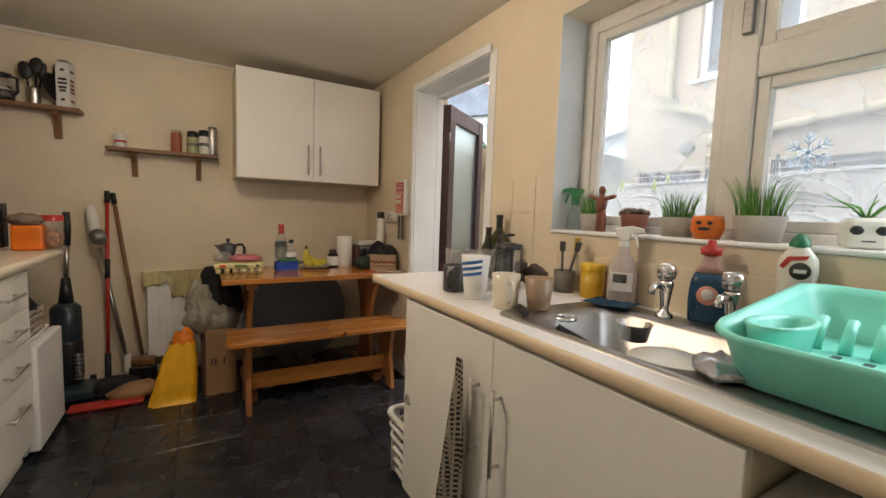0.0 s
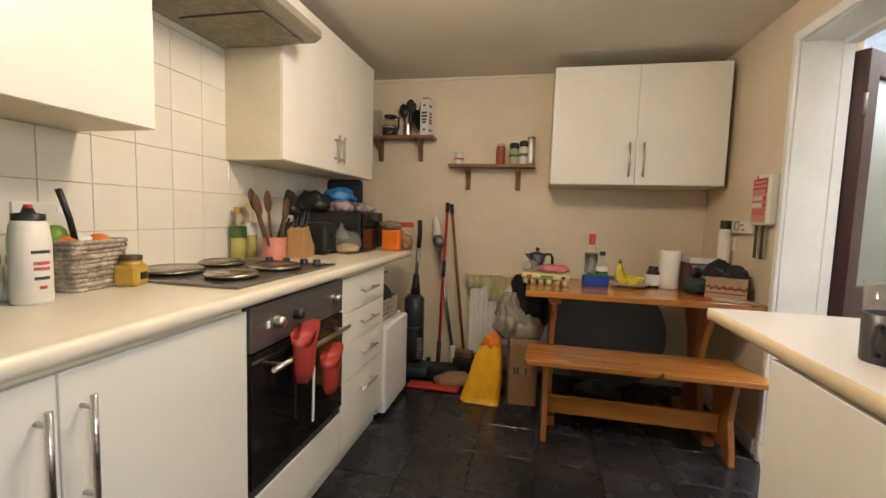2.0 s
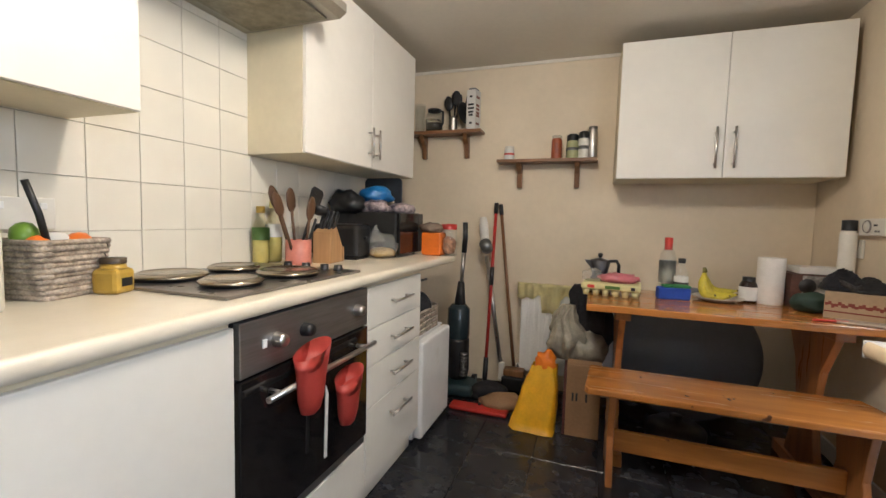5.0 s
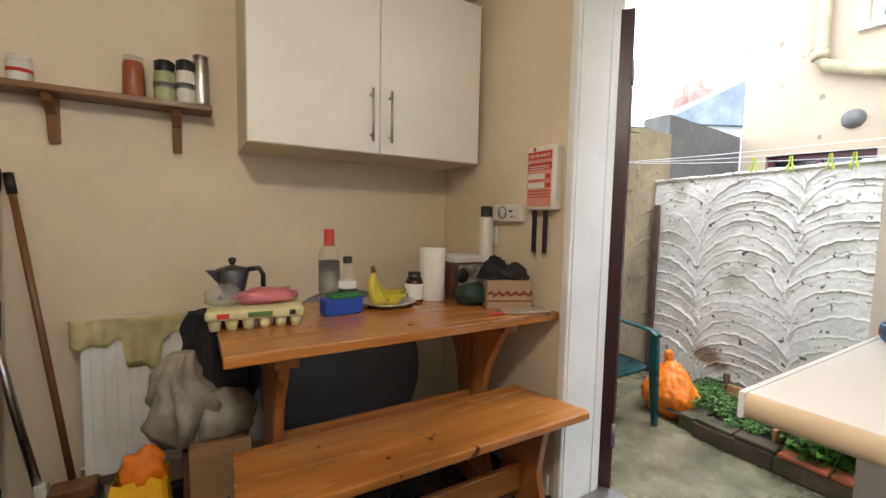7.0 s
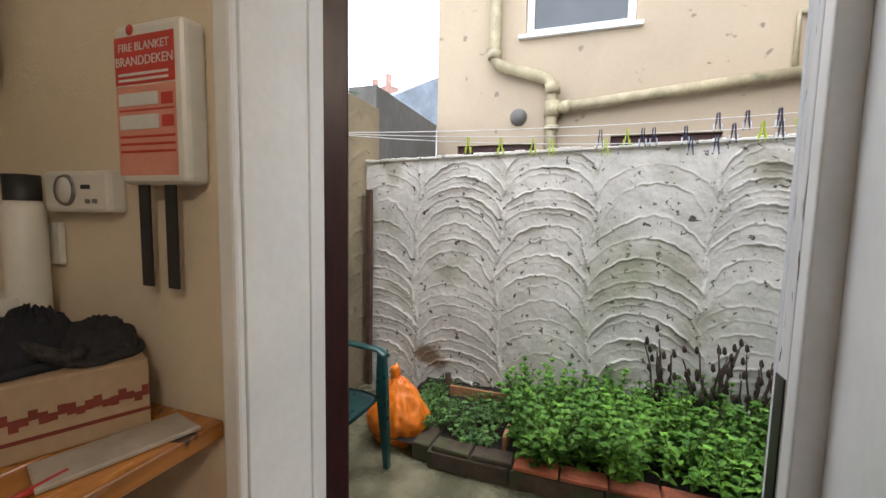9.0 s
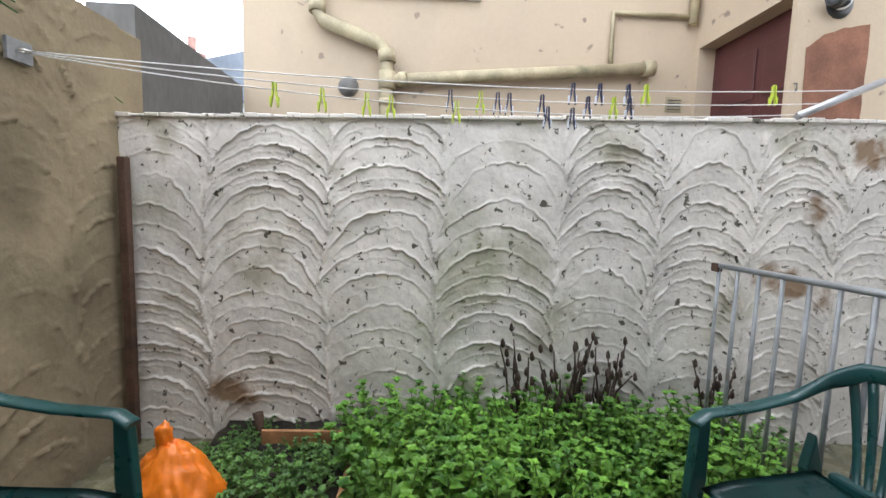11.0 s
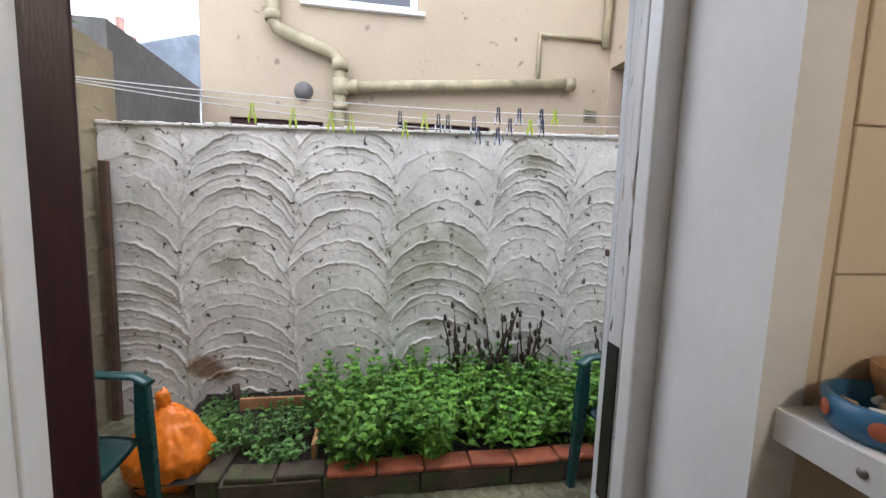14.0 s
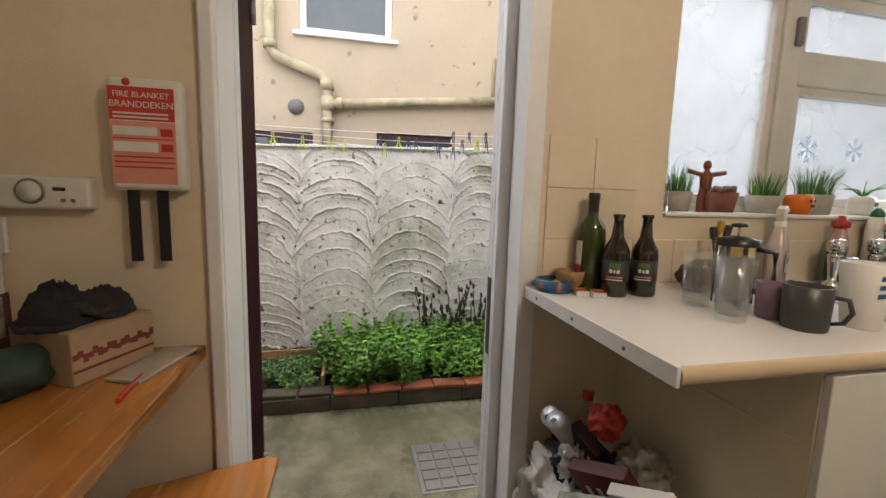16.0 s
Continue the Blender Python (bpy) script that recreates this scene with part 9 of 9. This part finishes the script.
# clothes lines with pegs
M_LINE = plain("white_plastic_line", (0.75, 0.74, 0.72), 0.5)
ca = thing("clothes_line_bracket", "galvanised steel arm holding the clothes lines", "bracket", (0, 0, 0))
arm0, arm1 = Vector((3.34, 0.365, 1.595)), Vector((3.44, -0.155, 1.81))
dirn = (arm1 - arm0).normalized()
bm = bms()
tube(bm, [arm0, arm1], 0.019, 4)
part("bar", bm, mat("galvanised_steel", (0.50, 0.51, 0.53), 0.4, 0.7, var=0.1, scale=12, fine=80), ca)
hook = thing("line_hook", "steel hook bracket for the clothes lines", "bracket", (2.99, 3.64, 1.625))
part("plate", shape(box, (-0.05, -0.004, -0.04), (0.05, 0.012, 0.04), 0.003), M_GALV, hook)
part("ring", shape(tube, [(0.0 + 0.02 * math.cos(a), -0.02 + 0.02 * math.sin(a), 0.0) for a in np.linspace(0, 6.283, 15)], 0.005, 6), M_STEEL, hook)
LINES = []
for k, (f, dz) in enumerate(((0.05, -0.03), (0.36, 0.0), (0.74, 0.03))):
    a = Vector((2.99, 3.62, 1.620 + 0.004 * k))
    b = arm0.lerp(arm1, f)
    pts = []
    for i in range(25):
        s = i / 24
        p = a.lerp(b, s)
        p.z -= (0.085 - 0.014 * k) * 4 * s * (1 - s)
        pts.append(p)
    LINES.append(pts)
    solo("clothes_line", shape(tube, pts, 0.0026, 6), M_LINE, "thin white plastic clothes line", "clothes line", group="clothes lines")


def peg(at, m1, m2, turn, label):
    p = thing("clothes_peg", label, "clothes peg", at, turn, group="clothes pegs on the line")
    p.scale = (1.35, 1.35, 1.35)
    for s in (-1, 1):
        arm = part("arm", shape(prism, [(s * 0.002, 0.022), (s * 0.006, 0.018), (s * 0.007, -0.01), (s * 0.013, -0.045), (s * 0.010, -0.05), (s * 0.003, -0.012)], -0.006, 0.006, 1, 0.001), m1, p)
        part("grip_pad", shape(box, (s * 0.0095, -0.0065, -0.044), (s * 0.0135, 0.0065, -0.020), 0.001), m2, arm)
    return p


M_PEGG, M_PEGW, M_PEGB = plain("lime_peg_plastic", (0.48, 0.60, 0.05), 0.4), plain("pale_peg_plastic", (0.62, 0.64, 0.70), 0.4), plain("navy_peg_plastic", (0.03, 0.04, 0.09), 0.4)
PEGS = ((0.264, 0, 1), (0.320, 0, 1), (0.374, 0, 1), (0.404, 0, 1), (0.457, 1, 0), (0.488, 0, 1), (0.495, 1, 1), (0.517, 1, 0), (0.532, 1, 0), (0.575, 1, 0), (0.583, 2, 0), (0.611, 0, 0), (0.618, 2, 0), (0.637, 1, 0), (0.646, 0, 0), (0.656, 2, 0), (0.673, 1, 1), (0.680, 2, 1), (0.695, 1, 0), (0.863, 2, 1))
for f, ln, lime in PEGS:
    pts = LINES[ln]
    s = f * 24
    i = min(23, int(s))
    p = pts[i].lerp(pts[i + 1], s - i)
    peg(p, M_PEGG if lime else M_PEGB, M_PEGG if lime else M_PEGW, 90, "lime green plastic clothes peg" if lime else "white and navy plastic clothes peg")

# spiky plant behind the brown wall
sp_ = thing("yucca_plant", "spiky green palm-like plant above the wall", "plant", (2.98, 3.98, GZ))
part("trunk", shape(tube, [(0, 0, -0.02), (0.02, 0, 0.9), (0, 0.02, 2.02)], 0.06, 10, r_end=0.04), M_RUST, sp_)
bm = bms()
rng = random.Random(12)
for i in range(70):
    a, e = rng.random() * 6.283, -0.3 + 1.7 * rng.random()
    d = Vector((math.cos(a) * math.cos(e), math.sin(a) * math.cos(e), math.sin(e)))
    l = 0.45 + 0.25 * rng.random()
    sd = d.cross(Vector((0, 0, 1))).normalized() * 0.016
    prev = None
    for k in range(5):
        s = k / 4
        c = Vector((0, 0.02, 2.02)) + d * l * s + Vector((0, 0, -0.16 * s * s))
        w = sd * (1 - s * 0.92)
        cur = (bm.verts.new(c - w), bm.verts.new(c + Vector((0, 0, -0.006))), bm.verts.new(c + w))
        if prev:
            bm.faces.new((prev[0], prev[1], cur[1], cur[0]))
            bm.faces.new((prev[1], prev[2], cur[2], cur[1]))
        prev = cur
part("leaves", bm, mat("yucca_leaf", (0.07, 0.16, 0.05), 0.5, var=0.3, scale=8, fine=40), sp_)

# far houses with chimneys
M_SLATER = mat("grey_slate_roof", (0.20, 0.235, 0.29), 0.7, var=0.2, scale=2, fine=14, bump=0.4, bump_scale=10)
M_PALEW = mat("pale_blue_white_render", (0.62, 0.66, 0.70), 0.8, var=0.05, scale=0.6, fine=10)
M_BRICKR = mat("red_chimney_brick", (0.36, 0.21, 0.17), 0.85, var=0.2, scale=4, fine=20)
for x, y, turn, w, d, eave, ridge, lb in ((16.4, 10.6, -28, 7.0, 6.0, 4.3, 5.9, "distant pale house with slate roof and chimney pots"), (11.5, 16.5, -55, 9.0, 6.0, 5.0, 7.3, "distant terraced house with grey slate roof")):
    h = thing("house", lb, "house", (x, y, GZ), turn)
    part("wall", shape(box, (-d / 2, -w / 2, -0.05), (d / 2, w / 2, eave)), M_PALEW, h)
    part("roof", shape(prism, [(-d / 2 - 0.3, eave - 0.1), (d / 2 + 0.3, eave - 0.1), (0.0, ridge)], -w / 2 - 0.2, w / 2 + 0.2, 1), M_SLATER, h)
    for k, yy in enumerate((-w * 0.08, w * 0.06)):
        ch = part("chimney", shape(box, (-0.3, yy - 0.3, eave + 0.4), (0.3, yy + 0.3, ridge + 0.25), 0.02), M_BRICKR, h)
        part("chimney_pot", shape(lathe, [(0.11, ridge + 0.25), (0.13, ridge + 0.75), (0.10, ridge + 0.76)], (0, yy, 0), 12), M_BRICKR, ch)

# ---- pieces last: tiles and bricks ----
def tile_mesh(name, a, b, t, bev, material, axis):
    """One tile, a by b and t thick, its face along +axis or -axis, the back at the origin plane."""
    s = 1 if axis > 0 else -1
    e = bev
    outer = [(-a / 2, -b / 2), (a / 2, -b / 2), (a / 2, b / 2), (-a / 2, b / 2)]
    inner = [(-a / 2 + e, -b / 2 + e), (a / 2 - e, -b / 2 + e), (a / 2 - e, b / 2 - e), (-a / 2 + e, b / 2 - e)]
    co = []
    for pts, d in ((outer, 0), (outer, t - e), (inner, t)):
        for u, v in pts:
            co.append({1: (d * s, u, v), 3: (u, v, d)}[abs(axis)])
    fs = []
    for r in (0, 4):
        for i in range(4):
            j = (i + 1) % 4
            fs.append((r + i, r + j, r + 4 + j, r + 4 + i))
    fs.append((8, 9, 10, 11))
    if s < 0:
        fs = [tuple(reversed(f)) for f in fs]
    me = bpy.data.meshes.new(name)
    me.from_pydata(co, [], fs)
    me.materials.append(material)
    return me


def lay(name, me, at, parent, turn=None):
    o = bpy.data.objects.new(name, me)
    scene.collection.objects.link(o)
    o.location = at
    if turn:
        o.rotation_euler = turn
    o.parent = parent
    return o


rng = random.Random(21)
P = 0.158
wt = tile_mesh("tile", P - 0.0020, P - 0.0020, 0.008, 0.0012, M_TILE, 1)
for i in range(-9, 17):
    for j in range(0, 9):
        y, z = 0.922 + P * (i + 0.5), 0.948 + P * (j + 0.5)
        if z > ZC - 0.05 or y > 3.5:
            continue
        lay("tile", wt, (XW + 0.0002 + 0.0006 * rng.random(), y, z), wall_west, (0, 0.003 * rng.uniform(-1, 1), 0.003 * rng.uniform(-1, 1)))
# plain painted plaster under the worktop and beside the tiles
bm = bms()
box(bm, (XW + 0.0003, YS + 0.001, 0.0), (XW + 0.006, YN - 0.001, WL - 0.045))
part("lower_plaster", bm, M_WALL, wall_west)
et = tile_mesh("tile", P - 0.0022, P - 0.0022, 0.004, 0.0010, M_TILEP, -1)
for i in range(0, 15):
    for j in range(0, 3):
        y, z = 1.677 - P * (i + 0.5), 0.921 + P * (j + 0.5)
        if z + P / 2 > WZ0 - 0.002 and y < WY1 + P / 2:
            continue
        lay("tile", et, (XE - 0.0002, y, z), wall_east, (0, 0.003 * rng.uniform(-1, 1), 0.003 * rng.uniform(-1, 1)))
# slate floor tiles
F = 0.305
ft = tile_mesh("tile", F - 0.003, F - 0.003, 0.0118, 0.0018, M_SLATE, 3)
for i in range(9):
    for j in range(17):
        x, y = XW + F * (i + 0.42), YN - F * (j + 0.5) - 0.02
        if x - F / 2 > XE or y + F / 2 < YS:
            continue
        lay("tile", ft, (x, y, -0.012 - 0.0005 * rng.random()), floor, (0, 0, 0))
# brick edging of the plant bed
M_BRICK = mat("orange_red_brick", (0.36, 0.10, 0.045), 0.85, var=0.25, scale=12, fine=90, bump=0.8, bump_scale=80, random=0.18, stain=(0.14, 0.09, 0.05), stain_scale=9, stain_at=(0.58, 0.75))
M_MOSSB = mat("dirty_mossy_block", (0.085, 0.060, 0.040), 0.9, var=0.3, scale=9, fine=80, bump=0.9, bump_scale=60, random=0.15, stain=(0.05, 0.075, 0.02), stain_scale=8, stain_at=(0.5, 0.7))
edge_ = thing("bed_edging", "red brick edging round the plant bed", "brick edging", (0, 0, 0))
bk_top = mesh_of("brick", shape(box, (-0.053, -0.1035, 0.0), (0.053, 0.1035, 0.024), 0.006, None, 1), M_BRICK)
bk_low = mesh_of("block", shape(box, (-0.049, -0.21, 0.0), (0.049, 0.21, 0.094), 0.006, None, 1), M_MOSSB)
y = 2.36
for i in range(9):
    lay("brick", bk_top, (2.690 + 0.006 * rng.uniform(-1, 1), y - 0.105, GZ + 0.0955 + 0.003 * rng.random()), edge_, (0.02 * rng.uniform(-1, 1), 0.02 * rng.uniform(-1, 1), 0.03 * rng.uniform(-1, 1)))
    y -= 0.214
y = 2.80
for i in range(6):
    lay("block", bk_low, (2.692, y - 0.21, GZ + 0.001), edge_, (0, 0, 0.01 * rng.uniform(-1, 1)))
    y -= 0.425
blk = mesh_of("broken_block", shape(box, (-0.052, -0.10, 0.0), (0.052, 0.10, 0.026), 0.008, None, 2), M_MOSSB)
for yy, tn in ((2.47, 0.03), (2.68, -0.04)):
    lay("broken_block", blk, (2.70, yy, GZ + 0.096), edge_, (0.01, 0, tn))
lay("block", bk_low, (2.90, 2.845, GZ + 0.001), edge_, (0, 0, 1.5))
